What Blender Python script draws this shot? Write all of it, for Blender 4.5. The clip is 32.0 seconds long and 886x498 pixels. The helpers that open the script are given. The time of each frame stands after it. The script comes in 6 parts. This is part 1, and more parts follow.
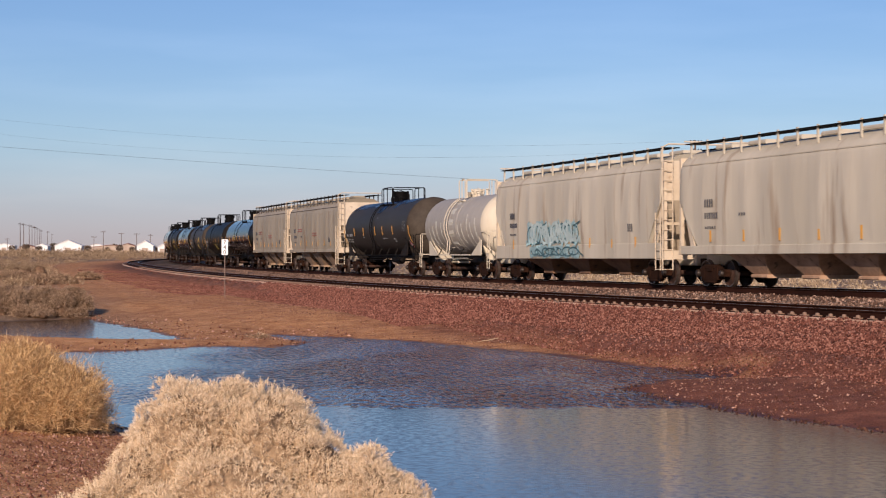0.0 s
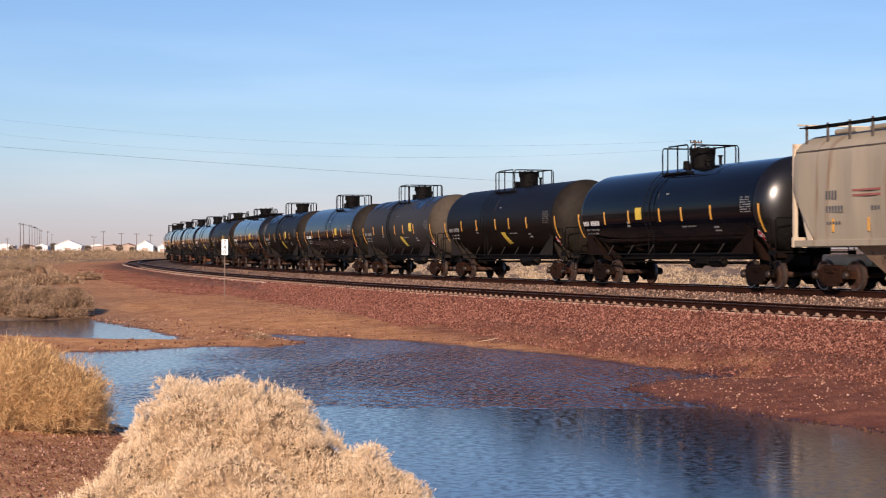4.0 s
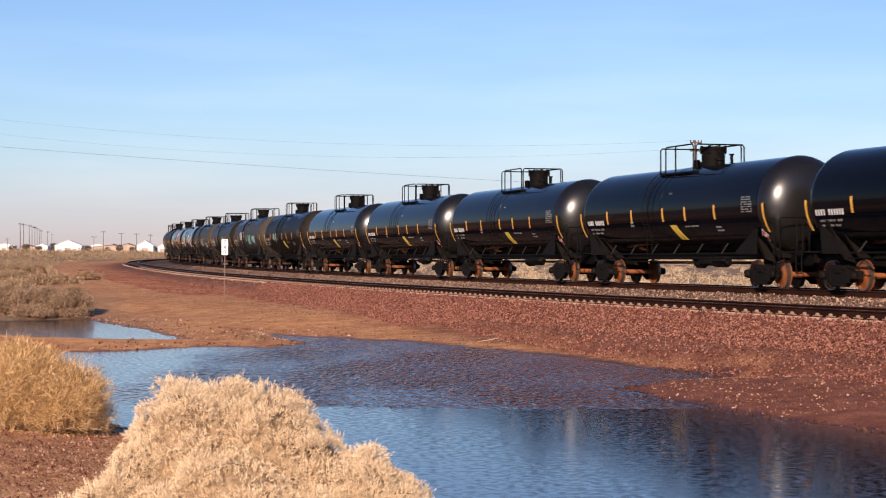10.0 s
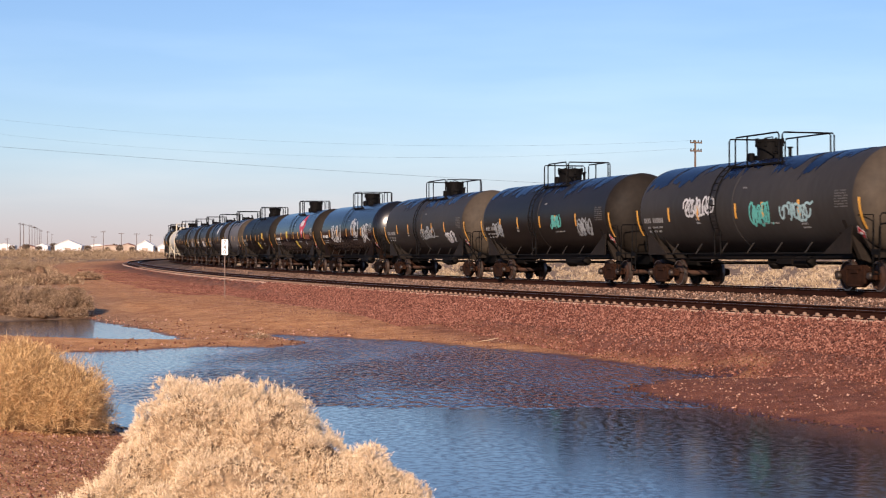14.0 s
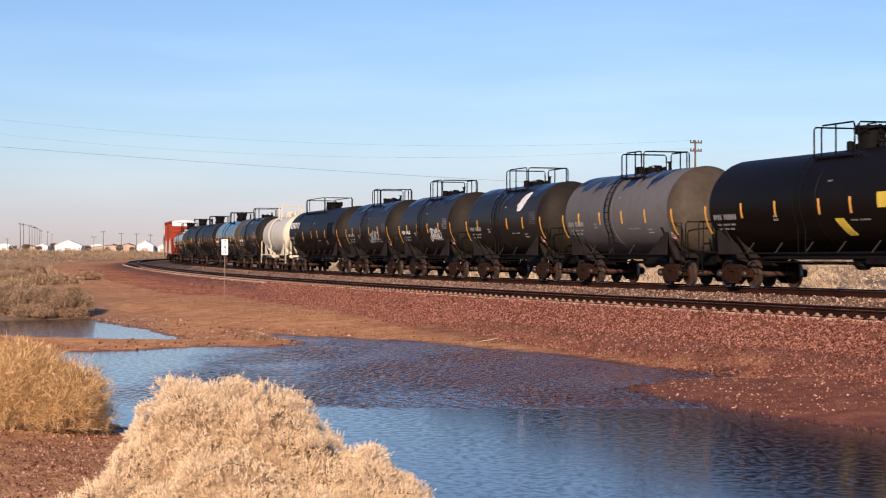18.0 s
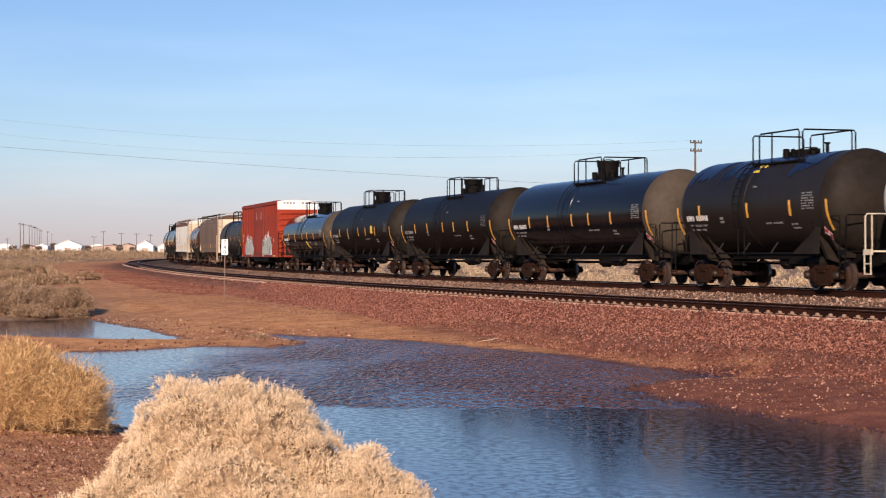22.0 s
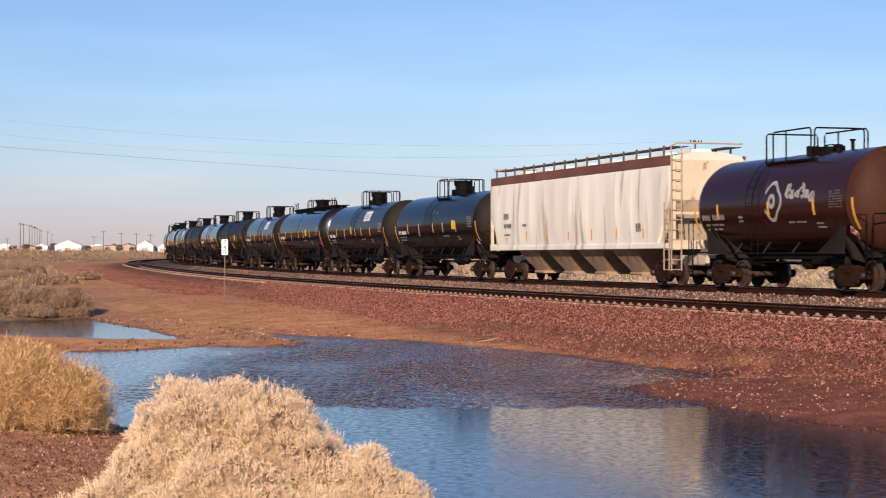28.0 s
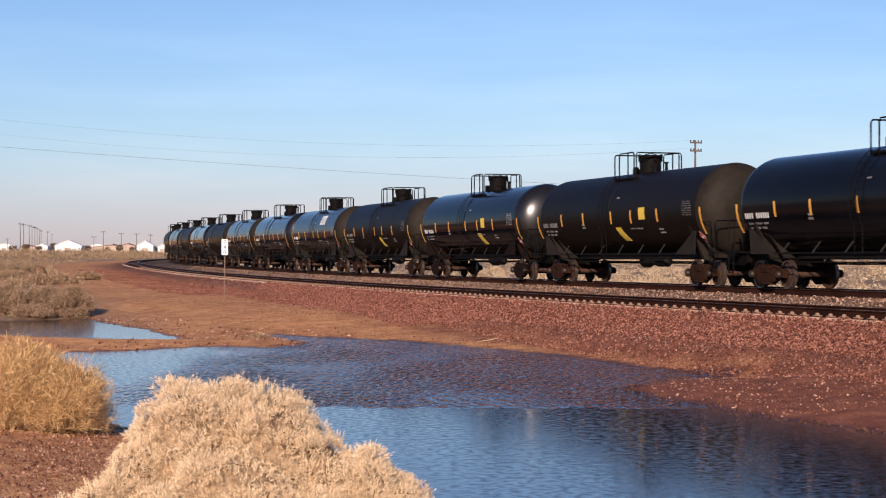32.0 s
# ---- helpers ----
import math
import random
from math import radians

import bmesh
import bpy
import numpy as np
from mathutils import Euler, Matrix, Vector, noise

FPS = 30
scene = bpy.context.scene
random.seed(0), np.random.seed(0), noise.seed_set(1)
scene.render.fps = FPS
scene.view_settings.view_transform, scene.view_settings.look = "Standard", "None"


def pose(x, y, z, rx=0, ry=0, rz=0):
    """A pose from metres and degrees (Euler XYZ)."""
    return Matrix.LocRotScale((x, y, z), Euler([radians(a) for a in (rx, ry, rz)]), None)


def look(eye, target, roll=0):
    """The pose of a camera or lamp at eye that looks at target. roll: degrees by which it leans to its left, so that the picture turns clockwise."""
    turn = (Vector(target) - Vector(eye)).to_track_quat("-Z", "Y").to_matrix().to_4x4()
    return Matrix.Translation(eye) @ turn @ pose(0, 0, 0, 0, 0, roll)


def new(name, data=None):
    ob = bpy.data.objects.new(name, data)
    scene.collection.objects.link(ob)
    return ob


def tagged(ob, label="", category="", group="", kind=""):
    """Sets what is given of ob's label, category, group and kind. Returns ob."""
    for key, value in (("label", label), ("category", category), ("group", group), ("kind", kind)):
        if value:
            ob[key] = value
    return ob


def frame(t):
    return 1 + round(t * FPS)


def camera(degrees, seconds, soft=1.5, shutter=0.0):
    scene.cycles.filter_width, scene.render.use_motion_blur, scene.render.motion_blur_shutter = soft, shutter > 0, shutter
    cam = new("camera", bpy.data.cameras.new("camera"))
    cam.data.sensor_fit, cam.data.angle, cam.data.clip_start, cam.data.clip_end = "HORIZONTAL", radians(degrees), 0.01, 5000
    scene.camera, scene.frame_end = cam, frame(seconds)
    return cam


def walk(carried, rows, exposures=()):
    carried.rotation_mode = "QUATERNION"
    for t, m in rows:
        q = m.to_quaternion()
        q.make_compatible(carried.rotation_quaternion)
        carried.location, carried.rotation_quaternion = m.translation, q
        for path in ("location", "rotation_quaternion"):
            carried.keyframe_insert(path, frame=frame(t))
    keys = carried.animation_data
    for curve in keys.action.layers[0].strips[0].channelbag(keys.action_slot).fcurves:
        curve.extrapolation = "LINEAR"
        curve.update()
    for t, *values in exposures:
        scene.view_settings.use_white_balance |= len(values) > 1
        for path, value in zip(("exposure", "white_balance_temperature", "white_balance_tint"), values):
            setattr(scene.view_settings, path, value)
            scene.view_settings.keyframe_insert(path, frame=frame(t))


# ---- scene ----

# camera: a still tripod on the near bank, eye 3.0 m over the water
EYE = 3.0
cam = camera(28.14, 32.0, soft=1.1, shutter=0.11)
EXPOSE = ((0.0, 0.14, 5340), (2.0, 0.26, 5350), (3.5, 0.37, 5400), (5.5, 0.55, 5520), (17.0, 0.53, 5520), (25.0, 0.45, 5480), (28.0, 0.44, 5460), (32.0, 0.45, 5430))
STILL = pose(0, 0, EYE, 90 - 0.037, 0, 0)
walk(cam, [(0.0, STILL), (32.0, STILL)], exposures=[(t, e, k, 22.5) for t, e, k in EXPOSE])

# ---- world, sun ----
SUN_AZ, SUN_EL = radians(192.0), radians(21.0)
world = bpy.data.worlds.new("sky")
scene.world = world
world.use_nodes = True
wt = world.node_tree
sky = wt.nodes.new("ShaderNodeTexSky")
sky.sky_type, sky.sun_disc = "NISHITA", False
sky.sun_elevation, sky.sun_rotation = SUN_EL, SUN_AZ
sky.air_density, sky.dust_density, sky.ozone_density = 1.05, 0.2, 3.2
wt.nodes["Background"].inputs["Strength"].default_value = 0.066
# a dusty mauve haze low over the horizon
wc, wz, wr, wx = wt.nodes.new("ShaderNodeTexCoord"), wt.nodes.new("ShaderNodeSeparateXYZ"), wt.nodes.new("ShaderNodeMapRange"), wt.nodes.new("ShaderNodeMix")
wt.links.new(wc.outputs["Generated"], wz.inputs["Vector"])
wt.links.new(wz.outputs["Z"], wr.inputs["Value"])
wr.interpolation_type = "SMOOTHSTEP"
for key_, val in zip(("From Min", "From Max", "To Min", "To Max"), (0.0, 0.07, 1.0, 0.0)):
    wr.inputs[key_].default_value = val
wx.data_type, wx.blend_type = "RGBA", "MULTIPLY"
wx.inputs["B"].default_value = (0.9, 0.82, 0.95, 1)
wt.links.new(wr.outputs["Result"], wx.inputs["Factor"])
wt.links.new(sky.outputs["Color"], wx.inputs["A"])
# and faint streaks of high cloud
wm_, wn, wq, wy = wt.nodes.new("ShaderNodeMapping"), wt.nodes.new("ShaderNodeTexNoise"), wt.nodes.new("ShaderNodeMapRange"), wt.nodes.new("ShaderNodeMix")
wm_.inputs["Scale"].default_value = (5.0, 5.0, 38.0)
wm_.inputs["Rotation"].default_value = (0.0, 0.03, 0.0)
wn.inputs["Scale"].default_value, wn.inputs["Detail"].default_value = 1.0, 5.0
wt.links.new(wc.outputs["Generated"], wm_.inputs["Vector"])
wt.links.new(wm_.outputs["Vector"], wn.inputs["Vector"])
wt.links.new(wn.outputs["Fac"], wq.inputs["Value"])
wq.inputs["From Min"].default_value, wq.inputs["From Max"].default_value = 0.45, 0.75
wy.data_type, wy.blend_type = "RGBA", "MULTIPLY"
wy.inputs["B"].default_value = (1.15, 1.09, 1.055, 1)
wt.links.new(wq.outputs["Result"], wy.inputs["Factor"])
wt.links.new(wx.outputs["Result"], wy.inputs["A"])
wt.links.new(wy.outputs["Result"], wt.nodes["Background"].inputs["Color"])
sun = new("sun", bpy.data.lights.new("sun", "SUN"))
sun.data.energy, sun.data.angle, sun.data.color = 5.0, radians(0.5), (1.0, 0.75, 0.46)
TO_SUN = Vector((math.sin(SUN_AZ) * math.cos(SUN_EL), math.cos(SUN_AZ) * math.cos(SUN_EL), math.sin(SUN_EL)))
sun.matrix_world = look(TO_SUN * 100, (0, 0, 0))


# ---- materials ----
def nodes_of(name):
    m = bpy.data.materials.new(name)
    m.use_nodes = True
    return m, m.node_tree.nodes, m.node_tree.links, m.node_tree.nodes["Principled BSDF"]


def surface(name, a, b, rough=0.6, metal=0.0, grain=8.0, coarse=0.6, bump=0.15, stretch=(1, 1, 1), rvar=0.12, spots=0.0, spot=(0.3, 0.15, 0.08), dist=0.01, spec=0.5):
    """Two tones mixed by noise at two scales, with fine relief, and wear spots in a third tone."""
    m, n, l, p = nodes_of(name)
    tc = n.new("ShaderNodeTexCoord")
    mp = n.new("ShaderNodeMapping")
    mp.inputs["Scale"].default_value = stretch
    l.new(tc.outputs["Object"], mp.inputs["Vector"])
    n1, n2 = n.new("ShaderNodeTexNoise"), n.new("ShaderNodeTexNoise")
    for nn, sc, de in ((n1, coarse, 4), (n2, grain, 3)):
        nn.inputs["Scale"].default_value, nn.inputs["Detail"].default_value = sc, de
        l.new(mp.outputs["Vector"], nn.inputs["Vector"])
    add = n.new("ShaderNodeMath")
    add.operation = "MULTIPLY_ADD"
    l.new(n2.outputs["Fac"], add.inputs[0])
    add.inputs[1].default_value = 0.45
    l.new(n1.outputs["Fac"], add.inputs[2])
    ramp = n.new("ShaderNodeValToRGB")
    ramp.color_ramp.elements[0].position, ramp.color_ramp.elements[1].position = 0.48, 0.95
    ramp.color_ramp.elements[0].color, ramp.color_ramp.elements[1].color = (*a, 1), (*b, 1)
    l.new(add.outputs[0], ramp.inputs["Fac"])
    out = ramp.outputs["Color"]
    if spots:
        n3 = n.new("ShaderNodeTexNoise")
        n3.inputs["Scale"].default_value, n3.inputs["Detail"].default_value = coarse * 3.1, 6
        l.new(mp.outputs["Vector"], n3.inputs["Vector"])
        r3 = n.new("ShaderNodeValToRGB")
        r3.color_ramp.elements[0].position, r3.color_ramp.elements[1].position = 0.66 - spots * 0.3, 0.76 - spots * 0.2
        l.new(n3.outputs["Fac"], r3.inputs["Fac"])
        mx = n.new("ShaderNodeMix")
        mx.data_type = "RGBA"
        l.new(r3.outputs["Color"], mx.inputs["Factor"])
        l.new(out, mx.inputs["A"])
        mx.inputs["B"].default_value = (*spot, 1)
        out = mx.outputs["Result"]
    l.new(out, p.inputs["Base Color"])
    mr = n.new("ShaderNodeMapRange")
    mr.inputs["To Min"].default_value, mr.inputs["To Max"].default_value = max(0.03, rough - rvar), min(1.0, rough + rvar)
    l.new(n1.outputs["Fac"], mr.inputs["Value"])
    l.new(mr.outputs["Result"], p.inputs["Roughness"])
    p.inputs["Metallic"].default_value = metal
    p.inputs["Specular IOR Level"].default_value = spec
    if bump:
        bp = n.new("ShaderNodeBump")
        bp.inputs["Strength"].default_value, bp.inputs["Distance"].default_value = bump, dist
        l.new(n2.outputs["Fac"], bp.inputs["Height"])
        l.new(bp.outputs["Normal"], p.inputs["Normal"])
    return m


M = {}
# undergear tones, darkened further to hold the deep shade under the cars
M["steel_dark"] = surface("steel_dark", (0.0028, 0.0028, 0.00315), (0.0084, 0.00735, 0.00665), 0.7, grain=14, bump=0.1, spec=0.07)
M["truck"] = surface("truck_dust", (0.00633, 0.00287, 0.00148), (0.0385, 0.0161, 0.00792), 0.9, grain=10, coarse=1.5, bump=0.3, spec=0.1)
M["truck_dim"] = surface("truck_shaded_dust", (0.00296, 0.00156, 0.00101), (0.0148, 0.00663, 0.00372), 0.9, grain=10, coarse=1.5, bump=0.3, spec=0.1)
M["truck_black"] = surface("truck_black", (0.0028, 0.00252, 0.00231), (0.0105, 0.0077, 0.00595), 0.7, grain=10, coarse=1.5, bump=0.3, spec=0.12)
M["wheel"] = surface("wheel_rust", (0.0132, 0.0057, 0.003), (0.06, 0.0252, 0.012), 0.75, grain=12, coarse=2, bump=0.2)
M["wheel_new"] = surface("wheel_orange_rust", (0.12, 0.0338, 0.009), (0.27, 0.0825, 0.0188), 0.65, grain=12, coarse=2, bump=0.2)
M["cap_steel"] = surface("worn_bearing_cap", (0.0123, 0.0077, 0.00525), (0.042, 0.028, 0.0192), 0.5, metal=0.3, coarse=3, bump=0.1)
M["tread"] = surface("bright_tread", (0.35, 0.34, 0.33), (0.5, 0.48, 0.45), 0.3, metal=1.0, bump=0)
M["rail_side"] = surface("rail_rust", (0.016, 0.006, 0.004), (0.04, 0.015, 0.009), 0.85, grain=12, bump=0.2, spec=0.06)
M["tie"] = surface("dusty_dark_tie", (0.012, 0.0065, 0.005), (0.03, 0.017, 0.012), 0.9, grain=20, bump=0.2, spec=0.06)
M["fastener"] = surface("pale_rail_fastener", (0.2, 0.12, 0.075), (0.34, 0.22, 0.145), 0.7, bump=0)
M["sunlit_edge"] = surface("sunlit_edge_line", (0.36, 0.22, 0.14), (0.6, 0.43, 0.31), 0.9, grain=30, coarse=1.2, bump=0.4)
M["yellow"] = surface("reflector_yellow", (0.62, 0.3, 0.03), (0.75, 0.4, 0.06), 0.4, grain=9, coarse=3, bump=0)
M["yellow_sign"] = surface("yellow_panel", (0.6, 0.42, 0.02), (0.75, 0.55, 0.06), 0.5, grain=9, coarse=2, bump=0)
M["white_mark"] = surface("white_lettering", (0.55, 0.55, 0.54), (0.75, 0.75, 0.73), 0.6, grain=9, coarse=2, bump=0)
M["grey_mark"] = surface("faded_lettering", (0.16, 0.16, 0.16), (0.3, 0.3, 0.29), 0.6, grain=9, coarse=2, bump=0)
M["dim_mark"] = surface("dim_grey_lettering", (0.07, 0.065, 0.06), (0.14, 0.13, 0.12), 0.6, grain=9, coarse=2, bump=0)
M["teal"] = surface("teal_spray", (0.06, 0.32, 0.28), (0.14, 0.46, 0.4), 0.55, grain=6, coarse=2, bump=0)
M["sky_spray"] = surface("pale_blue_spray", (0.22, 0.36, 0.38), (0.36, 0.5, 0.52), 0.55, grain=6, coarse=2, bump=0)
M["dark_spray"] = surface("dark_blue_spray", (0.03, 0.09, 0.11), (0.07, 0.15, 0.17), 0.55, grain=6, coarse=2, bump=0)
M["white_spray"] = surface("white_spray", (0.42, 0.42, 0.42), (0.62, 0.62, 0.62), 0.55, grain=6, coarse=2, bump=0)
M["grey_spray"] = surface("grey_spray", (0.2, 0.22, 0.23), (0.36, 0.38, 0.38), 0.55, grain=6, coarse=2, bump=0)
M["pink_spray"] = surface("pink_spray", (0.5, 0.26, 0.26), (0.62, 0.38, 0.36), 0.55, grain=6, coarse=2, bump=0)
M["red_sign"] = surface("red_panel", (0.42, 0.012, 0.022), (0.52, 0.02, 0.035), 0.5, grain=6, coarse=2, bump=0)
M["red_faded"] = surface("faded_red_lettering", (0.26, 0.075, 0.06), (0.36, 0.13, 0.1), 0.6, grain=9, coarse=2, bump=0)
M["rust_mark"] = surface("rust_stain", (0.12, 0.03, 0.012), (0.2, 0.06, 0.02), 0.7, grain=6, coarse=2, bump=0)
M["dark_mark"] = surface("dark_lettering", (0.05, 0.05, 0.055), (0.12, 0.12, 0.13), 0.6, grain=9, coarse=2, bump=0)


# ---- mesh helpers ----
class Geo:
    """Gathers vertices and faces of one mesh."""

    def __init__(self):
        self.v, self.f = [], []

    def add(self, verts, faces):
        o = len(self.v)
        self.v += [tuple(q) for q in verts]
        self.f += [tuple(i + o for i in q) for q in faces]
        return self

    def box(self, x0, x1, y0, y1, z0, z1, c=0.0):
        """A box; with c its long edges along x are chamfered."""
        if c:
            ring = [(y0 + c, z0), (y1 - c, z0), (y1, z0 + c), (y1, z1 - c), (y1 - c, z1), (y0 + c, z1), (y0, z1 - c), (y0, z0 + c)]
        else:
            ring = [(y0, z0), (y1, z0), (y1, z1), (y0, z1)]
        return self.prism([(0, 0)], ring, x0, x1)

    def prism(self, _, ring, x0, x1):
        n = len(ring)
        vs = [(x0, y, z) for y, z in ring] + [(x1, y, z) for y, z in ring]
        fs = [(i, (i + 1) % n, n + (i + 1) % n, n + i) for i in range(n)]
        fs += [tuple(range(n))[::-1], tuple(range(n, 2 * n))]
        return self.add(vs, fs)

    def plate(self, outline, y0, y1):
        """An outline in the x-z plane, drawn from y0 to y1."""
        n = len(outline)
        vs = [(x, y0, z) for x, z in outline] + [(x, y1, z) for x, z in outline]
        fs = [(i, (i + 1) % n, n + (i + 1) % n, n + i) for i in range(n)]
        fs += [tuple(range(n))[::-1], tuple(range(n, 2 * n))]
        return self.add(vs, fs)

    def revolve(self, prof, n=40, axis="x", cy=0.0, cz=0.0, caps=True):
        """Profile of (along, radius) turned round an axis along x, y or z."""
        vs, fs, rings = [], [], []
        for a, r in prof:
            rings.append(len(vs))
            for j in range(n):
                t = 2 * math.pi * j / n
                c, s_ = r * math.cos(t), r * math.sin(t)
                vs.append({"x": (a, cy + c, cz + s_), "y": (cy + c, a, cz + s_), "z": (cy + c, cz + s_, a)}[axis])
        for k in range(len(prof) - 1):
            for j in range(n):
                q = (j + 1) % n
                fs.append((rings[k] + j, rings[k] + q, rings[k + 1] + q, rings[k + 1] + j))
        if caps:
            fs += [tuple(range(rings[0], rings[0] + n))[::-1], tuple(range(rings[-1], rings[-1] + n))]
        return self.add(vs, fs)

    def tube(self, pts, r=0.02, n=5):
        """A round bar through points."""
        pts = [Vector(q) for q in pts]
        vs, fs = [], []
        for i, q in enumerate(pts):
            d = (pts[min(i + 1, len(pts) - 1)] - pts[max(i - 1, 0)]).normalized()
            u = d.orthogonal().normalized() if abs(d.z) > 0.95 else d.cross(Vector((0, 0, 1))).normalized()
            w = d.cross(u)
            for j in range(n):
                t = 2 * math.pi * j / n
                vs.append(q + u * (r * math.cos(t)) + w * (r * math.sin(t)))
        for i in range(len(pts) - 1):
            for j in range(n):
                q = (j + 1) % n
                fs.append((i * n + j, i * n + q, i * n + n + q, i * n + n + j))
        fs += [tuple(range(n))[::-1], tuple(range(len(vs) - n, len(vs)))]
        return self.add(vs, fs)

    def mesh(self, name, mat, smooth=False):
        me = bpy.data.meshes.new(name)
        me.from_pydata(self.v, [], self.f)
        bm = bmesh.new()
        bm.from_mesh(me)
        bmesh.ops.recalc_face_normals(bm, faces=bm.faces)
        bm.to_mesh(me)
        bm.free()
        me.materials.append(mat)
        if smooth:
            me.shade_smooth()
            me.set_sharp_from_angle(angle=radians(40))
        return me


MESHES = {}


def part(name, key, make, mat, parent, m=None, label="", smooth=False, stuff=False):
    """One mesh object under a thing or a part; alike parts share their mesh."""
    k = (key, mat.name)
    if k not in MESHES:
        g = Geo()
        make(g)
        MESHES[k] = g.mesh(name, mat, smooth)
    ob = new(name, MESHES[k])
    ob.parent = parent
    if m is not None:
        ob.matrix_basis = m
    if label or stuff:
        tagged(ob, label, kind="stuff" if stuff else "")
    return ob


# ---- the line of the track ----
# s runs along the far track, away from the camera; the curve tightens past s = 193
TH0, K0, K1, S_TIGHT, K2 = 0.320776, 7.873e-4, -2.2845e-6, 193.0, 1 / 500
STEP = 1.0
SV = np.arange(-800.0, 1150.0, STEP)
kk = np.where(SV < 0, K0, np.where(SV < S_TIGHT, K0 + K1 * SV, np.where(SV < 420, K2, 0.0)))
HEAD = np.cumsum(kk) * STEP
HEAD = TH0 - (HEAD - np.interp(0.0, SV, HEAD))
TX, TY = np.cumsum(-np.sin(HEAD)) * STEP, np.cumsum(np.cos(HEAD)) * STEP
TX += 14.3115 - np.interp(0.0, SV, TX)
TY += 49.8655 - np.interp(0.0, SV, TY)
sc_ = np.clip(SV, -30, 168)
TZ = EYE - 1.2707 - 0.006392 * sc_ + 1.9025e-5 * sc_ * sc_
NEAR_LAT, NEAR_DZ = -6.0, -0.25
SPEED = 24.08


def on_track(s, lat=0.0):
    """Place on rail level at s, lat metres to the far side (negative: the camera's side)."""
    h = np.interp(s, SV, HEAD)
    return (np.interp(s, SV, TX) + np.cos(h) * lat, np.interp(s, SV, TY) + np.sin(h) * lat, np.interp(s, SV, TZ))


# ---- ground ----
POND = [(7.2, 28.8), (6.05, 30.7), (5.3, 31.9), (4.85, 34), (4.1, 36), (3.8, 37.6), (5.0, 40), (7.0, 41), (5.7, 42.8), (4.6, 45.5),
        (3.4, 48.6), (1.9, 51.8), (0.3, 54.2), (-1.5, 56.9), (-3.5, 59), (-6, 61.2), (-5.2, 58.2), (-4.0, 55.6), (-5.2, 53), (-7.1, 53.9),
        (-9.25, 51.3), (-12.6, 50.4), (-14, 45), (-9.5, 37), (-6.3, 32), (-5.2, 29), (-3.6, 25), (-1.6, 21.5), (0.5, 18), (4, 15.5), (9, 15), (11.5, 19), (9.5, 25)]
POOL = [(-15.1, 74.5), (-13.5, 70.5), (-11.2, 65.6), (-9.3, 60), (-8.3, 57.2), (-10, 57.0), (-12.8, 58.6), (-14.9, 59.4), (-20, 62), (-21, 69)]


def shore_distance(x, y, poly):
    """Distance to a closed outline, negative inside."""
    best, inside = np.full(x.shape, 1e9), np.zeros(x.shape, bool)
    for (ax, ay), (bx, by) in zip(poly, poly[1:] + poly[:1]):
        ex, ey = bx - ax, by - ay
        t = np.clip(((x - ax) * ex + (y - ay) * ey) / (ex * ex + ey * ey), 0, 1)
        best = np.minimum(best, np.hypot(x - ax - t * ex, y - ay - t * ey))
        inside ^= ((ay > y) != (by > y)) & (x < ex * (y - ay) / (by - ay + 1e-12) + ax)
    return np.where(inside, -best, best)


def track_coords(x, y):
    """Nearest s and lateral place for arrays of ground points."""
    sel = slice(0, len(SV), 4)
    px, py, ps, ph = TX[sel], TY[sel], SV[sel], HEAD[sel]
    s, lat = np.empty(x.shape), np.empty(x.shape)
    for a in range(0, len(x), 4000):
        xx, yy = x[a:a + 4000], y[a:a + 4000]
        i = np.argmin((xx[:, None] - px) ** 2 + (yy[:, None] - py) ** 2, axis=1)
        dx, dy = xx - px[i], yy - py[i]
        s[a:a + 4000] = ps[i] - np.sin(ph[i]) * dx + np.cos(ph[i]) * dy
        lat[a:a + 4000] = np.cos(ph[i]) * dx + np.sin(ph[i]) * dy
    return s, lat


def wobble(x, y, sc, seed=0.0):
    """Cheap smooth waviness from sines."""
    return (np.sin(x * sc + seed) * np.cos(y * sc * 1.13 - seed) + 0.6 * np.sin(x * sc * 2.3 + y * sc * 1.9 + 2 * seed)
            + 0.4 * np.cos(x * sc * 4.7 - y * sc * 3.9 + seed)) / 2


def smooth(a, b, x):
    t = np.clip((x - a) / (b - a), 0, 1)
    return t * t * (3 - 2 * t)


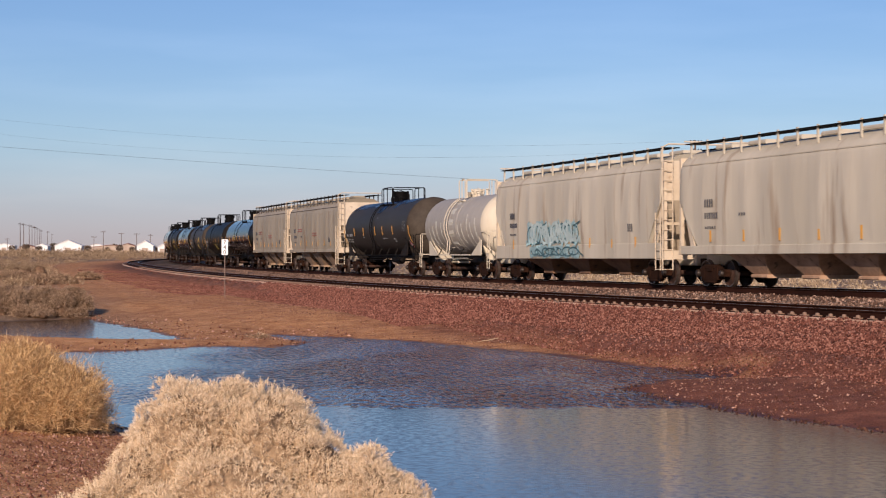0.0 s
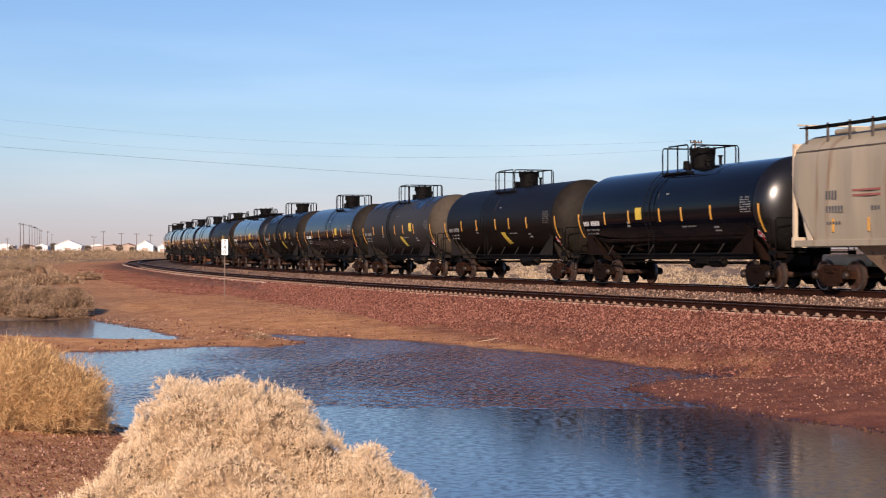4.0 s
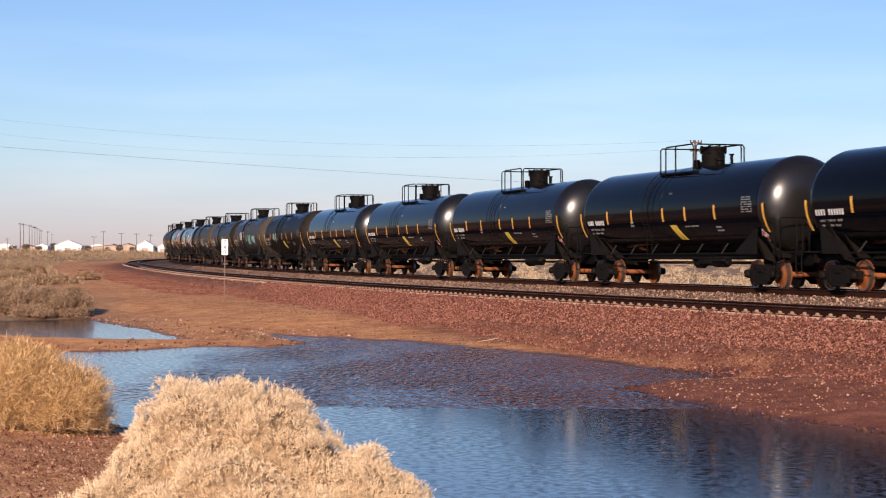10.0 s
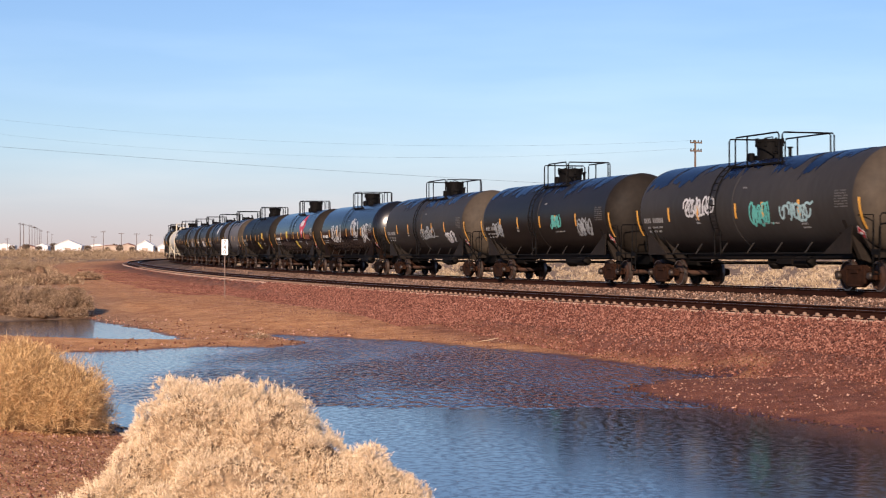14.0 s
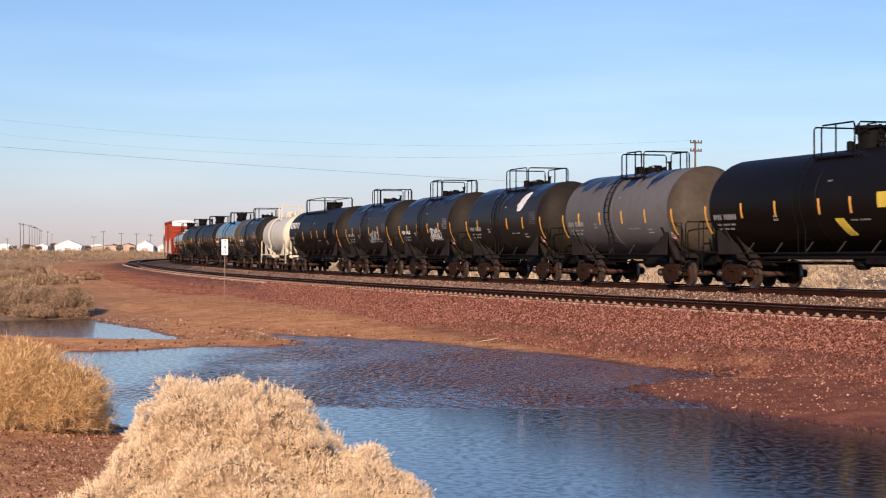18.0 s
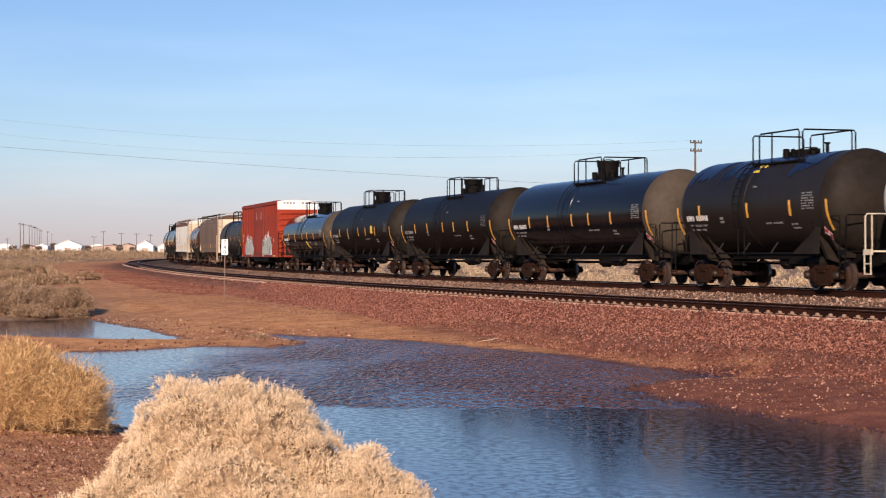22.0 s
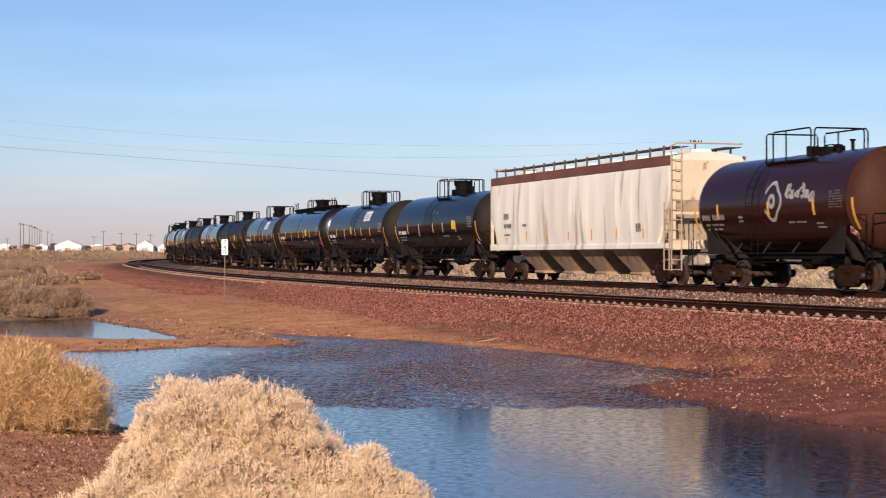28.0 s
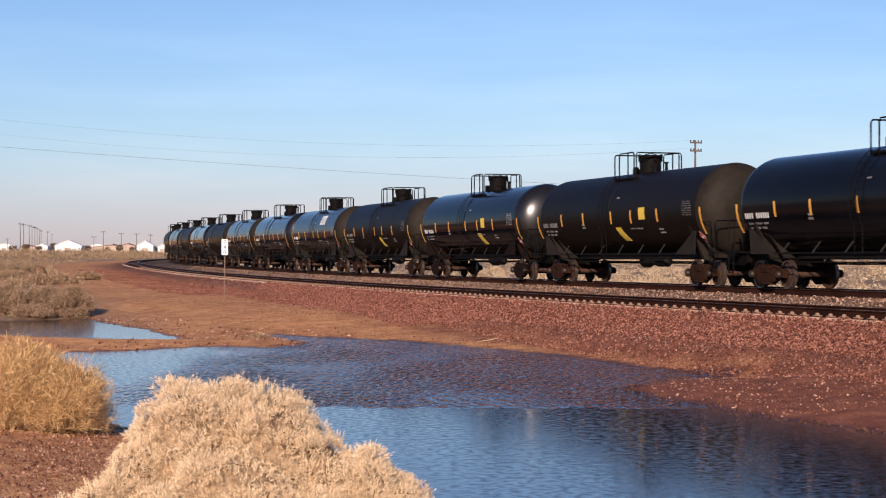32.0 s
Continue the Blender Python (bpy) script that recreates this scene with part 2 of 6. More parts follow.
def ground_at(x, y):
    """Height, ballast share and shore distance."""
    x, y = np.atleast_1d(np.asarray(x, float)), np.atleast_1d(np.asarray(y, float))
    s, lat = track_coords(x, y)
    zr = np.interp(s, SV, TZ)
    d = np.minimum(shore_distance(x, y, POND), shore_distance(x, y, POOL))
    d = d + 0.28 * wobble(x, y, 1.9) + 0.12 * wobble(x, y, 6.1, 2.0)
    plain = 0.46 + 0.65 * smooth(16, 70, np.abs(lat + 4)) + 0.45 * smooth(30, 5, y) * smooth(12, -6, x) + 0.35 * smooth(0, 6, lat)
    plain = plain + 0.06 * wobble(x, y, 0.35) + 0.03 * wobble(x, y, 1.6)
    land = np.where(d > 0, np.minimum(0.075 * d + 0.0, plain), np.maximum(0.16 * d, -0.35))
    base = zr - 0.22
    crown = base + np.where(lat < -4.4, NEAR_DZ, NEAR_DZ * smooth(-1.6, -4.4, lat)) - 0.13 * smooth(-1.6, -2.4, lat) * smooth(-4.5, -3.7, lat)
    bank = np.where(lat < -7.45, base + NEAR_DZ - 0.48 * (-7.45 - lat), np.where(lat > 1.6, base - 0.45 * (lat - 1.6), crown))
    lump = 0.018 * wobble(x, y, 7.0) + 0.02 * wobble(x, y, 2.7, 1.0)
    h = np.maximum(land, bank + lump)
    stone = smooth(-0.05, 0.12, bank - land + 0.06 * wobble(x, y, 1.4)) * (0.25 + 0.75 * smooth(-9.5, -8.5, lat + 0.35 * wobble(x, y, 1.1)))
    return h, stone, d, s, lat


def lines(lo, hi, step, far_lo, far_hi, grow=1.09):
    mid = list(np.arange(lo, hi + step / 2, step))
    a, w = hi, step
    while a < far_hi:
        w *= grow
        a += w
        mid.append(a)
    a, w = lo, step
    while a > far_lo:
        w *= grow
        a -= w
        mid.insert(0, a)
    return np.array(mid)


gx, gy = lines(-17, 24, 0.22, -2600, 2600), lines(14, 78, 0.26, -700, 4200)
XX, YY = np.meshgrid(gx, gy)
HH, STONE, SHORE, GS_, GL = ground_at(XX.ravel(), YY.ravel())
nx, ny = len(gx), len(gy)
idx = np.arange(nx * ny).reshape(ny, nx)
quads = np.stack([idx[:-1, :-1], idx[:-1, 1:], idx[1:, 1:], idx[1:, :-1]], -1).reshape(-1, 4)
gm = bpy.data.meshes.new("ground")
gm.from_pydata(np.stack([XX.ravel(), YY.ravel(), HH], -1).tolist(), [], quads.tolist())
gm.shade_smooth()
between = smooth(-5.0, -4.3, GL) * smooth(3.0, 2.0, GL)
dry_ = np.maximum(smooth(-17, -24, GL) * smooth(58, 70, YY.ravel()), smooth(2.2, 3.5, GL))
GX, GY = XX.ravel(), YY.ravel()
redz = np.maximum(0.8 * smooth(-13.0, -10.0, GL + 0.8 * wobble(GX, GY, 0.9)) * smooth(0.5, 1.6, SHORE), smooth(0.5, 4.5, GX + wobble(GX, GY, 0.8)))
# pale silt left in a band above the far waterline
silt = smooth(0.12, 0.35, SHORE) * smooth(1.1, 0.6, SHORE + 0.25 * wobble(GX, GY, 1.3)) * smooth(-11.9, -10.9, GL) * smooth(-1, 3, GX)
redz = redz * (1 - 0.45 * silt)
# near-black ground within 1.5 m of each track's middle
track_dark = np.maximum(smooth(1.5, 1.2, np.abs(GL - NEAR_LAT)), smooth(1.5, 1.2, np.abs(GL)))
for nm, val in (("track_dark", track_dark), ("dry", dry_), ("redzone", redz), ("stone", STONE), ("shore", np.clip(SHORE, -1, 30)), ("between", between)):
    at = gm.attributes.new(nm, "FLOAT", "POINT")
    at.data.foreach_set("value", val.astype(np.float32))


def ground_material():
    m, n, l, p = nodes_of("red_desert_ground")
    tc = n.new("ShaderNodeTexCoord")

    def attr(nm):
        a = n.new("ShaderNodeAttribute")
        a.attribute_name = nm
        return a.outputs["Fac"]

    def noise_tex(sc, de=4):
        t = n.new("ShaderNodeTexNoise")
        t.inputs["Scale"].default_value, t.inputs["Detail"].default_value = sc, de
        l.new(tc.outputs["Object"], t.inputs["Vector"])
        return t.outputs["Fac"]

    def ramp(src, *stops):
        r = n.new("ShaderNodeValToRGB")
        while len(r.color_ramp.elements) < len(stops):
            r.color_ramp.elements.new(0.5)
        for e, (pos, col) in zip(r.color_ramp.elements, stops):
            e.position, e.color = pos, (*col, 1)
        l.new(src, r.inputs["Fac"])
        return r.outputs["Color"]

    def mix(fac, a, b):
        x = n.new("ShaderNodeMix")
        x.data_type = "RGBA"
        l.new(fac, x.inputs["Factor"])
        l.new(a, x.inputs["A"])
        l.new(b, x.inputs["B"])
        return x.outputs["Result"]

    def rng(src, a, b, c=0.0, d=1.0):
        r = n.new("ShaderNodeMapRange")
        for k_, val in zip(("From Min", "From Max", "To Min", "To Max"), (a, b, c, d)):
            r.inputs[k_].default_value = val
        l.new(src, r.inputs["Value"])
        return r.outputs["Result"]

    def math2(op, a, b):
        q = n.new("ShaderNodeMath")
        q.operation = op
        for i, val in enumerate((a, b)):
            if isinstance(val, float):
                q.inputs[i].default_value = val
            else:
                l.new(val, q.inputs[i])
        return q.outputs[0]

    big, mid, fine = noise_tex(0.22), noise_tex(1.7), noise_tex(22.0, 3)
    dirt = ramp(mid, (0.3, (0.36, 0.155, 0.056)), (0.5, (0.52, 0.26, 0.102)), (0.72, (0.63, 0.35, 0.155)))
    dry = ramp(mid, (0.3, (0.18, 0.115, 0.07)), (0.7, (0.3, 0.215, 0.14)))
    far_dry = attr("dry")
    soil = mix(far_dry, dirt, dry)
    red = ramp(mid, (0.3, (0.125, 0.041, 0.021)), (0.5, (0.195, 0.068, 0.036)), (0.7, (0.26, 0.1, 0.054)))
    patch = rng(big, 0.42, 0.6)
    soil = mix(math2("MAXIMUM", math2("MULTIPLY", patch, 0.25), attr("redzone")), soil, red)
    soil = mix(far_dry, soil, dry)
    grit = n.new("ShaderNodeMix")
    grit.data_type, grit.blend_type = "RGBA", "MULTIPLY"
    grit.inputs["Factor"].default_value = 1.0
    l.new(soil, grit.inputs["A"])
    l.new(ramp(noise_tex(34.0, 5), (0.36, (0.4, 0.36, 0.34)), (0.5, (0.95, 0.95, 0.95)), (0.66, (1.45, 1.4, 1.35))), grit.inputs["B"])
    soil = grit.outputs["Result"]
    vor = n.new("ShaderNodeTexVoronoi")
    vor.inputs["Scale"].default_value = 21.0
    l.new(tc.outputs["Object"], vor.inputs["Vector"])
    sep = n.new("ShaderNodeSeparateColor")
    l.new(vor.outputs["Color"], sep.inputs["Color"])
    rock = ramp(sep.outputs["Red"], (0.0, (0.04, 0.014, 0.009)), (0.35, (0.1, 0.037, 0.024)), (0.75, (0.2, 0.082, 0.055)), (1.0, (0.36, 0.19, 0.14)))
    grey = ramp(sep.outputs["Green"], (0.0, (0.04, 0.024, 0.017)), (0.5, (0.13, 0.08, 0.056)), (1.0, (0.33, 0.24, 0.175)))
    rock = mix(attr("between"), rock, grey)
    dark_bed = ramp(sep.outputs["Green"], (0.0, (0.008, 0.005, 0.004)), (1.0, (0.032, 0.019, 0.0135)))
    col = mix(attr("track_dark"), mix(attr("stone"), soil, rock), dark_bed)
    wet = rng(math2("ADD", attr("shore"), math2("MULTIPLY", mid, 0.8)), 0.85, 0.42)
    dark = n.new("ShaderNodeMix")
    dark.data_type, dark.blend_type = "RGBA", "MULTIPLY"
    l.new(wet, dark.inputs["Factor"])
    l.new(col, dark.inputs["A"])
    dark.inputs["B"].default_value = (0.4, 0.35, 0.33, 1)
    l.new(dark.outputs["Result"], p.inputs["Base Color"])
    l.new(rng(wet, 0.0, 1.0, 0.92, 0.45), p.inputs["Roughness"])
    p.inputs["Specular IOR Level"].default_value = 0.25
    hgt = math2("ADD", math2("MULTIPLY", vor.outputs["Distance"], math2("MULTIPLY", attr("stone"), -1.0)), math2("ADD", math2("MULTIPLY", fine, 0.5), math2("MULTIPLY", noise_tex(7.0, 5), 0.9)))
    bp = n.new("ShaderNodeBump")
    bp.inputs["Strength"].default_value, bp.inputs["Distance"].default_value = 0.7, 0.05
    l.new(hgt, bp.inputs["Height"])
    l.new(bp.outputs["Normal"], p.inputs["Normal"])
    return m


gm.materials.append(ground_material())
ground = tagged(new("ground", gm), "red desert dirt and ballast with a wet shore", kind="structure")


def water_material():
    m, n, l, p = nodes_of("muddy_water")
    tc, geo = n.new("ShaderNodeTexCoord"), n.new("ShaderNodeNewGeometry")
    p.inputs["Base Color"].default_value = (0.026, 0.0225, 0.0235, 1)
    p.inputs["IOR"].default_value = 1.45

    def noise_on(src, scale, size, detail):
        mp = n.new("ShaderNodeMapping")
        mp.inputs["Scale"].default_value = scale
        l.new(src, mp.inputs["Vector"])
        t = n.new("ShaderNodeTexNoise")
        t.inputs["Scale"].default_value, t.inputs["Detail"].default_value = size, detail
        l.new(mp.outputs["Vector"], t.inputs["Vector"])
        return t.outputs["Fac"]

    def span(src, *vals):
        r = n.new("ShaderNodeMapRange")
        r.interpolation_type = "SMOOTHSTEP"
        for k_, val in zip(("From Min", "From Max", "To Min", "To Max"), vals):
            r.inputs[k_].default_value = val
        l.new(src, r.inputs["Value"])
        return r.outputs["Result"]

    def calc(op, a, b, c=0.0):
        q = n.new("ShaderNodeMath")
        q.operation = op
        for i, val in enumerate((a, b, c)):
            if isinstance(val, float):
                q.inputs[i].default_value = val
            else:
                l.new(val, q.inputs[i])
        return q.outputs[0]

    drift, still = tc.outputs["Object"], geo.outputs["Position"]
    sp = n.new("ShaderNodeSeparateXYZ")
    l.new(still, sp.inputs["Vector"])
    # wind ruffles the far half; the near half and the lee of the left bank stay calm
    edge_y = calc("MULTIPLY_ADD", noise_on(still, (1.5, 0.55, 1.0), 0.5, 3.0), 3.0, sp.outputs["Y"])
    edge_x = calc("MULTIPLY_ADD", noise_on(still, (0.6, 0.4, 1.0), 0.9, 2.0), 2.0, sp.outputs["X"])
    gusts = span(noise_on(drift, (0.35, 0.16, 1.0), 1.0, 2.0), 0.32, 0.64, 0.2, 0.8)
    ruffle = calc("MULTIPLY", calc("MULTIPLY", span(edge_y, 34.4, 35.2, 0.0, 1.0), span(edge_x, -6.4, -3.6, 0.03, 1.0)), gusts)
    wavelets = noise_on(drift, (1.9, 0.6, 1.0), 3.4, 1.2)
    # faint streaks on the calm half, in patches
    streaks = noise_on(drift, (3.0, 2.4, 1.0), 2.7, 5.0)
    patches = span(noise_on(still, (0.5, 0.35, 1.0), 0.8, 3.0), 0.38, 0.66, 0.4, 1.0)
    l.new(span(streaks, 0.38, 0.64, 0.08, 0.2), p.inputs["Roughness"])
    fine = n.new("ShaderNodeBump")
    fine.inputs["Distance"].default_value = 0.012
    l.new(calc("MULTIPLY", patches, span(sp.outputs["Y"], 22.0, 31.0, 0.2, 0.08)), fine.inputs["Strength"])
    l.new(streaks, fine.inputs["Height"])
    bp = n.new("ShaderNodeBump")
    bp.inputs["Distance"].default_value = 0.6
    l.new(ruffle, bp.inputs["Strength"])
    l.new(wavelets, bp.inputs["Height"])
    l.new(fine.outputs["Normal"], bp.inputs["Normal"])
    l.new(bp.outputs["Normal"], p.inputs["Normal"])
    return m


M["water"] = water_material()
wg = Geo()
wg.add([(-28, 10, 0), (17, 10, 0), (17, 80, 0), (-28, 80, 0)], [(0, 1, 2, 3)])
wm = wg.mesh("water", M["water"])
WATER = tagged(new("water", wm), "shallow muddy rainwater pond with light ripples", kind="structure")


# ---- tracks ----
def strip_geo(lat, dz, ring, s0, s1, step=2.0):
    """A section ring of (across, up) swept along a track."""
    g = Geo()
    ss = np.arange(s0, s1, step)
    n = len(ring)
    vs = []
    for s in ss:
        for a, u in ring:
            x, y, z = on_track(s, lat + a)
            vs.append((x, y, z + dz + u))
    fs = [(i * n + j, i * n + (j + 1) % n, (i + 1) * n + (j + 1) % n, (i + 1) * n + j) for i in range(len(ss) - 1) for j in range(n)]
    return g.add(vs, fs)


RAIL = [(-0.075, -0.18), (0.075, -0.18), (0.075, -0.165), (0.012, -0.14), (0.012, -0.045), (0.037, -0.03), (0.037, 0), (-0.037, 0), (-0.037, -0.03), (-0.012, -0.045), (-0.012, -0.14), (-0.075, -0.165)]


def tie_geo(g):
    g.box(-0.13, 0.13, -1.3, 1.3, -0.4, -0.185, 0.02)


def fastener_geo(g):
    g.box(-0.13, 0.13, 0.86, 0.98, -0.186, -0.16, 0.01)
    g.revolve([(-0.165, 0.06), (-0.11, 0.05), (-0.1, 0.02)], 8, "z", 0.0, 0.92)


# thin strip in a pale colour for the sunlit top of the ballast shoulder
edge = strip_geo(NEAR_LAT - 1.42, NEAR_DZ, [(-0.07, -0.3), (0.07, -0.3), (0.05, -0.185), (-0.03, -0.18)], -40, 260, 1.0).mesh("ballast_edge", M["sunlit_edge"])
tagged(new("ballast_edge", edge), "pale strip painted as the sunlit ballast edge along the tie ends", kind="structure")

for nm, lat, dz, s0, s1 in (("near", NEAR_LAT, NEAR_DZ, -120, 420), ("far", 0.0, 0.0, -120, 420)):
    tr = tagged(new("railway_track"), "dusty railway track with rusty rails on concrete ties", "railway track", kind="structure")
    for side in (-0.755, 0.755):
        me = strip_geo(lat + side, dz, RAIL, s0, s1).mesh("rail", M["rail_side"])
        r = new("rail", me)
        r.parent = tr
        top = strip_geo(lat + side, dz + 0.004, [(-0.03, -0.003), (0.03, -0.003), (0.03, 0), (-0.03, 0)], s0, s1).mesh("rail_head", M["tread"])
        h_ = new("rail_head", top)
        h_.parent = r
    s = -21.0 if nm == "near" else -10.0
    s_end = s + 300 * 0.61
    while s < s_end:
        x, y, z = on_track(s, lat)
        h = math.degrees(np.interp(s, SV, HEAD))
        tie = part("tie", "tie", tie_geo, M["tie"], tr, pose(x, y, z + dz, 0, 0, h + 90))
        if nm == "near":
            part("fastener", "fastener", fastener_geo, M["fastener"], tie)
        s += 0.61


# ---- plants ----
def leaf_material(name, a, b, c, rough=0.8):
    m, n, l, p = nodes_of(name)
    g = n.new("ShaderNodeNewGeometry")
    r = n.new("ShaderNodeValToRGB")
    r.color_ramp.elements.new(0.5)
    for e, pos, col in zip(r.color_ramp.elements, (0.0, 0.5, 1.0), (a, b, c)):
        e.position, e.color = pos, (*col, 1)
    l.new(g.outputs["Random Per Island"], r.inputs["Fac"])
    l.new(r.outputs["Color"], p.inputs["Base Color"])
    p.inputs["Roughness"].default_value = rough
    p.inputs["Specular IOR Level"].default_value = 0.15
    return m


M["straw"] = leaf_material("pale_dry_leaves", (0.52, 0.37, 0.21), (0.77, 0.6, 0.385), (0.9, 0.76, 0.55))
# dark twig tone standing in for the shade inside the desert bushes
M["twig"] = surface("shaded_twigs", (0.1, 0.055, 0.03), (0.2, 0.115, 0.06), 0.9, grain=30, coarse=6, bump=0.5)
# inner leaves painted darker to give the valleys between lobes their shade
M["straw_shade"] = surface("shaded_inner_leaves", (0.16, 0.1, 0.05), (0.42, 0.29, 0.16), 0.9, grain=60, coarse=14, bump=0.8)
M["gold"] = leaf_material("golden_dry_grass", (0.2, 0.105, 0.042), (0.58, 0.36, 0.15), (0.82, 0.58, 0.29))
# the tussock's heart: gold darkened for the shade among its stems
M["gold_heart"] = surface("shaded_grass_heart", (0.11, 0.06, 0.028), (0.3, 0.175, 0.075), 0.9, grain=40, coarse=9, bump=0.8)
M["scrub"] = leaf_material("grey_tan_scrub", (0.13, 0.085, 0.05), (0.27, 0.19, 0.115), (0.44, 0.33, 0.21))
M["pale_scrub"] = leaf_material("pale_dry_scrub", (0.24, 0.165, 0.09), (0.45, 0.335, 0.205), (0.66, 0.53, 0.36))
# the darkest leaf tone here stands for shadow between the bush masses
M["tan_scrub"] = leaf_material("tan_dry_bush", (0.1, 0.055, 0.032), (0.3, 0.2, 0.12), (0.56, 0.41, 0.27))
M["plain_scrub"] = leaf_material("dry_plain_scrub", (0.128, 0.077, 0.042), (0.255, 0.168, 0.098), (0.52, 0.4, 0.25))


def blades(rng, base, way, length, width, bend):
    """Bent blades as arrays: five points and three faces each."""
    n = len(base)
    way = way / np.linalg.norm(way, axis=1, keepdims=True)
    side = np.cross(way, rng.normal(size=(n, 3)))
    side /= np.linalg.norm(side, axis=1, keepdims=True) + 1e-9
    L, W = length[:, None], width[:, None]
    mid = base + way * L * 0.55
    droop = np.cross(way, side) * (bend[:, None] * L)
    tip = base + way * L + droop
    v = np.stack([base - side * W * 0.35, base + side * W * 0.35, mid + side * W * 0.5 + droop * 0.3, mid - side * W * 0.5 + droop * 0.3, tip], 1)
    o = np.arange(n)[:, None] * 5
    quads_ = (o + np.array([[0, 1, 2, 3]])).tolist()
    tris_ = (o + np.array([[3, 2, 4]])).tolist()
    return v.reshape(-1, 3), quads_ + tris_


def blade_mesh(name, v, f, mat):
    me = bpy.data.meshes.new(name)
    me.from_pydata(v.tolist(), [], f)
    me.materials.append(mat)
    return me


def lobes_on(rng, lobes, n, depth=0.12):
    """Points on the outside of a heap of lobes, with their outward directions."""
    pts, nrm = [], []
    wt_ = np.array([l_[3] * l_[4] + l_[4] * l_[5] + l_[3] * l_[5] for l_ in lobes])
    while sum(len(q) for q in pts) < n:
        for l_, m_ in zip(lobes, (wt_ / wt_.sum() * n).astype(int) + 1):
            c, r = np.array(l_[:3]), np.array(l_[3:6])
            d = rng.normal(size=(m_, 3))
            d /= np.linalg.norm(d, axis=1, keepdims=True)
            d[:, 2] = np.abs(d[:, 2]) * 1.0 - 0.35 * (rng.random(m_) < 0.35)
            rough_ = 1 + 0.1 * np.sin(d[:, 0] * 8 + c[0] * 7) * np.cos(d[:, 2] * 7 + d[:, 1] * 6) + 0.05 * np.sin(d[:, 0] * 19 + c[0] * 3) * np.sin(d[:, 2] * 17 + d[:, 1] * 13)
            q = c + d * r * (rough_ * (1 - depth * rng.random(m_)))[:, None]
            ok = np.ones(m_, bool)
            for k_ in lobes:
                if k_ is not l_:
                    ok &= (((q - np.array(k_[:3])) / np.array(k_[3:6])) ** 2).sum(1) > 0.8
            pts.append(q[ok])
            nrm.append((d / r)[ok])
    return np.concatenate(pts)[:n], np.concatenate(nrm)[:n]


def bush(name, label, lobes, n, length, width, leaf, seed, up=0.5, core=0.8, wild=0.6, tuft=12, heart_mat=None, curl=0.3, knots=0, knot=(0.2, 0.34), gaps=()):
    """A shrub: a twiggy heart, coloured dark for the shade inside, and a crown of sprigs that spread from many small
    knots on it. gaps: rows of x, z, radius left bare.
    """
    rng = np.random.default_rng(seed)
    ob = tagged(new(name), label, "grass" if name == "dry_grass" else "bush")
    cx, cy = lobes[0][0], lobes[0][1]
    ob.location = (cx, cy, float(ground_at(cx, cy)[0][0]) - 0.03)
    off = np.array(ob.location)
    small = lobes
    if knots:
        c, d = lobes_on(rng, lobes, knots, 0.05)
        small = [(q[0], q[1], q[2], k_, k_, k_ * f_) for q, k_, f_ in zip(c, rng.uniform(knot[0], knot[1], knots), rng.uniform(0.8, 1.15, knots))]
        small = [q for q in small if all(math.hypot(q[0] - gx_, q[2] - gz_) > r_ + q[3] * 0.6 for gx_, gz_, r_ in gaps)]
    m_ = n // tuft
    tp, td = lobes_on(rng, small, m_ if not knots else int(m_ * 0.5), 0.25)
    if knots:
        # half of the sprigs clothe the body between the knots
        bp_, bd_ = lobes_on(rng, lobes, m_ - len(tp), 0.02)
        tp, td = np.concatenate([tp, bp_]), np.concatenate([td, bd_])
    td /= np.linalg.norm(td, axis=1, keepdims=True)
    ok = tp[:, 2] > off[2]
    for gx_, gz_, r_ in gaps:
        ok &= np.hypot(tp[:, 0] - gx_, tp[:, 2] - gz_) > r_ * 0.8
    tp, td = tp[ok], td[ok]
    m_ = len(tp)
    axis_ = td + rng.normal(size=td.shape) * 0.3 + np.array([0, 0, up])
    axis_ /= np.linalg.norm(axis_, axis=1, keepdims=True)
    k_ = np.repeat(np.arange(m_), tuft)
    n = len(k_)
    reach = np.where(rng.random(m_) < 0.05, 1.9, 1.0)[k_][:, None] * rng.uniform(0.0, 1.6, (n, 1)) * length
    p_ = tp[k_] + axis_[k_] * reach + rng.normal(size=(n, 3)) * length * 0.1
    way = axis_[k_] + rng.normal(size=(n, 3)) * wild
    v, f = blades(rng, p_ - off, way, rng.uniform(0.5, 1.3, n) * length, rng.uniform(0.6, 1.3, n) * width, rng.uniform(-curl, curl, n))
    cr = new("crown", blade_mesh("crown", v, f, leaf))
    cr.parent = ob
    g = Geo()
    for l_ in lobes:
        vs, fs, rows, cols = [], [], 9, 14
        for i in range(rows):
            for j in range(cols):
                a, b = math.pi * i / (rows - 1), 2 * math.pi * j / cols
                k_ = core * (1 + 0.08 * math.sin(5 * b + 3 * a))
                vs.append((l_[0] + l_[3] * k_ * math.sin(a) * math.cos(b) - off[0], l_[1] + l_[4] * k_ * math.sin(a) * math.sin(b) - off[1], max(l_[2] + l_[5] * k_ * math.cos(a) - off[2], -0.02)))
        for i in range(rows - 1):
            for j in range(cols):
                q = (j + 1) % cols
                fs.append((i * cols + j, i * cols + q, (i + 1) * cols + q, (i + 1) * cols + j))
        g.add(vs, fs)
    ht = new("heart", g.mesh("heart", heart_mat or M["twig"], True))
    ht.parent = ob
    return ob


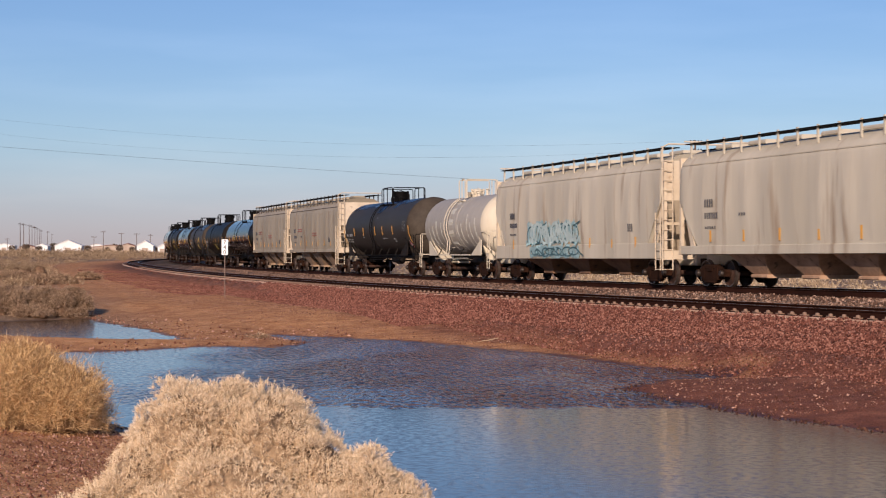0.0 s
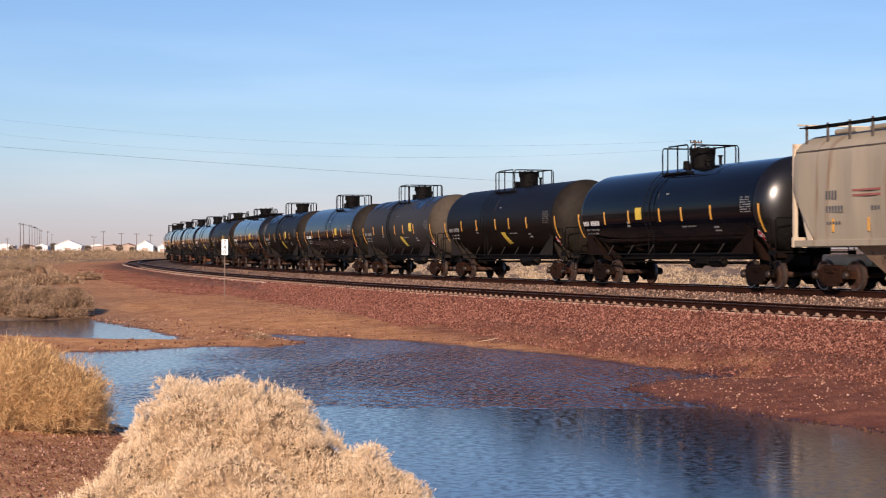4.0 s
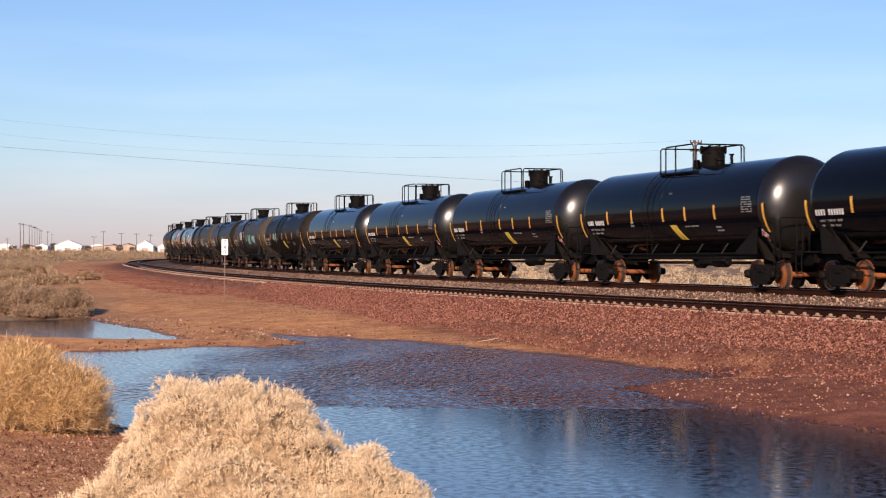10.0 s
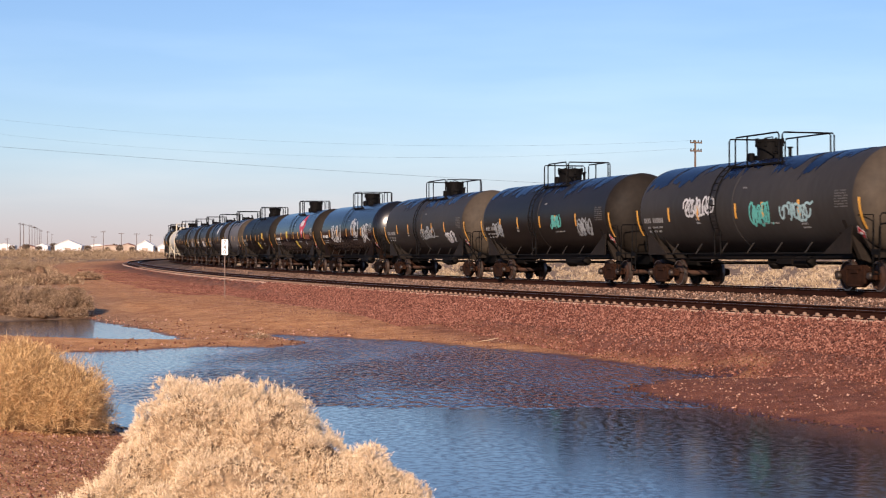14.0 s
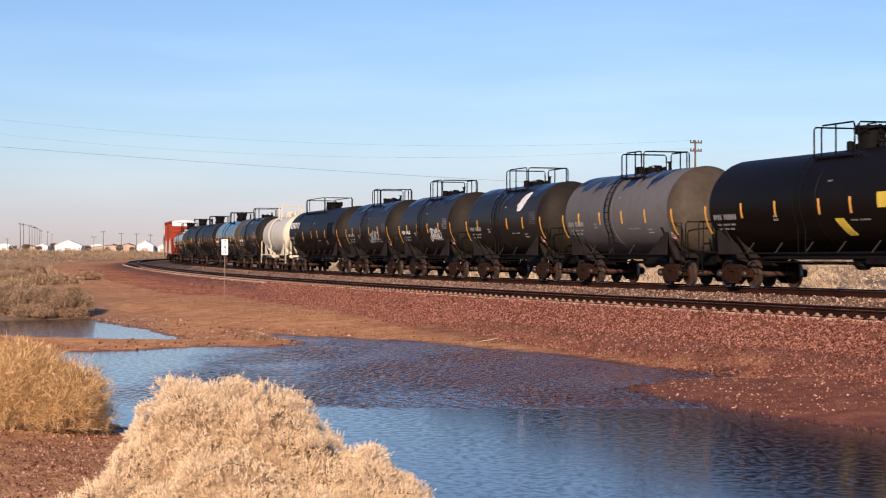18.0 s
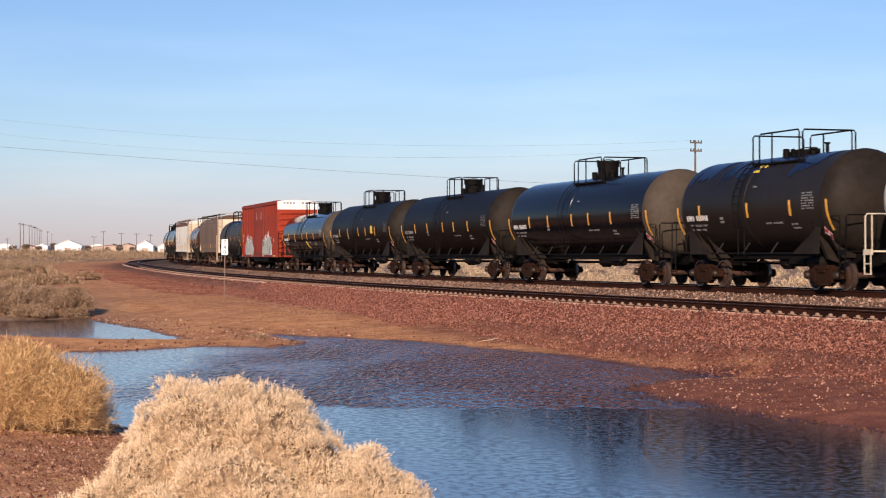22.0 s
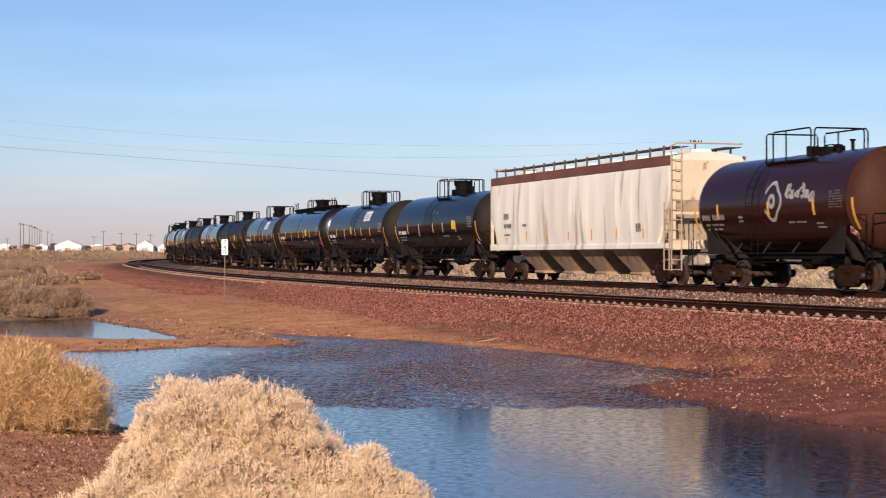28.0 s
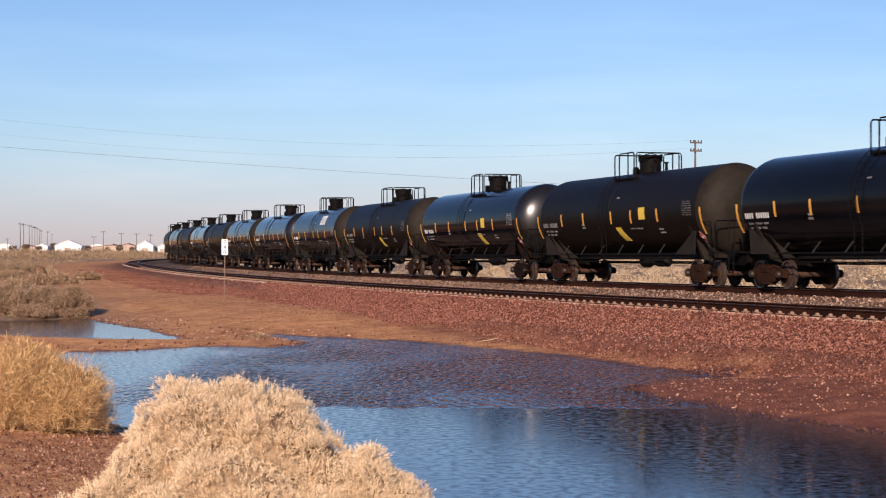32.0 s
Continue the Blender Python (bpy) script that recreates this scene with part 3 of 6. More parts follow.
BIG = [(-2.2, 15.2, 1.05, 0.5, 0.75, 0.82), (-1.85, 15.3, 1.05, 0.55, 0.75, 0.74), (-1.5, 15.2, 1.05, 0.5, 0.75, 0.77), (-2.55, 15.0, 0.75, 0.38, 0.7, 0.66), (-1.1, 15.1, 0.75, 0.45, 0.7, 0.68),
       (-0.68, 14.95, 0.62, 0.42, 0.7, 0.66), (-0.35, 14.85, 0.5, 0.36, 0.65, 0.58), (-1.75, 14.5, 0.75, 0.6, 0.55, 0.58), (-2.35, 14.4, 0.55, 0.5, 0.55, 0.5), (-1.05, 14.4, 0.5, 0.5, 0.5, 0.5), (-2.9, 14.8, 0.5, 0.3, 0.5, 0.56), (-0.6, 14.4, 0.35, 0.45, 0.5, 0.5)]
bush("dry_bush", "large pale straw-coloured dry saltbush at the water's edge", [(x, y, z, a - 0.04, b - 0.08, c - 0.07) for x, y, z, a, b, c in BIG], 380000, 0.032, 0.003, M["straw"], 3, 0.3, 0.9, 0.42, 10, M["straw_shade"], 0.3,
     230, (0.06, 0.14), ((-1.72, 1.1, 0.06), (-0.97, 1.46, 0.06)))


def grass_clump(name, label, cx, cy, rx, ry, h, n, mat, seed, width=0.008, lean=0.9):
    """A tussock of long arching stems from a spread foot."""
    rng = np.random.default_rng(seed)
    ob = tagged(new(name), label, "grass")
    z0_ = float(ground_at(cx, cy)[0][0])
    ob.location = (cx, cy, z0_)
    a, r = rng.uniform(0, 2 * np.pi, n), np.sqrt(rng.random(n))
    bx, by = np.cos(a) * r * rx * 0.8, np.sin(a) * r * ry * 0.8
    up = h * (0.35 + 0.75 * (1 - r ** 2)) * rng.uniform(0.5, 1.05, n) * (1 + 0.14 * np.sin(3 * a + 7 * r) + 0.1 * np.sin(7 * a + 2))
    start = np.stack([bx, by, rng.random(n) * up * 0.72], 1)
    knot = 1.1 * np.sin(bx * 5.1 + start[:, 2] * 4) * np.cos(by * 4.3 + start[:, 2] * 6)
    way = np.stack([np.cos(a + knot) * r * lean + rng.normal(size=n) * 0.55, np.sin(a + knot) * r * lean + rng.normal(size=n) * 0.55, 0.35 + 0.5 * np.sin(knot * 2 + bx * 3)], 1)
    v, f = blades(rng, start, way, up * rng.uniform(0.12, 0.42, n) * rng.uniform(0.6, 1.0, n) + 0.07, rng.uniform(0.6, 1.4, n) * width, rng.uniform(-1.1, 1.1, n))
    cr = new("stems", blade_mesh("stems", v, f, mat))
    cr.parent = ob
    return ob


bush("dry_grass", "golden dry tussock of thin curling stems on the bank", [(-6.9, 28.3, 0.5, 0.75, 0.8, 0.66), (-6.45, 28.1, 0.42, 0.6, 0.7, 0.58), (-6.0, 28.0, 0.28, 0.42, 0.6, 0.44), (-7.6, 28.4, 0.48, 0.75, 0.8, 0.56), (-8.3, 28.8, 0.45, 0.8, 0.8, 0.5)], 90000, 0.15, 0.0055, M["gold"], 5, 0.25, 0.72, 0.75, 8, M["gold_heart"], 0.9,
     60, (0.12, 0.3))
grass_clump("dry_grass", "small pale dry tuft on the dirt spit", -5.95, 57.0, 0.5, 0.4, 0.28, 400, M["tan_scrub"], 8, 0.016)

def clump(x, y, w, h, seed, n, leaf, label, length=0.1, width=0.0075):
    """A desert bush about w wide and h high, of a few masses with dark hollows between them."""
    z = float(ground_at(x, y)[0][0])
    rng = np.random.default_rng(seed)
    lobes = [(x + w * (q - 0.5) * 0.8, y + rng.uniform(-0.3, 0.3) * w * 0.5, z + h * rng.uniform(0.12, 0.34), w * rng.uniform(0.17, 0.27), w * 0.25, h * rng.uniform(0.34, 0.58)) for q in (0.0, 0.25, 0.5, 0.75, 1.0)]
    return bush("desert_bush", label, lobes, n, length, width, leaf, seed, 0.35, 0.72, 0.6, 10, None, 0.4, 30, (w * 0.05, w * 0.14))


for i, (x, y, w, h) in enumerate(((-18.2, 74.8, 2.2, 1.45), (-16.75, 75.0, 1.6, 1.4), (-15.75, 75.6, 1.1, 1.3), (-19.8, 75.4, 2.0, 1.4), (-17.2, 74.0, 1.2, 0.5), (-15.7, 75.0, 0.9, 0.3))):
    clump(x, y, w, h, 20 + i, 26000 if h > 1 else 7000, M["tan_scrub"], "grey-tan leafless desert bush behind the small pool", 0.11, 0.011)
for i, (px_, y, w, h, kind) in enumerate(((-0.246, 124, 1.6, 0.75, 0), (-0.237, 126, 1.4, 0.7, 0), (-0.226, 122, 1.5, 0.65, 0), (-0.214, 125, 1.7, 0.6, 0), (-0.235, 160, 2.8, 1.4, 1), (-0.247, 168, 2.0, 1.1, 1), (-0.2, 140, 1.6, 0.5, 0))):
    clump(px_ * y, y, w, h, 60 + i, 6000, M["scrub"] if kind else M["tan_scrub"], "brown desert bush on the plain" if kind else "pale tan low desert bush on the plain", 0.14, 0.016)


def scatter(name, label, spots, mat, seed, per=40, thin=1.0):
    """Many low shrubs as one sheet of growth. spots: rows of x, y, width, height."""
    rng = np.random.default_rng(seed)
    spots = np.asarray(spots)
    z = ground_at(spots[:, 0], spots[:, 1])[0]
    k_ = np.repeat(np.arange(len(spots)), per)
    n = len(k_)
    a, r = rng.uniform(0, 2 * np.pi, n), np.sqrt(rng.random(n))
    w, h = spots[k_, 2], spots[k_, 3]
    base = np.stack([spots[k_, 0] + np.cos(a) * r * w * 0.9, spots[k_, 1] + np.sin(a) * r * w * 0.9, z[k_] + h * 0.8 * np.sqrt(1.02 - r * r) * rng.random(n) ** 0.6], 1)
    way = np.stack([np.cos(a) * r * 0.9, np.sin(a) * r * 0.9, np.full(n, 0.6)], 1) + rng.normal(size=(n, 3)) * 0.55
    v, f = blades(rng, base, way, h * rng.uniform(0.18, 0.42, n), w * rng.uniform(0.08, 0.17, n) * thin, rng.uniform(-0.3, 0.3, n))
    return tagged(new(name, blade_mesh(name, v, f, mat)), label, "scrub", kind="stuff")


def spots_in(rng, n, x_of, y_lo, y_hi, keep, w, h):
    rows = []
    while len(rows) < n:
        y = y_lo * (y_hi / y_lo) ** rng.random()
        x = x_of(rng, y)
        if keep(x, y):
            k_ = rng.uniform(0.6, 1.5)
            rows.append((x, y, w * k_, h * k_ * rng.uniform(0.7, 1.2)))
    return rows


RS = np.random.default_rng(40)


def lat_of(x, y):
    return float(track_coords(np.array([x]), np.array([y]))[1][0])


left = spots_in(RS, 1250, lambda r, y: y * r.uniform(-0.27, -0.13), 78, 900, lambda x, y: lat_of(x, y) < -17 and not (x > -27 and y < 120), 0.6, 0.55)
scatter("desert_scrub", "dry tan scrub scattered over the desert plain", left, M["plain_scrub"], 41, 100, 0.38)
belt = spots_in(RS, 420, lambda r, y: y * r.uniform(-0.29, -0.12), 380, 560, lambda x, y: lat_of(x, y) < -25, 2.0, 1.35)
scatter("desert_scrub", "taller brownish scrub in front of the far sheds", belt, M["scrub"], 43, 90, 0.4)
behind = spots_in(RS, 1300, lambda r, y: r.uniform(-45, 45), 50, 320, lambda x, y: 5.5 < lat_of(x, y) < 60, 0.6, 0.5)
scatter("desert_scrub", "dry tan scrub behind the railway", behind, M["pale_scrub"], 42, 110, 0.32)


# ---- loose stones ----
def stones(name, label, x, y, size, mat, seed, lift=0.3):
    """Many broken stones in one mesh, half sunk."""
    rng = np.random.default_rng(seed)
    n = len(x)
    z = ground_at(x, y)[0]
    oct_ = np.array([(1, 0, 0), (-1, 0, 0), (0, 1, 0), (0, -1, 0), (0, 0, 1), (0, 0, -1)], float)
    v = oct_[None] * (1 + 0.45 * rng.uniform(-1, 1, (n, 6, 1))) * rng.uniform(0.55, 1.2, (n, 1, 3))
    q = rng.normal(size=(n, 4))
    q /= np.linalg.norm(q, axis=1, keepdims=True)
    a, b, c, d = q.T
    rot = np.stack([1 - 2 * (c * c + d * d), 2 * (b * c - a * d), 2 * (b * d + a * c), 2 * (b * c + a * d), 1 - 2 * (b * b + d * d), 2 * (c * d - a * b), 2 * (b * d - a * c), 2 * (c * d + a * b), 1 - 2 * (b * b + c * c)], 1).reshape(n, 3, 3)
    v = np.einsum("nij,nkj->nki", rot, v) * size[:, None, None] + np.stack([x, y, z + size * lift], 1)[:, None]
    tri = np.array([(0, 2, 4), (2, 1, 4), (1, 3, 4), (3, 0, 4), (2, 0, 5), (1, 2, 5), (3, 1, 5), (0, 3, 5)])
    f = (np.arange(n)[:, None, None] * 6 + tri[None]).reshape(-1, 3)
    me = bpy.data.meshes.new(name)
    me.from_pydata(v.reshape(-1, 3).tolist(), [], f.tolist())
    me.materials.append(mat)
    return tagged(new(name, me), label, "stones", kind="stuff")


M["ballast"] = leaf_material("red_ballast_stone", (0.06, 0.021, 0.014), (0.165, 0.061, 0.041), (0.36, 0.178, 0.125), 0.85)
M["ballast_grey"] = leaf_material("grey_tan_ballast_stone", (0.05, 0.026, 0.018), (0.16, 0.092, 0.062), (0.42, 0.29, 0.215), 0.85)
M["pebble"] = leaf_material("pebbles", (0.07, 0.026, 0.016), (0.17, 0.068, 0.04), (0.5, 0.31, 0.22), 0.85)
M["clod"] = leaf_material("dark_mud_clods", (0.03, 0.014, 0.01), (0.07, 0.032, 0.02), (0.16, 0.075, 0.045), 0.7)


def along(rng, n, s0, s1, l0, l1):
    s = s0 + (s1 - s0) * rng.random(n) ** 1.3
    x, y, _ = on_track(s, l0 + (l1 - l0) * rng.random(n))
    return x, y


RB = np.random.default_rng(50)
sx, sy = along(RB, 62000, -20, 60, -8.85, -7.3)
ex, ey = along(RB, 11000, -20, 60, -10.2, -8.7)
fx, fy = along(RB, 30000, 50, 165, -14.0, -7.3)
mx_, my_ = along(RB, 26000, 16, 75, -11.4, -8.6)
sx, sy = np.concatenate([sx, ex, fx, mx_]), np.concatenate([sy, ey, fy, my_])
stones("ballast", "broken red ballast rock on the track shoulder", sx, sy, RB.uniform(0.015, 0.042, len(sx)), M["ballast"], 51, 0.5)
sx, sy = along(RB, 23000, -14, 60, -4.75, -1.3)
fx, fy = along(RB, 11000, 55, 150, -4.75, -1.3)
sx, sy = np.concatenate([sx, fx]), np.concatenate([sy, fy])
stones("ballast", "grey-tan ballast between the two tracks", sx, sy, RB.uniform(0.02, 0.05, len(sx)), M["ballast_grey"], 52, 0.5)
sx, sy = along(RB, 26000, -15, 90, -16, -8.6)
hh = ground_at(sx, sy)[0]
sx, sy = sx[hh > 0.02], sy[hh > 0.02]
stones("pebbles", "scattered pale and red pebbles on the muddy bank", sx, sy, 0.008 + 0.024 * RB.random(len(sx)) ** 3, M["pebble"], 53)
sx, sy = RB.uniform(-9, -2.5, 24000), RB.uniform(14, 30, 24000)
hh = ground_at(sx, sy)[0]
sx, sy = sx[hh > 0.01], sy[hh > 0.01]
stones("pebbles", "small stones in the red dirt of the near bank", sx, sy, RB.uniform(0.006, 0.03, len(sx)) * RB.random(len(sx)) ** 0.6, M["pebble"], 54)
sx, sy = RB.uniform(-15, -3, 6000), RB.uniform(51, 76, 6000)
hh, _, dd, _, _ = ground_at(sx, sy)
ok = (hh > 0.01) & (dd < 2.6) & (RB.random(6000) < np.exp(-dd * 0.7))
stones("pebbles", "stones along the spit and pool edge", sx[ok], sy[ok], 0.012 + 0.045 * RB.random(int(ok.sum())) ** 2, M["pebble"], 55)
sx, sy = RB.uniform(0, 14, 60000), RB.uniform(22, 44, 60000)
dd = ground_at(sx, sy)[2]
ok = (np.abs(dd) < 0.3) & (RB.random(60000) < np.exp(-np.abs(dd) * 7))
stones("mud_clods", "small dark wet clods along the waterline", sx[ok], sy[ok], 0.008 + 0.03 * RB.random(int(ok.sum())) ** 2, M["clod"], 56)


def dry_stick():
    ob = tagged(new("dry_stick"), "pale bare stick lying on the muddy bank", "stick")
    x, y = 1.36, 54.6
    ob.location = (x, y, float(ground_at(x, y)[0][0]))
    part("stem", "stickstem", (lambda g: g.tube([(-0.28, 0.0, 0.02), (-0.05, 0.03, 0.05), (0.2, 0.0, 0.1), (0.36, -0.02, 0.13)], 0.009)), M["pale_scrub"], ob)
    part("twig", "sticktwig", (lambda g: g.tube([(0.0, 0.02, 0.05), (0.12, 0.1, 0.04), (0.2, 0.14, 0.08)], 0.006)), M["pale_scrub"], ob)


dry_stick()


# ---- far things ----
M["pole_wood"] = surface("weathered_pole_wood", (0.07, 0.045, 0.03), (0.16, 0.11, 0.075), 0.85, grain=12, coarse=2, stretch=(1, 1, 0.1))
M["shed_white"] = surface("white_shed_wall", (0.66, 0.65, 0.62), (0.8, 0.79, 0.77), 0.7, grain=2, coarse=0.3, bump=0)
M["wire"] = surface("dark_wire", (0.03, 0.03, 0.03), (0.06, 0.06, 0.06), 0.6, bump=0)
M["tan_wall"] = surface("tan_house_wall", (0.32, 0.24, 0.18), (0.46, 0.37, 0.29), 0.8, grain=2, coarse=0.3, bump=0)
M["tile_roof"] = surface("brown_roof", (0.16, 0.07, 0.05), (0.26, 0.12, 0.09), 0.8, grain=3, coarse=0.4, bump=0)
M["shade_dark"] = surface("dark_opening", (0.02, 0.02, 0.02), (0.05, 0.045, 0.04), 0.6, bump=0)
M["leaf_far"] = leaf_material("dusty_far_leaves", (0.06, 0.042, 0.028), (0.12, 0.085, 0.058), (0.19, 0.14, 0.1))


def at(px_, dist):
    """x of a far thing seen at a share of the view to the right of its middle."""
    return px_ * dist


def gable_shed(x, y, w, d, eave, ridge, wall, roof, label, cat="shed", doors=1):
    z = float(ground_at(x, y)[0][0]) - 0.1
    ob = tagged(new("shed"), label, cat)
    ob.location = (x, y, z)
    part("wall", ("shedw", w, d, eave, ridge), (lambda g: g.add([(-w / 2, -d / 2, 0), (w / 2, -d / 2, 0), (w / 2, -d / 2, eave), (0, -d / 2, ridge), (-w / 2, -d / 2, eave), (-w / 2, d / 2, 0), (w / 2, d / 2, 0), (w / 2, d / 2, eave), (0, d / 2, ridge), (-w / 2, d / 2, eave)],
                                                                 [(0, 1, 2, 3, 4), (5, 9, 8, 7, 6), (0, 4, 9, 5), (1, 6, 7, 2), (2, 7, 8, 3), (3, 8, 9, 4)])), wall, ob)
    for s_ in (-1, 1):
        e = s_ * (w / 2 + 0.3)
        part("roof", ("shedr", w, d, eave, ridge, s_), (lambda g: g.plate([(0, ridge + 0.03), (e, eave - 0.1), (e, eave + 0.06), (0, ridge + 0.2)], -d / 2 - 0.3, d / 2 + 0.3)), roof, ob)
    for i in range(doors):
        part("door", ("shedd", eave), (lambda g: g.box(-1.0, 1.0, -d / 2 - 0.06, -d / 2 + 0.02, 0, eave * 0.75)), M["shade_dark"] if i else M["tan_wall"], ob, pose((i - (doors - 1) / 2) * 3.4, 0, 0))
    return ob


gable_shed(at(-0.2113, 640), 640, 9.6, 5, 2.7, 4.7, M["shed_white"], M["shed_white"], "long white gabled shed far across the plain", doors=1)
gable_shed(at(-0.168, 560), 560, 5.2, 4, 2.6, 4.2, M["shed_white"], M["shed_white"], "small white gabled shed far across the plain")
gable_shed(at(-0.158, 575), 575, 3.2, 4, 2.2, 3.1, M["shed_white"], M["shed_white"], "low white shed with a plain wall")
for i, (px_, dist, w, h, tone) in enumerate(((-0.187, 690, 19, 2.2, 1), (-0.226, 650, 4.5, 2.6, 0), (-0.2345, 700, 7, 2.3, 1), (-0.2475, 720, 9, 2.8, 0), (-0.178, 660, 6.5, 2.7, 1), (-0.195, 720, 9, 2.6, 0))):
    gable_shed(at(px_, dist), dist, w * 0.9, 5, h, h + 0.8, M["tan_wall"] if tone else M["shed_white"], M["tile_roof"] if tone else M["shed_white"], "low desert house with a shallow gabled roof" if tone else "pale low outbuilding with a shallow roof", "house")


def utility_pole(x, y, h, arms, label, yaw=0.0, r=0.14):
    z = float(ground_at(x, y)[0][0]) - 0.2
    ob = tagged(new("utility_pole"), label, "utility pole", "power poles")
    ob.matrix_basis = pose(x, y, z, 0, 0, yaw)
    part("pole", ("pole", h, r), (lambda g: g.revolve([(0, r), (h * 0.5, r * 0.85), (h, r * 0.62)], 9, "z")), M["pole_wood"], ob, smooth=True)
    for i, (zz, w) in enumerate(arms):
        arm = part("crossarm", ("arm", w), (lambda g: (g.box(-w / 2, w / 2, -0.07 - r, 0.07 - r, -0.07, 0.07))), M["pole_wood"], ob, pose(0, 0, zz))
        for q in (-0.46, -0.2, 0.2, 0.46):
            part("insulator", "insul", (lambda g: g.revolve([(0.06, 0.03), (0.1, 0.06), (0.2, 0.06), (0.24, 0.03)], 8, "z")), M["wire"], arm, pose(q * w, -r, 0))
    return ob


TALL = utility_pole(at(0.1427, 170), 170, 12.35, ((12.1, 1.3), (11.3, 1.25)), "tall weathered wooden power pole with two crossarms", 25)
for px_, top, dist in ((-0.2392, 46, 560), (-0.2372, 44, 600), (-0.2341, 42, 650), (-0.2325, 40, 690), (-0.2309, 39, 730), (-0.2296, 36, 780), (-0.2284, 34, 830), (-0.2274, 32, 880), (-0.2238, 30, 940), (-0.2213, 26, 1000)):
    utility_pole(at(px_, dist), dist, top / 3127 * dist + 1.9, ((top / 3127 * dist + 1.4, 2.2),), "distant wooden power pole in a receding row", 60, 0.13)
for px_, top, dist in ((-0.1922, 31, 620), (-0.1820, 28, 640), (-0.1733, 27, 660), (-0.1655, 25, 680), (-0.2465, 18, 700), (-0.1975, 22, 640)):
    utility_pole(at(px_, dist), dist, top / 3127 * dist + 1.9, ((top / 3127 * dist + 1.5, 2.0),), "distant wooden power pole among low houses", 20, 0.12)

# wires to the tall pole, as shares of the view's width and height at the pole's distance
for y0, y1, y2 in ((0.0726, 0.0588, 0.0608), (0.0643, 0.0515, 0.0566), (0.0572, 0.0432, 0.0323)):
    pts = []
    for t in np.linspace(-0.35, 1, 50):
        c0, c1, c2 = y0, 4 * y1 - 3 * y0 - y2, 2 * (y0 + y2) - 4 * y1
        pts.append((170 * (-0.2507 + 0.3935 * t), 170 - 0.0, EYE + 170 * (c0 + c1 * t + c2 * t * t)))
    w = Geo().tube(pts, 0.01 if y2 < 0.04 else 0.0045, 4).mesh("power_line", M["wire"])
    tagged(new("power_line", w), "thin dark power line sagging across the sky", "power line", "power lines")


def far_tree(x, y, h, seed):
    rng = np.random.default_rng(seed)
    z = float(ground_at(x, y)[0][0]) - 0.1
    ob = tagged(new("tree"), "small dusty bare tree beside distant houses", "tree", "distant trees")
    ob.location = (x, y, z)

    def trunk(g):
        g.tube([(0, 0, 0), (0.1, 0, h * 0.3), (0.0, 0.1, h * 0.6)], 0.16, 6)
        for i in range(6):
            a = i * 1.05 + seed
            g.tube([(0.05, 0, h * 0.3), (math.cos(a) * h * 0.18, math.sin(a) * h * 0.18, h * 0.6), (math.cos(a) * h * 0.3, math.sin(a) * h * 0.3, h * 0.85)], 0.06, 4)
    part("trunk", ("trunk", h, seed), trunk, M["pole_wood"], ob)
    n = 500
    d = rng.normal(size=(n, 3))
    d /= np.linalg.norm(d, axis=1, keepdims=True)
    base = d * (rng.random((n, 1)) ** 0.4) * np.array([h * 0.42, h * 0.42, h * 0.33]) + np.array([0, 0, h * 0.65])
    v, f = blades(rng, base, d + rng.normal(size=(n, 3)) * 0.6, np.full(n, h * 0.12), np.full(n, h * 0.05), rng.uniform(-0.3, 0.3, n))
    cr = new("crown", blade_mesh("crown", v, f, M["leaf_far"]))
    cr.parent = ob


for i, (px_, dist, h) in enumerate(((-0.201, 600, 3.4), (-0.183, 620, 3.6), (-0.186, 700, 4.2), (-0.2285, 640, 3.2), (-0.236, 620, 4.0), (-0.176, 600, 2.8), (-0.163, 640, 3.0), (-0.244, 660, 3.4), (-0.190, 580, 2.6), (-0.2205, 690, 4.6))):
    far_tree(at(px_, dist), dist, h * 0.85, i)


# ---- milepost sign ----
def sign_post():
    # on the line of sight where the ballast slope carries its foot
    ys = np.arange(72.5, 95, 0.1)
    gz = ground_at(-0.12345 * ys, ys)[0]
    y = float(ys[np.argmin(np.abs(gz - (EYE - 0.0282 * ys)))])
    x = -0.12345 * y
    z = float(ground_at(x, y)[0][0])
    ob = tagged(new("track_sign"), "white track sign with black characters on a thin steel post", "sign")
    ob.location = (x, y, z)
    top = EYE + 0.0048 * y - z
    k = y / 72.5
    part("post", "spost", (lambda g: g.plate([(-0.024, -0.1), (0.024, -0.1), (0.024, top - 0.1), (-0.024, top - 0.1)], -0.02, 0.02)), M["post_steel"], ob)
    plate = part("plate", "splate", (lambda g: g.box(-0.13 * k, 0.13 * k, -0.03, -0.022, top - 0.64 * k, top)), M["sign_white"], ob)
    for k_, ch in enumerate("740"):
        cu = bpy.data.curves.new("character", "FONT")
        cu.body, cu.size, cu.align_x, cu.extrude = ch, 0.24 * k, "CENTER", 0.002
        tmp = bpy.data.objects.new("character", cu)
        scene.collection.objects.link(tmp)
        me = bpy.data.meshes.new_from_object(tmp.evaluated_get(bpy.context.evaluated_depsgraph_get()))
        bpy.data.objects.remove(tmp)
        me.materials.append(M["shade_dark"])
        c = new("character", me)
        c.parent = plate
        c.matrix_basis = pose(0, -0.034, top - (0.2 + 0.205 * k_) * k, 90, 0, 0)


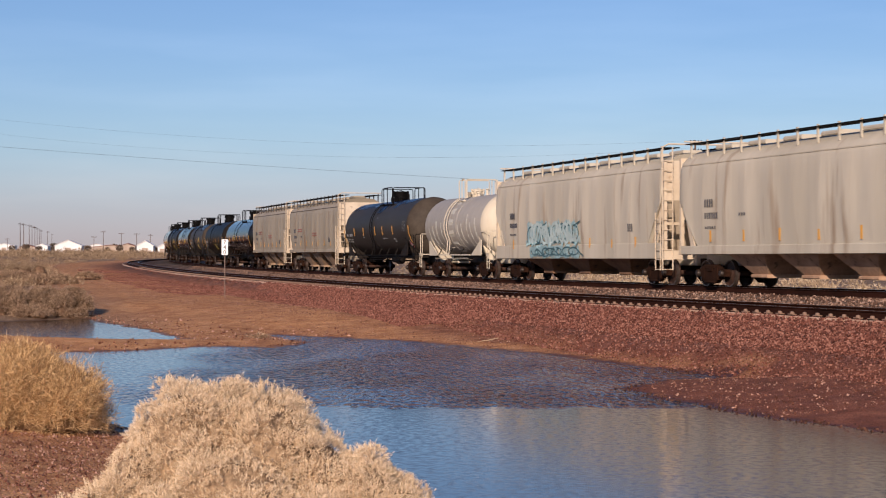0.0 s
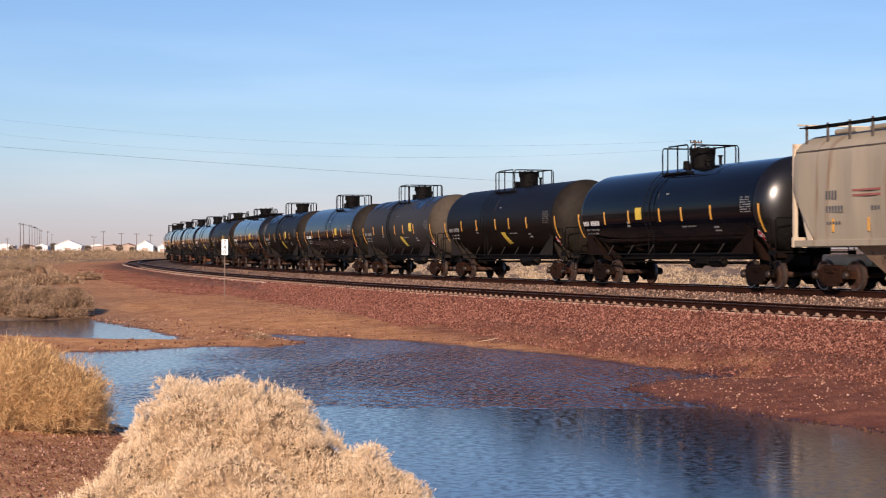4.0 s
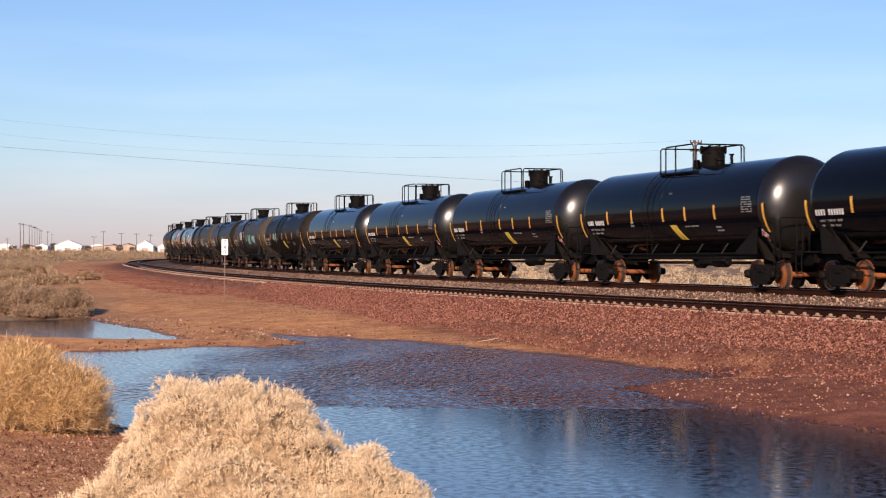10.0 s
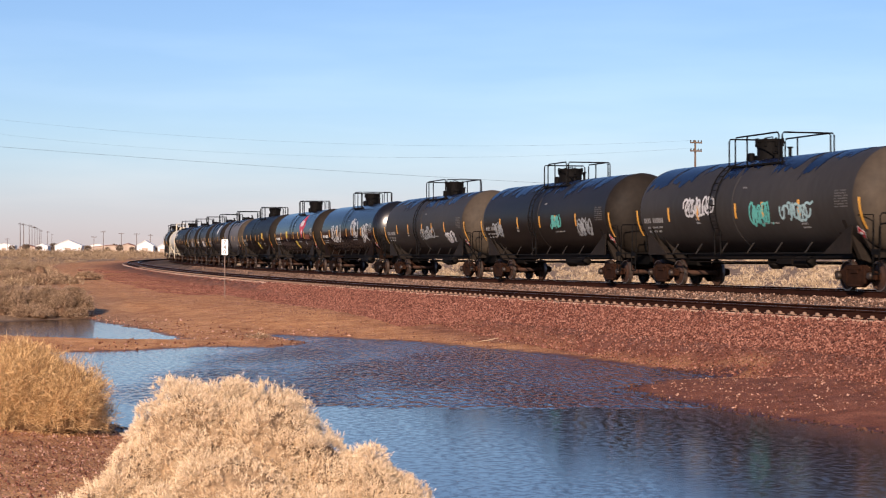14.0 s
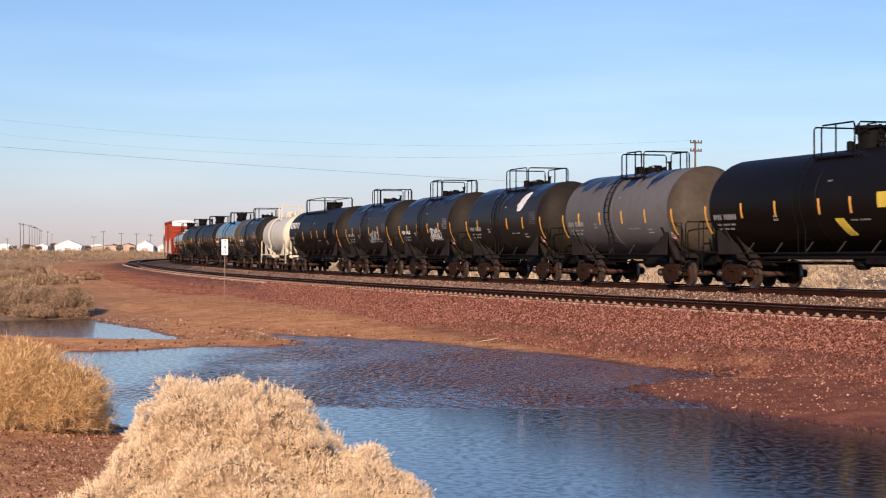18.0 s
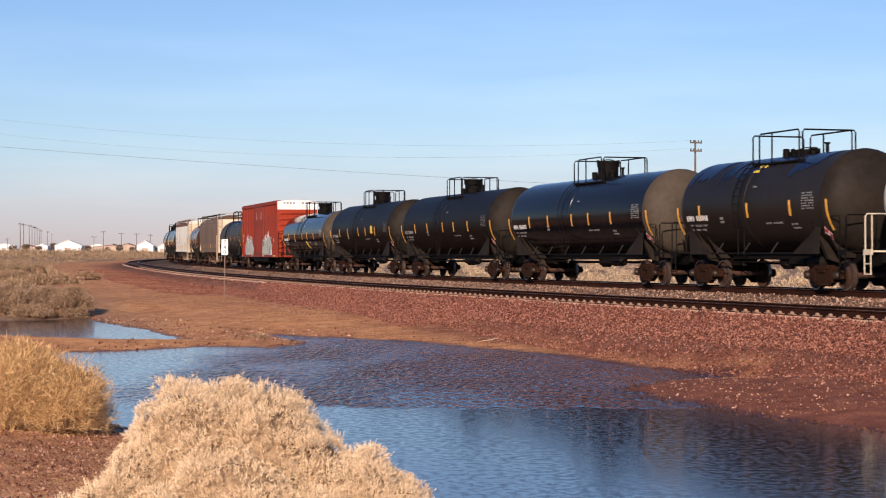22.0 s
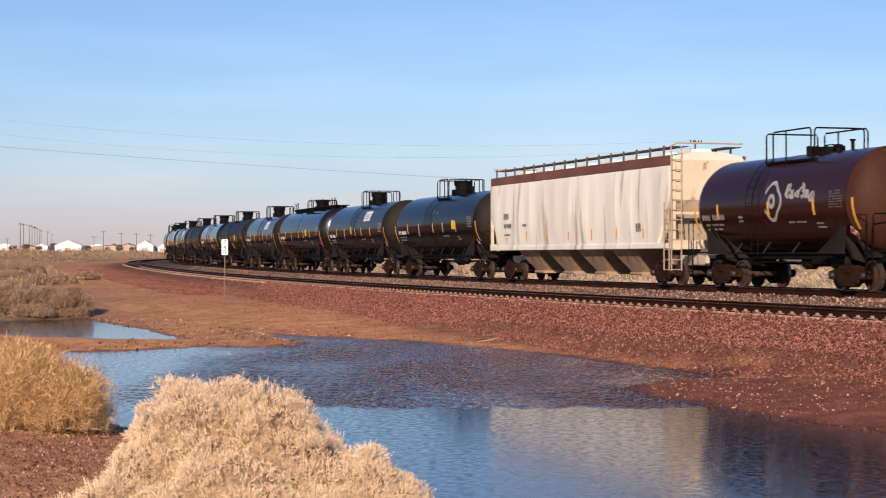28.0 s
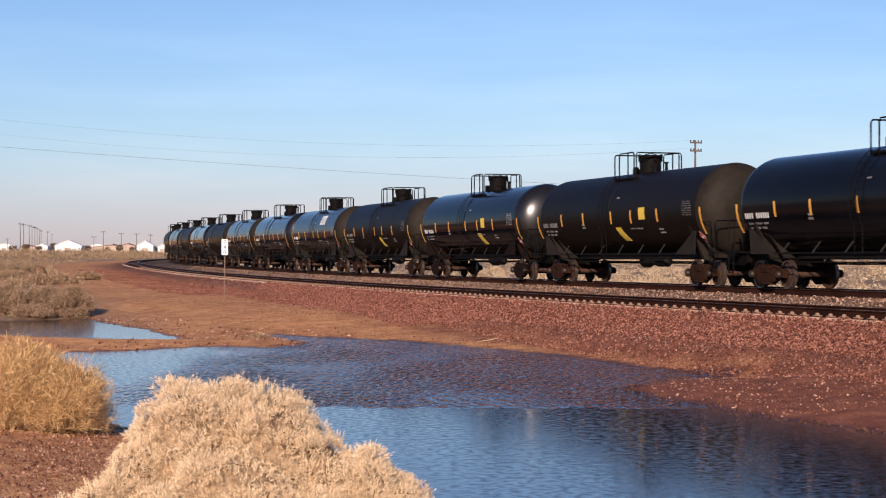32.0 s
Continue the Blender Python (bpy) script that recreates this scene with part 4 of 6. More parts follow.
M["sign_white"] = surface("sign_white", (0.74, 0.74, 0.73), (0.82, 0.82, 0.81), 0.4, bump=0)
M["post_steel"] = surface("rusty_post", (0.1, 0.07, 0.055), (0.18, 0.13, 0.1), 0.8, bump=0)
sign_post()


# ---- rolling stock: x forward, y to the far side, z up from the rail ----
def wheel_geo(g):
    g.revolve([(-0.07, 0.10), (-0.07, 0.20), (-0.035, 0.24), (-0.03, 0.38), (-0.065, 0.40), (-0.065, 0.455), (0.05, 0.46), (0.055, 0.485), (0.075, 0.485), (0.075, 0.39), (0.03, 0.37), (0.03, 0.2), (0.07, 0.18), (0.07, 0.1)], 24, "y")


def rim_geo(g):
    g.revolve([(-0.067, 0.425), (-0.069, 0.458), (0.048, 0.463)], 24, "y", caps=False)


def axle_geo(g):
    g.revolve([(-1.08, 0.075), (-0.8, 0.085), (-0.72, 0.1), (-0.2, 0.085), (0.2, 0.085), (0.72, 0.1), (0.8, 0.085), (1.08, 0.075)], 10, "y")


def cap_geo(g):
    g.revolve([(-0.09, 0.05), (-0.08, 0.1), (-0.02, 0.13), (0.08, 0.13)], 12, "y")


def frame_geo(g):
    """A cast three-piece side frame, with its window and spring nest opening."""
    top = [(-1.12, 0.36), (-1.16, 0.52), (-1.08, 0.6), (-0.72, 0.62), (-0.42, 0.78), (0.42, 0.78), (0.72, 0.62), (1.08, 0.6), (1.16, 0.52), (1.12, 0.36), (0.96, 0.36), (0.94, 0.46), (0.76, 0.46),
           (0.66, 0.3), (0.36, 0.12), (-0.36, 0.12), (-0.66, 0.3), (-0.76, 0.46), (-0.94, 0.46), (-0.96, 0.36)]
    g.plate(top, -0.09, 0.09)
    g.box(-0.33, 0.33, -0.13, 0.13, 0.12, 0.2, 0.03)
    g.box(-0.4, 0.4, -0.12, 0.12, 0.62, 0.74, 0.03)
    for x in (-0.5, 0.5):
        g.plate([(x - 0.1, 0.24), (x + 0.1, 0.24), (x + 0.07, 0.68), (x - 0.07, 0.68)], -0.115, 0.115)


def spring_geo(g):
    for x in (-0.2, 0, 0.2):
        pts = [(x + 0.07 * math.cos(a), 0.07 * math.sin(a), 0.2 + 0.035 * a / 1.57) for a in np.arange(0, 17, 1.05)]
        g.tube(pts, 0.02, 4)


def bolster_geo(g):
    g.box(-0.2, 0.2, -1.15, 1.15, 0.5, 0.72, 0.05)
    g.box(-0.16, 0.16, -0.4, 0.4, 0.7, 0.82, 0.03)


def beam_geo(g):
    g.box(-0.05, 0.05, -0.95, 0.95, 0.3, 0.4, 0.02)


M["rim_worn"] = surface("worn_wheel_rim", (0.1, 0.07, 0.055), (0.26, 0.21, 0.18), 0.35, metal=0.8, bump=0)
M["strut"] = surface("dusty_strut", (0.0171, 0.0142, 0.0123), (0.0343, 0.0294, 0.0245), 0.7, bump=0)


def truck(parent, x, dusty, orange):
    tk = part("truck", "bolster", bolster_geo, dusty, parent, pose(x, 0, 0), smooth=False)
    for y in (-1.02, 1.02):
        part("side_frame", "frame", frame_geo, dusty, tk, pose(0, y, 0))
        part("spring", "spring", spring_geo, M["steel_dark"], tk, pose(0, y, 0))
    wm_ = M["wheel_new"] if orange else M["wheel"]
    for ax in (-0.89, 0.89):
        part("axle", "axle", axle_geo, wm_, tk, pose(ax, 0, 0.46))
        part("brake_beam", "beam", beam_geo, M["truck_black"], tk, pose(ax * 0.4, 0, 0))
        for y in (-0.76, 0.76):
            part("wheel", "wheel", wheel_geo, wm_, tk, pose(ax, y, 0.46, 0, 0, 0 if y < 0 else 180), smooth=True)
            part("wheel_rim", "rim", rim_geo, M["rim_worn"], tk, pose(ax, y, 0.46, 0, 0, 0 if y < 0 else 180), "bright worn wheel rim", True)
            part("bearing_cap", "cap", cap_geo, M["cap_steel"] if not orange else M["truck_black"], tk, pose(ax, y * 1.47, 0.46, 0, 0, 0 if y < 0 else 180), smooth=True)


def coupler_geo(g):
    g.box(-0.35, 0.3, -0.09, 0.09, 0.76, 0.94, 0.02)
    g.plate([(0.2, 0.72), (0.55, 0.74), (0.6, 0.86), (0.52, 0.98), (0.2, 0.98)], -0.17, 0.13)


def arc_patch(g, r, cz, x0, x1, a0, a1, n=4, lean=0.0, t=0.006):
    """A thin sheet on the near side of a drum: a is the angle over the level, lean shifts its foot along x."""
    vs, fs = [], []
    for k in range(2):
        rr = r + 0.003 + k * t
        for i in range(n + 1):
            f_ = i / n
            a = a0 + (a1 - a0) * f_
            for xx in (x0, x1):
                vs.append((xx - lean * f_ + lean, -rr * math.cos(a), cz + rr * math.sin(a)))
    m_ = 2 * (n + 1)
    for i in range(n):
        a = 2 * i
        fs.append((m_ + a, m_ + a + 1, m_ + a + 3, m_ + a + 2))
        fs.append((a, a + 2, a + 3, a + 1))
        for q in (0, 1):
            fs.append((a + q, a + q + 2, m_ + a + q + 2, m_ + a + q))
    fs += [(0, 1, m_ + 1, m_), (m_ - 2, m_ - 1, 2 * m_ - 1, 2 * m_ - 2)]
    g.add(vs, fs)


def diamond_patch(g, r, cz, hx, am, ha):
    pts = [(-hx, am), (0, am - ha), (hx, am), (0, am + ha)]
    vs = [(x, -rr * math.cos(a), cz + rr * math.sin(a)) for rr in (r, r + 0.004) for x, a in pts]
    g.add(vs, [(4, 5, 6, 7), (3, 2, 1, 0)] + [(i, (i + 1) % 4, 4 + (i + 1) % 4, 4 + i) for i in range(4)])


def drum_geo(hl, r, cz, seam=()):
    """A tank with bulged ends and, at the seams, raised bands."""
    def make(g):
        d = 0.82
        prof = [(-hl + d * (1 - math.cos(t)), max(0.04, r * math.sin(t) ** 0.92)) for t in np.linspace(0.06, 1.5708, 11)]
        prof += [(-hl + d + 0.06, r), (-hl + d + 0.3, r)]
        for b in sorted(seam):
            prof += [(b - 0.24, r), (b - 0.16, r), (b - 0.155, r + 0.01), (b - 0.1, r + 0.01), (b + 0.1, r + 0.01), (b + 0.155, r + 0.01), (b + 0.16, r), (b + 0.24, r)]
        prof += [(hl - d - 0.3, r), (hl - d - 0.06, r)]
        prof += [(-q, rr) for q, rr in prof[:11][::-1]]
        g.revolve(prof, 56, "x", 0, cz)
    return make


def tank_top_geo(kind):
    """Railing round the manway; long cars with a walkway get it from their own maker."""
    def make(g):
        x0, x1, y, zt, zb = kind
        r = 0.028
        for a, b in (((x0, -y), (x0, y)), ((x1, -y), (x1, y))):
            g.tube([(a[0], a[1], zb), (a[0], a[1], zt - 0.08), (a[0], a[1] * 0.94, zt), (b[0], b[1] * 0.94, zt), (b[0], b[1], zt - 0.08), (b[0], b[1], zb)], r)
        for s_ in (-1, 1):
            g.tube([(x0 + 0.45, s_ * y, zb), (x0 + 0.45, s_ * y, zt - 0.06), (x0 + 0.53, s_ * y, zt + 0.02), (x1 - 0.3, s_ * y, zt + 0.02), (x1 - 0.22, s_ * y, zt - 0.06), (x1 - 0.22, s_ * y, zb)], r)
            g.tube([(x0 + 1.3, s_ * y, zb), (x0 + 1.3, s_ * y, zt + 0.02)], r)
    return make


def hatch_geo(z, tall, r):
    def make(g):
        g.revolve([(z - 0.25, r * 0.96), (z + tall - 0.05, r * 1.0), (z + tall - 0.05, r * 1.12), (z + tall + 0.03, r * 1.12), (z + tall + 0.05, r * 0.9)], 20, "z")
        g.box(-r - 0.5, -r + 0.05, -0.16, 0.16, z - 0.2, z + 0.16, 0.04)
        g.revolve([(z - 0.2, 0.12), (z + 0.22, 0.12), (z + 0.24, 0.05)], 10, "z", -r - 0.3, -0.3)
        g.revolve([(z - 0.2, 0.09), (z + 0.12, 0.09), (z + 0.14, 0.15), (z + 0.2, 0.15), (z + 0.22, 0.04)], 10, "z", r + 0.35, -0.15)
        g.revolve([(z - 0.2, 0.06), (z + 0.3, 0.06), (z + 0.32, 0.1), (z + 0.36, 0.1)], 8, "z", r + 0.62, 0.2)
        for k in range(8):
            t = k * math.pi / 4
            x_, y_ = r * 1.06 * math.cos(t), r * 1.06 * math.sin(t)
            g.box(x_ - 0.035, x_ + 0.035, y_ - 0.035, y_ + 0.035, z + tall - 0.2, z + tall + 0.08)
        g.tube([(-r * 0.6, 0, z + tall + 0.04), (-r * 0.5, 0, z + tall + 0.12), (r * 0.5, 0, z + tall + 0.12), (r * 0.6, 0, z + tall + 0.04)], 0.02)
    return make


def tank_car(name, u, length, look_, label, hl=None, r=1.6, cz=2.74, walkway=False, marks=(), bars=5, ladder=True, orange=False, dusty=None, top="steel_dark", rail=None, seam=(-0.3,), hatch=(0.9, 0.43, 0.62), pale=None, head=None, wash=0, extra=None, rl=None, hx=None):
    car = tagged(new(name), label, "tank car", "cars of the freight train")
    hl = hl or length / 2 - 0.95
    if walkway:
        r, cz = r + 0.02, cz + 0.05
    tx = length / 2 - 2.44
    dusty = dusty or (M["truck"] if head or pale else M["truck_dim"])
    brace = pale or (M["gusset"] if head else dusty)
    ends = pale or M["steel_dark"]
    fit_mat = pale or M[top]
    part("tank", ("drum", hl, r, cz, seam), drum_geo(hl, r, cz, seam), look_, car, smooth=True)
    zt = cz + r
    shiny = look_ in (P["gloss"], P["satin"]) and not head
    if head or shiny:
        def cover(g):
            d = 0.82
            g.revolve([(hl - d * (1 - math.cos(t)) + 0.012, max(0.03, (r + 0.012) * math.sin(t) ** 0.92)) for t in np.linspace(1.52, 0.05, 12)], 56, "x", 0, cz)
        part("tank_head", ("head", hl, r, cz), cover, P["gloss_head"] if shiny else M[head] if isinstance(head, str) else head, car, None, "glossy black tank end" if shiny else "pale painted tank end" if pale else "dust-browned tank end", True)
    for e in (-1, 1):
        fl = pose(0, 0, 0, 0, 0, 0 if e > 0 else 180)
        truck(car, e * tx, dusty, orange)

        def sill(g):
            g.box(tx - 1.3, length / 2 - 0.35, -0.3, 0.3, 0.72, 1.12, 0.04)
        part("draft_sill", ("sill", length, tx), sill, ends, car, fl)
        part("coupler", "coupler", coupler_geo, M["truck"], car, pose(e * (length / 2 - 0.55), 0, 0, 0, 0, 0 if e > 0 else 180))

        def saddle(g):
            w = r * 0.93
            zc = lambda y: cz - math.sqrt(max(0.0, (r + 0.01) ** 2 - y * y))
            ys = np.linspace(-w, w, 13)
            ring = [(y, zc(y)) for y in ys] + [(w * 0.62, 0.95), (0.5, 0.82), (-0.5, 0.82), (-w * 0.62, 0.95)]
            g.prism(None, ring, tx - 0.09, tx + 0.09)
            ring2 = [(y, zc(y) - 0.0) for y in ys * 0.86] + [(w * 0.5, 1.0), (-w * 0.5, 1.0)]
            g.prism(None, ring2, tx - 0.6, tx - 0.5)
            g.prism(None, ring2, tx + 0.5, tx + 0.6)
        part("saddle", ("saddle", r, cz, tx), saddle, brace, car, fl)

        for s_ in (-1, 1):
            def apron(g, s_=s_):
                g.plate([(tx - 1.25, 1.12), (tx + 0.35, 1.12), (tx + 0.45, cz - r * 0.5), (tx + 0.28, cz - r * 0.5)], s_ * (r * 0.9 - 0.02), s_ * (r * 0.9 + 0.02))
            part("side_gusset", ("apron", r, cz, tx, s_), apron, brace, car, fl)

        def platform(g):
            xe = length / 2 - 0.5
            g.box(xe - 0.42, xe, -1.45, 1.45, 1.16, 1.21)
            for yy in (-1.45, 1.45):
                g.box(xe - 0.42, xe, yy - 0.03, yy + 0.03, 1.08, 1.24)
                g.tube([(xe - 0.36, yy, 0.5), (xe - 0.36, yy, 1.2)], 0.02)
                g.tube([(xe - 0.02, yy, 0.5), (xe - 0.02, yy, 1.2)], 0.02)
                g.tube([(xe - 0.36, yy, 0.52), (xe - 0.02, yy, 0.52)], 0.02)
                g.tube([(xe - 0.36, yy, 0.82), (xe - 0.02, yy, 0.82)], 0.02)
        part("end_platform", ("plat", length), platform, ends, car, fl)

        xe = length / 2 - 0.52
        for s_ in (-1, 1):
            part("end_handrail", ("erail", length, s_), (lambda g: g.tube([(xe, s_ * 1.42, 1.2), (xe, s_ * 1.42, 2.2), (xe, s_ * 1.36, 2.28), (xe, s_ * 0.45, 2.28), (xe, s_ * 0.38, 2.2), (xe, s_ * 0.38, 1.2)], 0.022)), ends, car, fl)
            part("side_handrail", ("srail", length, hl, s_), (lambda g: g.tube([(xe - 0.36, s_ * 1.42, 1.2), (xe - 0.36, s_ * 1.42, 2.25), (hl - 0.75, s_ * 1.5, 2.25)], 0.02)), ends, car, fl)

    def skirt(g):
        for s_ in (-1, 1):
            g.box(-tx + 1.2, tx - 1.2, s_ * 1.42 - 0.025, s_ * 1.42 + 0.025, 1.12, 1.18)
            g.tube([(-tx + 1.2, s_ * 1.5, 0.98), (tx - 1.2, s_ * 1.5, 0.98)], 0.018)
    part("side_sill", ("skirt", tx), skirt, ends, car)
    for x in np.arange(-tx + 1.7, tx - 1.5, 1.9):
        part("sill_strut", ("strut", r, cz), (lambda g: g.tube([(0, -1.45, 1.16), (0.36, -1.4, 1.48)], 0.026)), M["strut"], car, pose(x, 0, 0))

    def belly(g):
        g.revolve([(0.62, 0.16), (0.75, 0.3), (cz - r + 0.05, 0.34)], 14, "z")
        g.tube([(-tx + 1, -0.5, 0.86), (tx - 1, -0.5, 0.86)], 0.025)
        g.tube([(-tx + 1, 0.5, 0.8), (tx - 1, 0.5, 0.8)], 0.03)
        g.box(1.6, 2.6, -0.9, -0.5, 0.72, 1.0, 0.08)
        g.revolve([(2.9, 0.05), (2.95, 0.19), (3.75, 0.19), (3.8, 0.05)], 12, "x", -0.85, 0.86)
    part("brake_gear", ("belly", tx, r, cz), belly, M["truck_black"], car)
    # added filler, no part of such cars: keeps the gap under the belly dark
    part("belly_filler", ("filler", tx, r, cz), (lambda g: g.box(-tx + 0.9, tx - 0.9, -0.42, 0.42, 0.94, cz - r + 0.08, 0.05)), M["truck_black"], car)
    if rl:
        rail = (rl[0], rl[1], 0.95, zt + 0.72, zt - 0.35)
    rail = rail or ((-1.45, 1.55, 0.95, zt + 0.72, zt - 0.35) if not walkway else (-0.2, 1.9, 0.85, zt + 0.62, zt - 0.3))
    part("top_railing", ("rail", rail), tank_top_geo(rail), fit_mat, car)
    hx, hr, ht = hatch[0] if hx is None else hx, hatch[1], hatch[2]
    part("manway_housing", ("hatch", zt, ht, hr), hatch_geo(zt, ht, hr), fit_mat, car, pose(hx, 0, 0), smooth=True)

    def deck(g):
        g.box(rail[0], rail[1], -0.98, -0.5, zt - 0.28, zt - 0.22)
        g.box(rail[0], rail[1], 0.5, 0.98, zt - 0.28, zt - 0.22)
    part("top_platform", ("deck", rail), deck, fit_mat, car)
    if ladder and not walkway:
        thick = 1.0 if wash or pale else 0.55

        def steps(g):
            xs = (rail[0] - 0.02, rail[0] + 0.42)
            rr = r + 0.12
            for x in xs:
                g.tube([(x, -rr * math.cos(a), cz + rr * math.sin(a)) for a in np.linspace(1.0, -0.5, 9)] + [(x, -1.5, 1.1)], 0.025 * thick)
            for a in np.linspace(0.95, -0.75, 12):
                g.tube([(xs[0], -rr * math.cos(a), cz + rr * math.sin(a)), (xs[1], -rr * math.cos(a), cz + rr * math.sin(a))], 0.016 * thick)
        part("side_ladder", ("steps", rail, r, cz, thick), steps, fit_mat, car)
    if walkway:
        def walk_deck(g):
            for s_ in (-0.32, 0.32):
                g.box(-hl + 0.9, hl - 0.6, s_ - 0.2, s_ + 0.2, zt + 0.1, zt + 0.15)
            for x in np.arange(-hl + 1.0, hl - 0.6, 0.95):
                g.box(x - 0.03, x + 0.03, -0.5, 0.5, zt - 0.04, zt + 0.1)
        part("walkway", ("wdeck", hl, zt), walk_deck, M["steel_dark"], car)

        for x in (-hl + 1.0, -hl + 2.0, hl - 1.9, hl - 0.8):
            part("grab_hoop", ("hoop", zt), (lambda g: g.tube([(0, -0.5, zt), (0, -0.5, zt + 0.52), (0.08, -0.5, zt + 0.6), (0.45, -0.5, zt + 0.6), (0.53, -0.5, zt + 0.52), (0.53, -0.5, zt)], 0.025)), M["steel_dark"], car, pose(x, 0, 0))

    def bar_geo(a0, a1):
        return lambda g: arc_patch(g, r, cz, -0.06, 0.06, a0, a1)
    if bars:
        for x in np.linspace(-hl * 0.62, hl * 0.52, bars):
            if ladder and rail[0] - 0.15 < x < rail[0] + 0.6:
                x = rail[0] + 0.75
            for b in seam:
                if abs(x - b) < 0.26:
                    x = b + 0.36
            part("reflector", ("bar", r, cz), bar_geo(-0.27, 0.04), M["yellow"], car, pose(x, 0, 0), "orange reflector strip")
        for x in (-hl + 0.42, hl - 0.42):
            part("end_reflector", ("ebar", r, cz), bar_geo(-0.6, 0.02), M["yellow"], car, pose(x, 0, 0), "long orange reflector strip")
    for kind, x, wd, a0, a1, mat_, lean in marks:
        if wd == 0:
            part(kind, (kind, r, cz, a0), (lambda g, a0=a0: char_rows(g, r, cz, 0.0, a0)), M[mat_], car, pose(x, 0, 0), stuff=True)
        else:
            part(kind, (kind, r, cz, wd, a0, a1, lean), (lambda g, wd=wd, a0=a0, a1=a1, lean=lean: arc_patch(g, r, cz, -wd / 2, wd / 2, a0, a1, 4, lean)), M[mat_], car, pose(x, 0, 0))
    if wash:
        rng = random.Random(wash)
        x = -hl + 0.75
        while x < hl - 1.9:
            w_, low, slant = rng.uniform(0.5, 1.9), rng.uniform(0.42, 0.8), rng.uniform(0.3, 0.6)
            w_ = min(w_, hl - 1.3 - x)

            def washed(g, w_=w_, low=low, slant=slant, rg=random.Random(int(x * 100) + wash)):
                cols, rows = 12, 7
                vs, fs = [], []
                for i in range(cols):
                    f_ = i / (cols - 1)
                    foot = low + 0.2 * f_ + (0.3 if i in (0, cols - 1) else 0.0) + rg.uniform(-0.06, 0.2)
                    foot = min(foot, 1.2)
                    for j in range(rows):
                        a = foot + (1.5 - foot) * j / (rows - 1)
                        vs.append((w_ * f_ + slant * (a - low) * 0.8, -(r + 0.012) * math.cos(a), cz + (r + 0.012) * math.sin(a)))
                for i in range(cols - 1):
                    for j in range(rows - 1):
                        q = i * rows + j
                        fs.append((q, q + rows, q + rows + 1, q + 1))
                g.add(vs, fs)
            part("washed_patch", ("wash", wash, round(x, 3), r, cz), washed, P["wash"], car, pose(x, 0, 0), "dark washed patch of bare paint", True)
            x += w_ + rng.uniform(-0.05, 0.55)
    # a small warning placard low on the side
    if bars:
        pl = part("placard", ("plc", r, cz), (lambda g: diamond_patch(g, r + 0.006, cz, 0.2, -0.68, 0.16)), M["white_mark"], car, pose(hl - 0.85, 0, 0))
        part("placard_field", ("plcw", r, cz), (lambda g: diamond_patch(g, r + 0.011, cz, 0.17, -0.68, 0.135)), M["red_sign"], pl)
        part("placard_symbol", ("plcs", r, cz), (lambda g: arc_patch(g, r + 0.014, cz, -0.07, 0.07, -0.71, -0.65, 2)), M["white_mark"], pl)
    if extra:
        extra(car, hl, r, cz)
    TRAIN.append((car, u, length, tx))
    return car


TRAIN = []
# tank paints: gloss, dust, tint
def tank_paint(name, a, b, rough, spots=0.0, spot=(0.02, 0.025, 0.04), coarse=0.35, spec=0.5):
    return surface(name, a, b, rough, grain=5, coarse=coarse, bump=0.02, stretch=(1.0, 0.6, 0.35), rvar=0.06, spots=spots, spot=spot, spec=spec)


P = {}
P["gloss"] = tank_paint("gloss_black", (0.002, 0.00228, 0.004), (0.004, 0.0045, 0.0075), 0.1, spec=0.08)
P["gloss_head"] = tank_paint("gloss_black_end", (0.005, 0.0045, 0.0045), (0.01, 0.009, 0.0085), 0.27, spec=0.6)
P["satin"] = tank_paint("satin_black", (0.0024, 0.00259, 0.004), (0.006, 0.00595, 0.008), 0.17, spec=0.09)
P["dull"] = tank_paint("dull_brown_black", (0.00356, 0.00238, 0.00173), (0.00784, 0.00521, 0.00367), 0.45, spec=0.075)
P["grey"] = tank_paint("dusty_grey_black", (0.0248, 0.02263, 0.02108), (0.04464, 0.04092, 0.03782), 0.5, spec=0.1)
P["patch"] = tank_paint("dusty_black_with_washed_patches", (0.0091, 0.00749, 0.00644), (0.0196, 0.0161, 0.0133), 0.42, 0.0, (0.006, 0.006, 0.008), spec=0.12)
P["white"] = tank_paint("chalky_white", (0.43, 0.4158, 0.3485), (0.5848, 0.5628, 0.4802), 0.5, 0.15, (0.35, 0.28, 0.2))
P["maroon"] = tank_paint("dark_maroon", (0.0158, 0.00396, 0.00264), (0.0299, 0.00748, 0.0044), 0.2, spec=0.25)
P["pale_fit"] = tank_paint("pale_cream_fittings", (0.48, 0.42, 0.31), (0.62, 0.56, 0.43), 0.6)


def char_rows(g, r, cz, x0, rows):
    """Rows of plain bars in place of characters. rows: (angle, height, counts per word, width)."""
    for a, h, words, w in rows:
        x = x0
        for n_ in words:
            for _ in range(n_):
                arc_patch(g, r, cz, x, x + w * 0.55, a, a + h, 2, 0.0, 0.005)
                x += w
            x += w


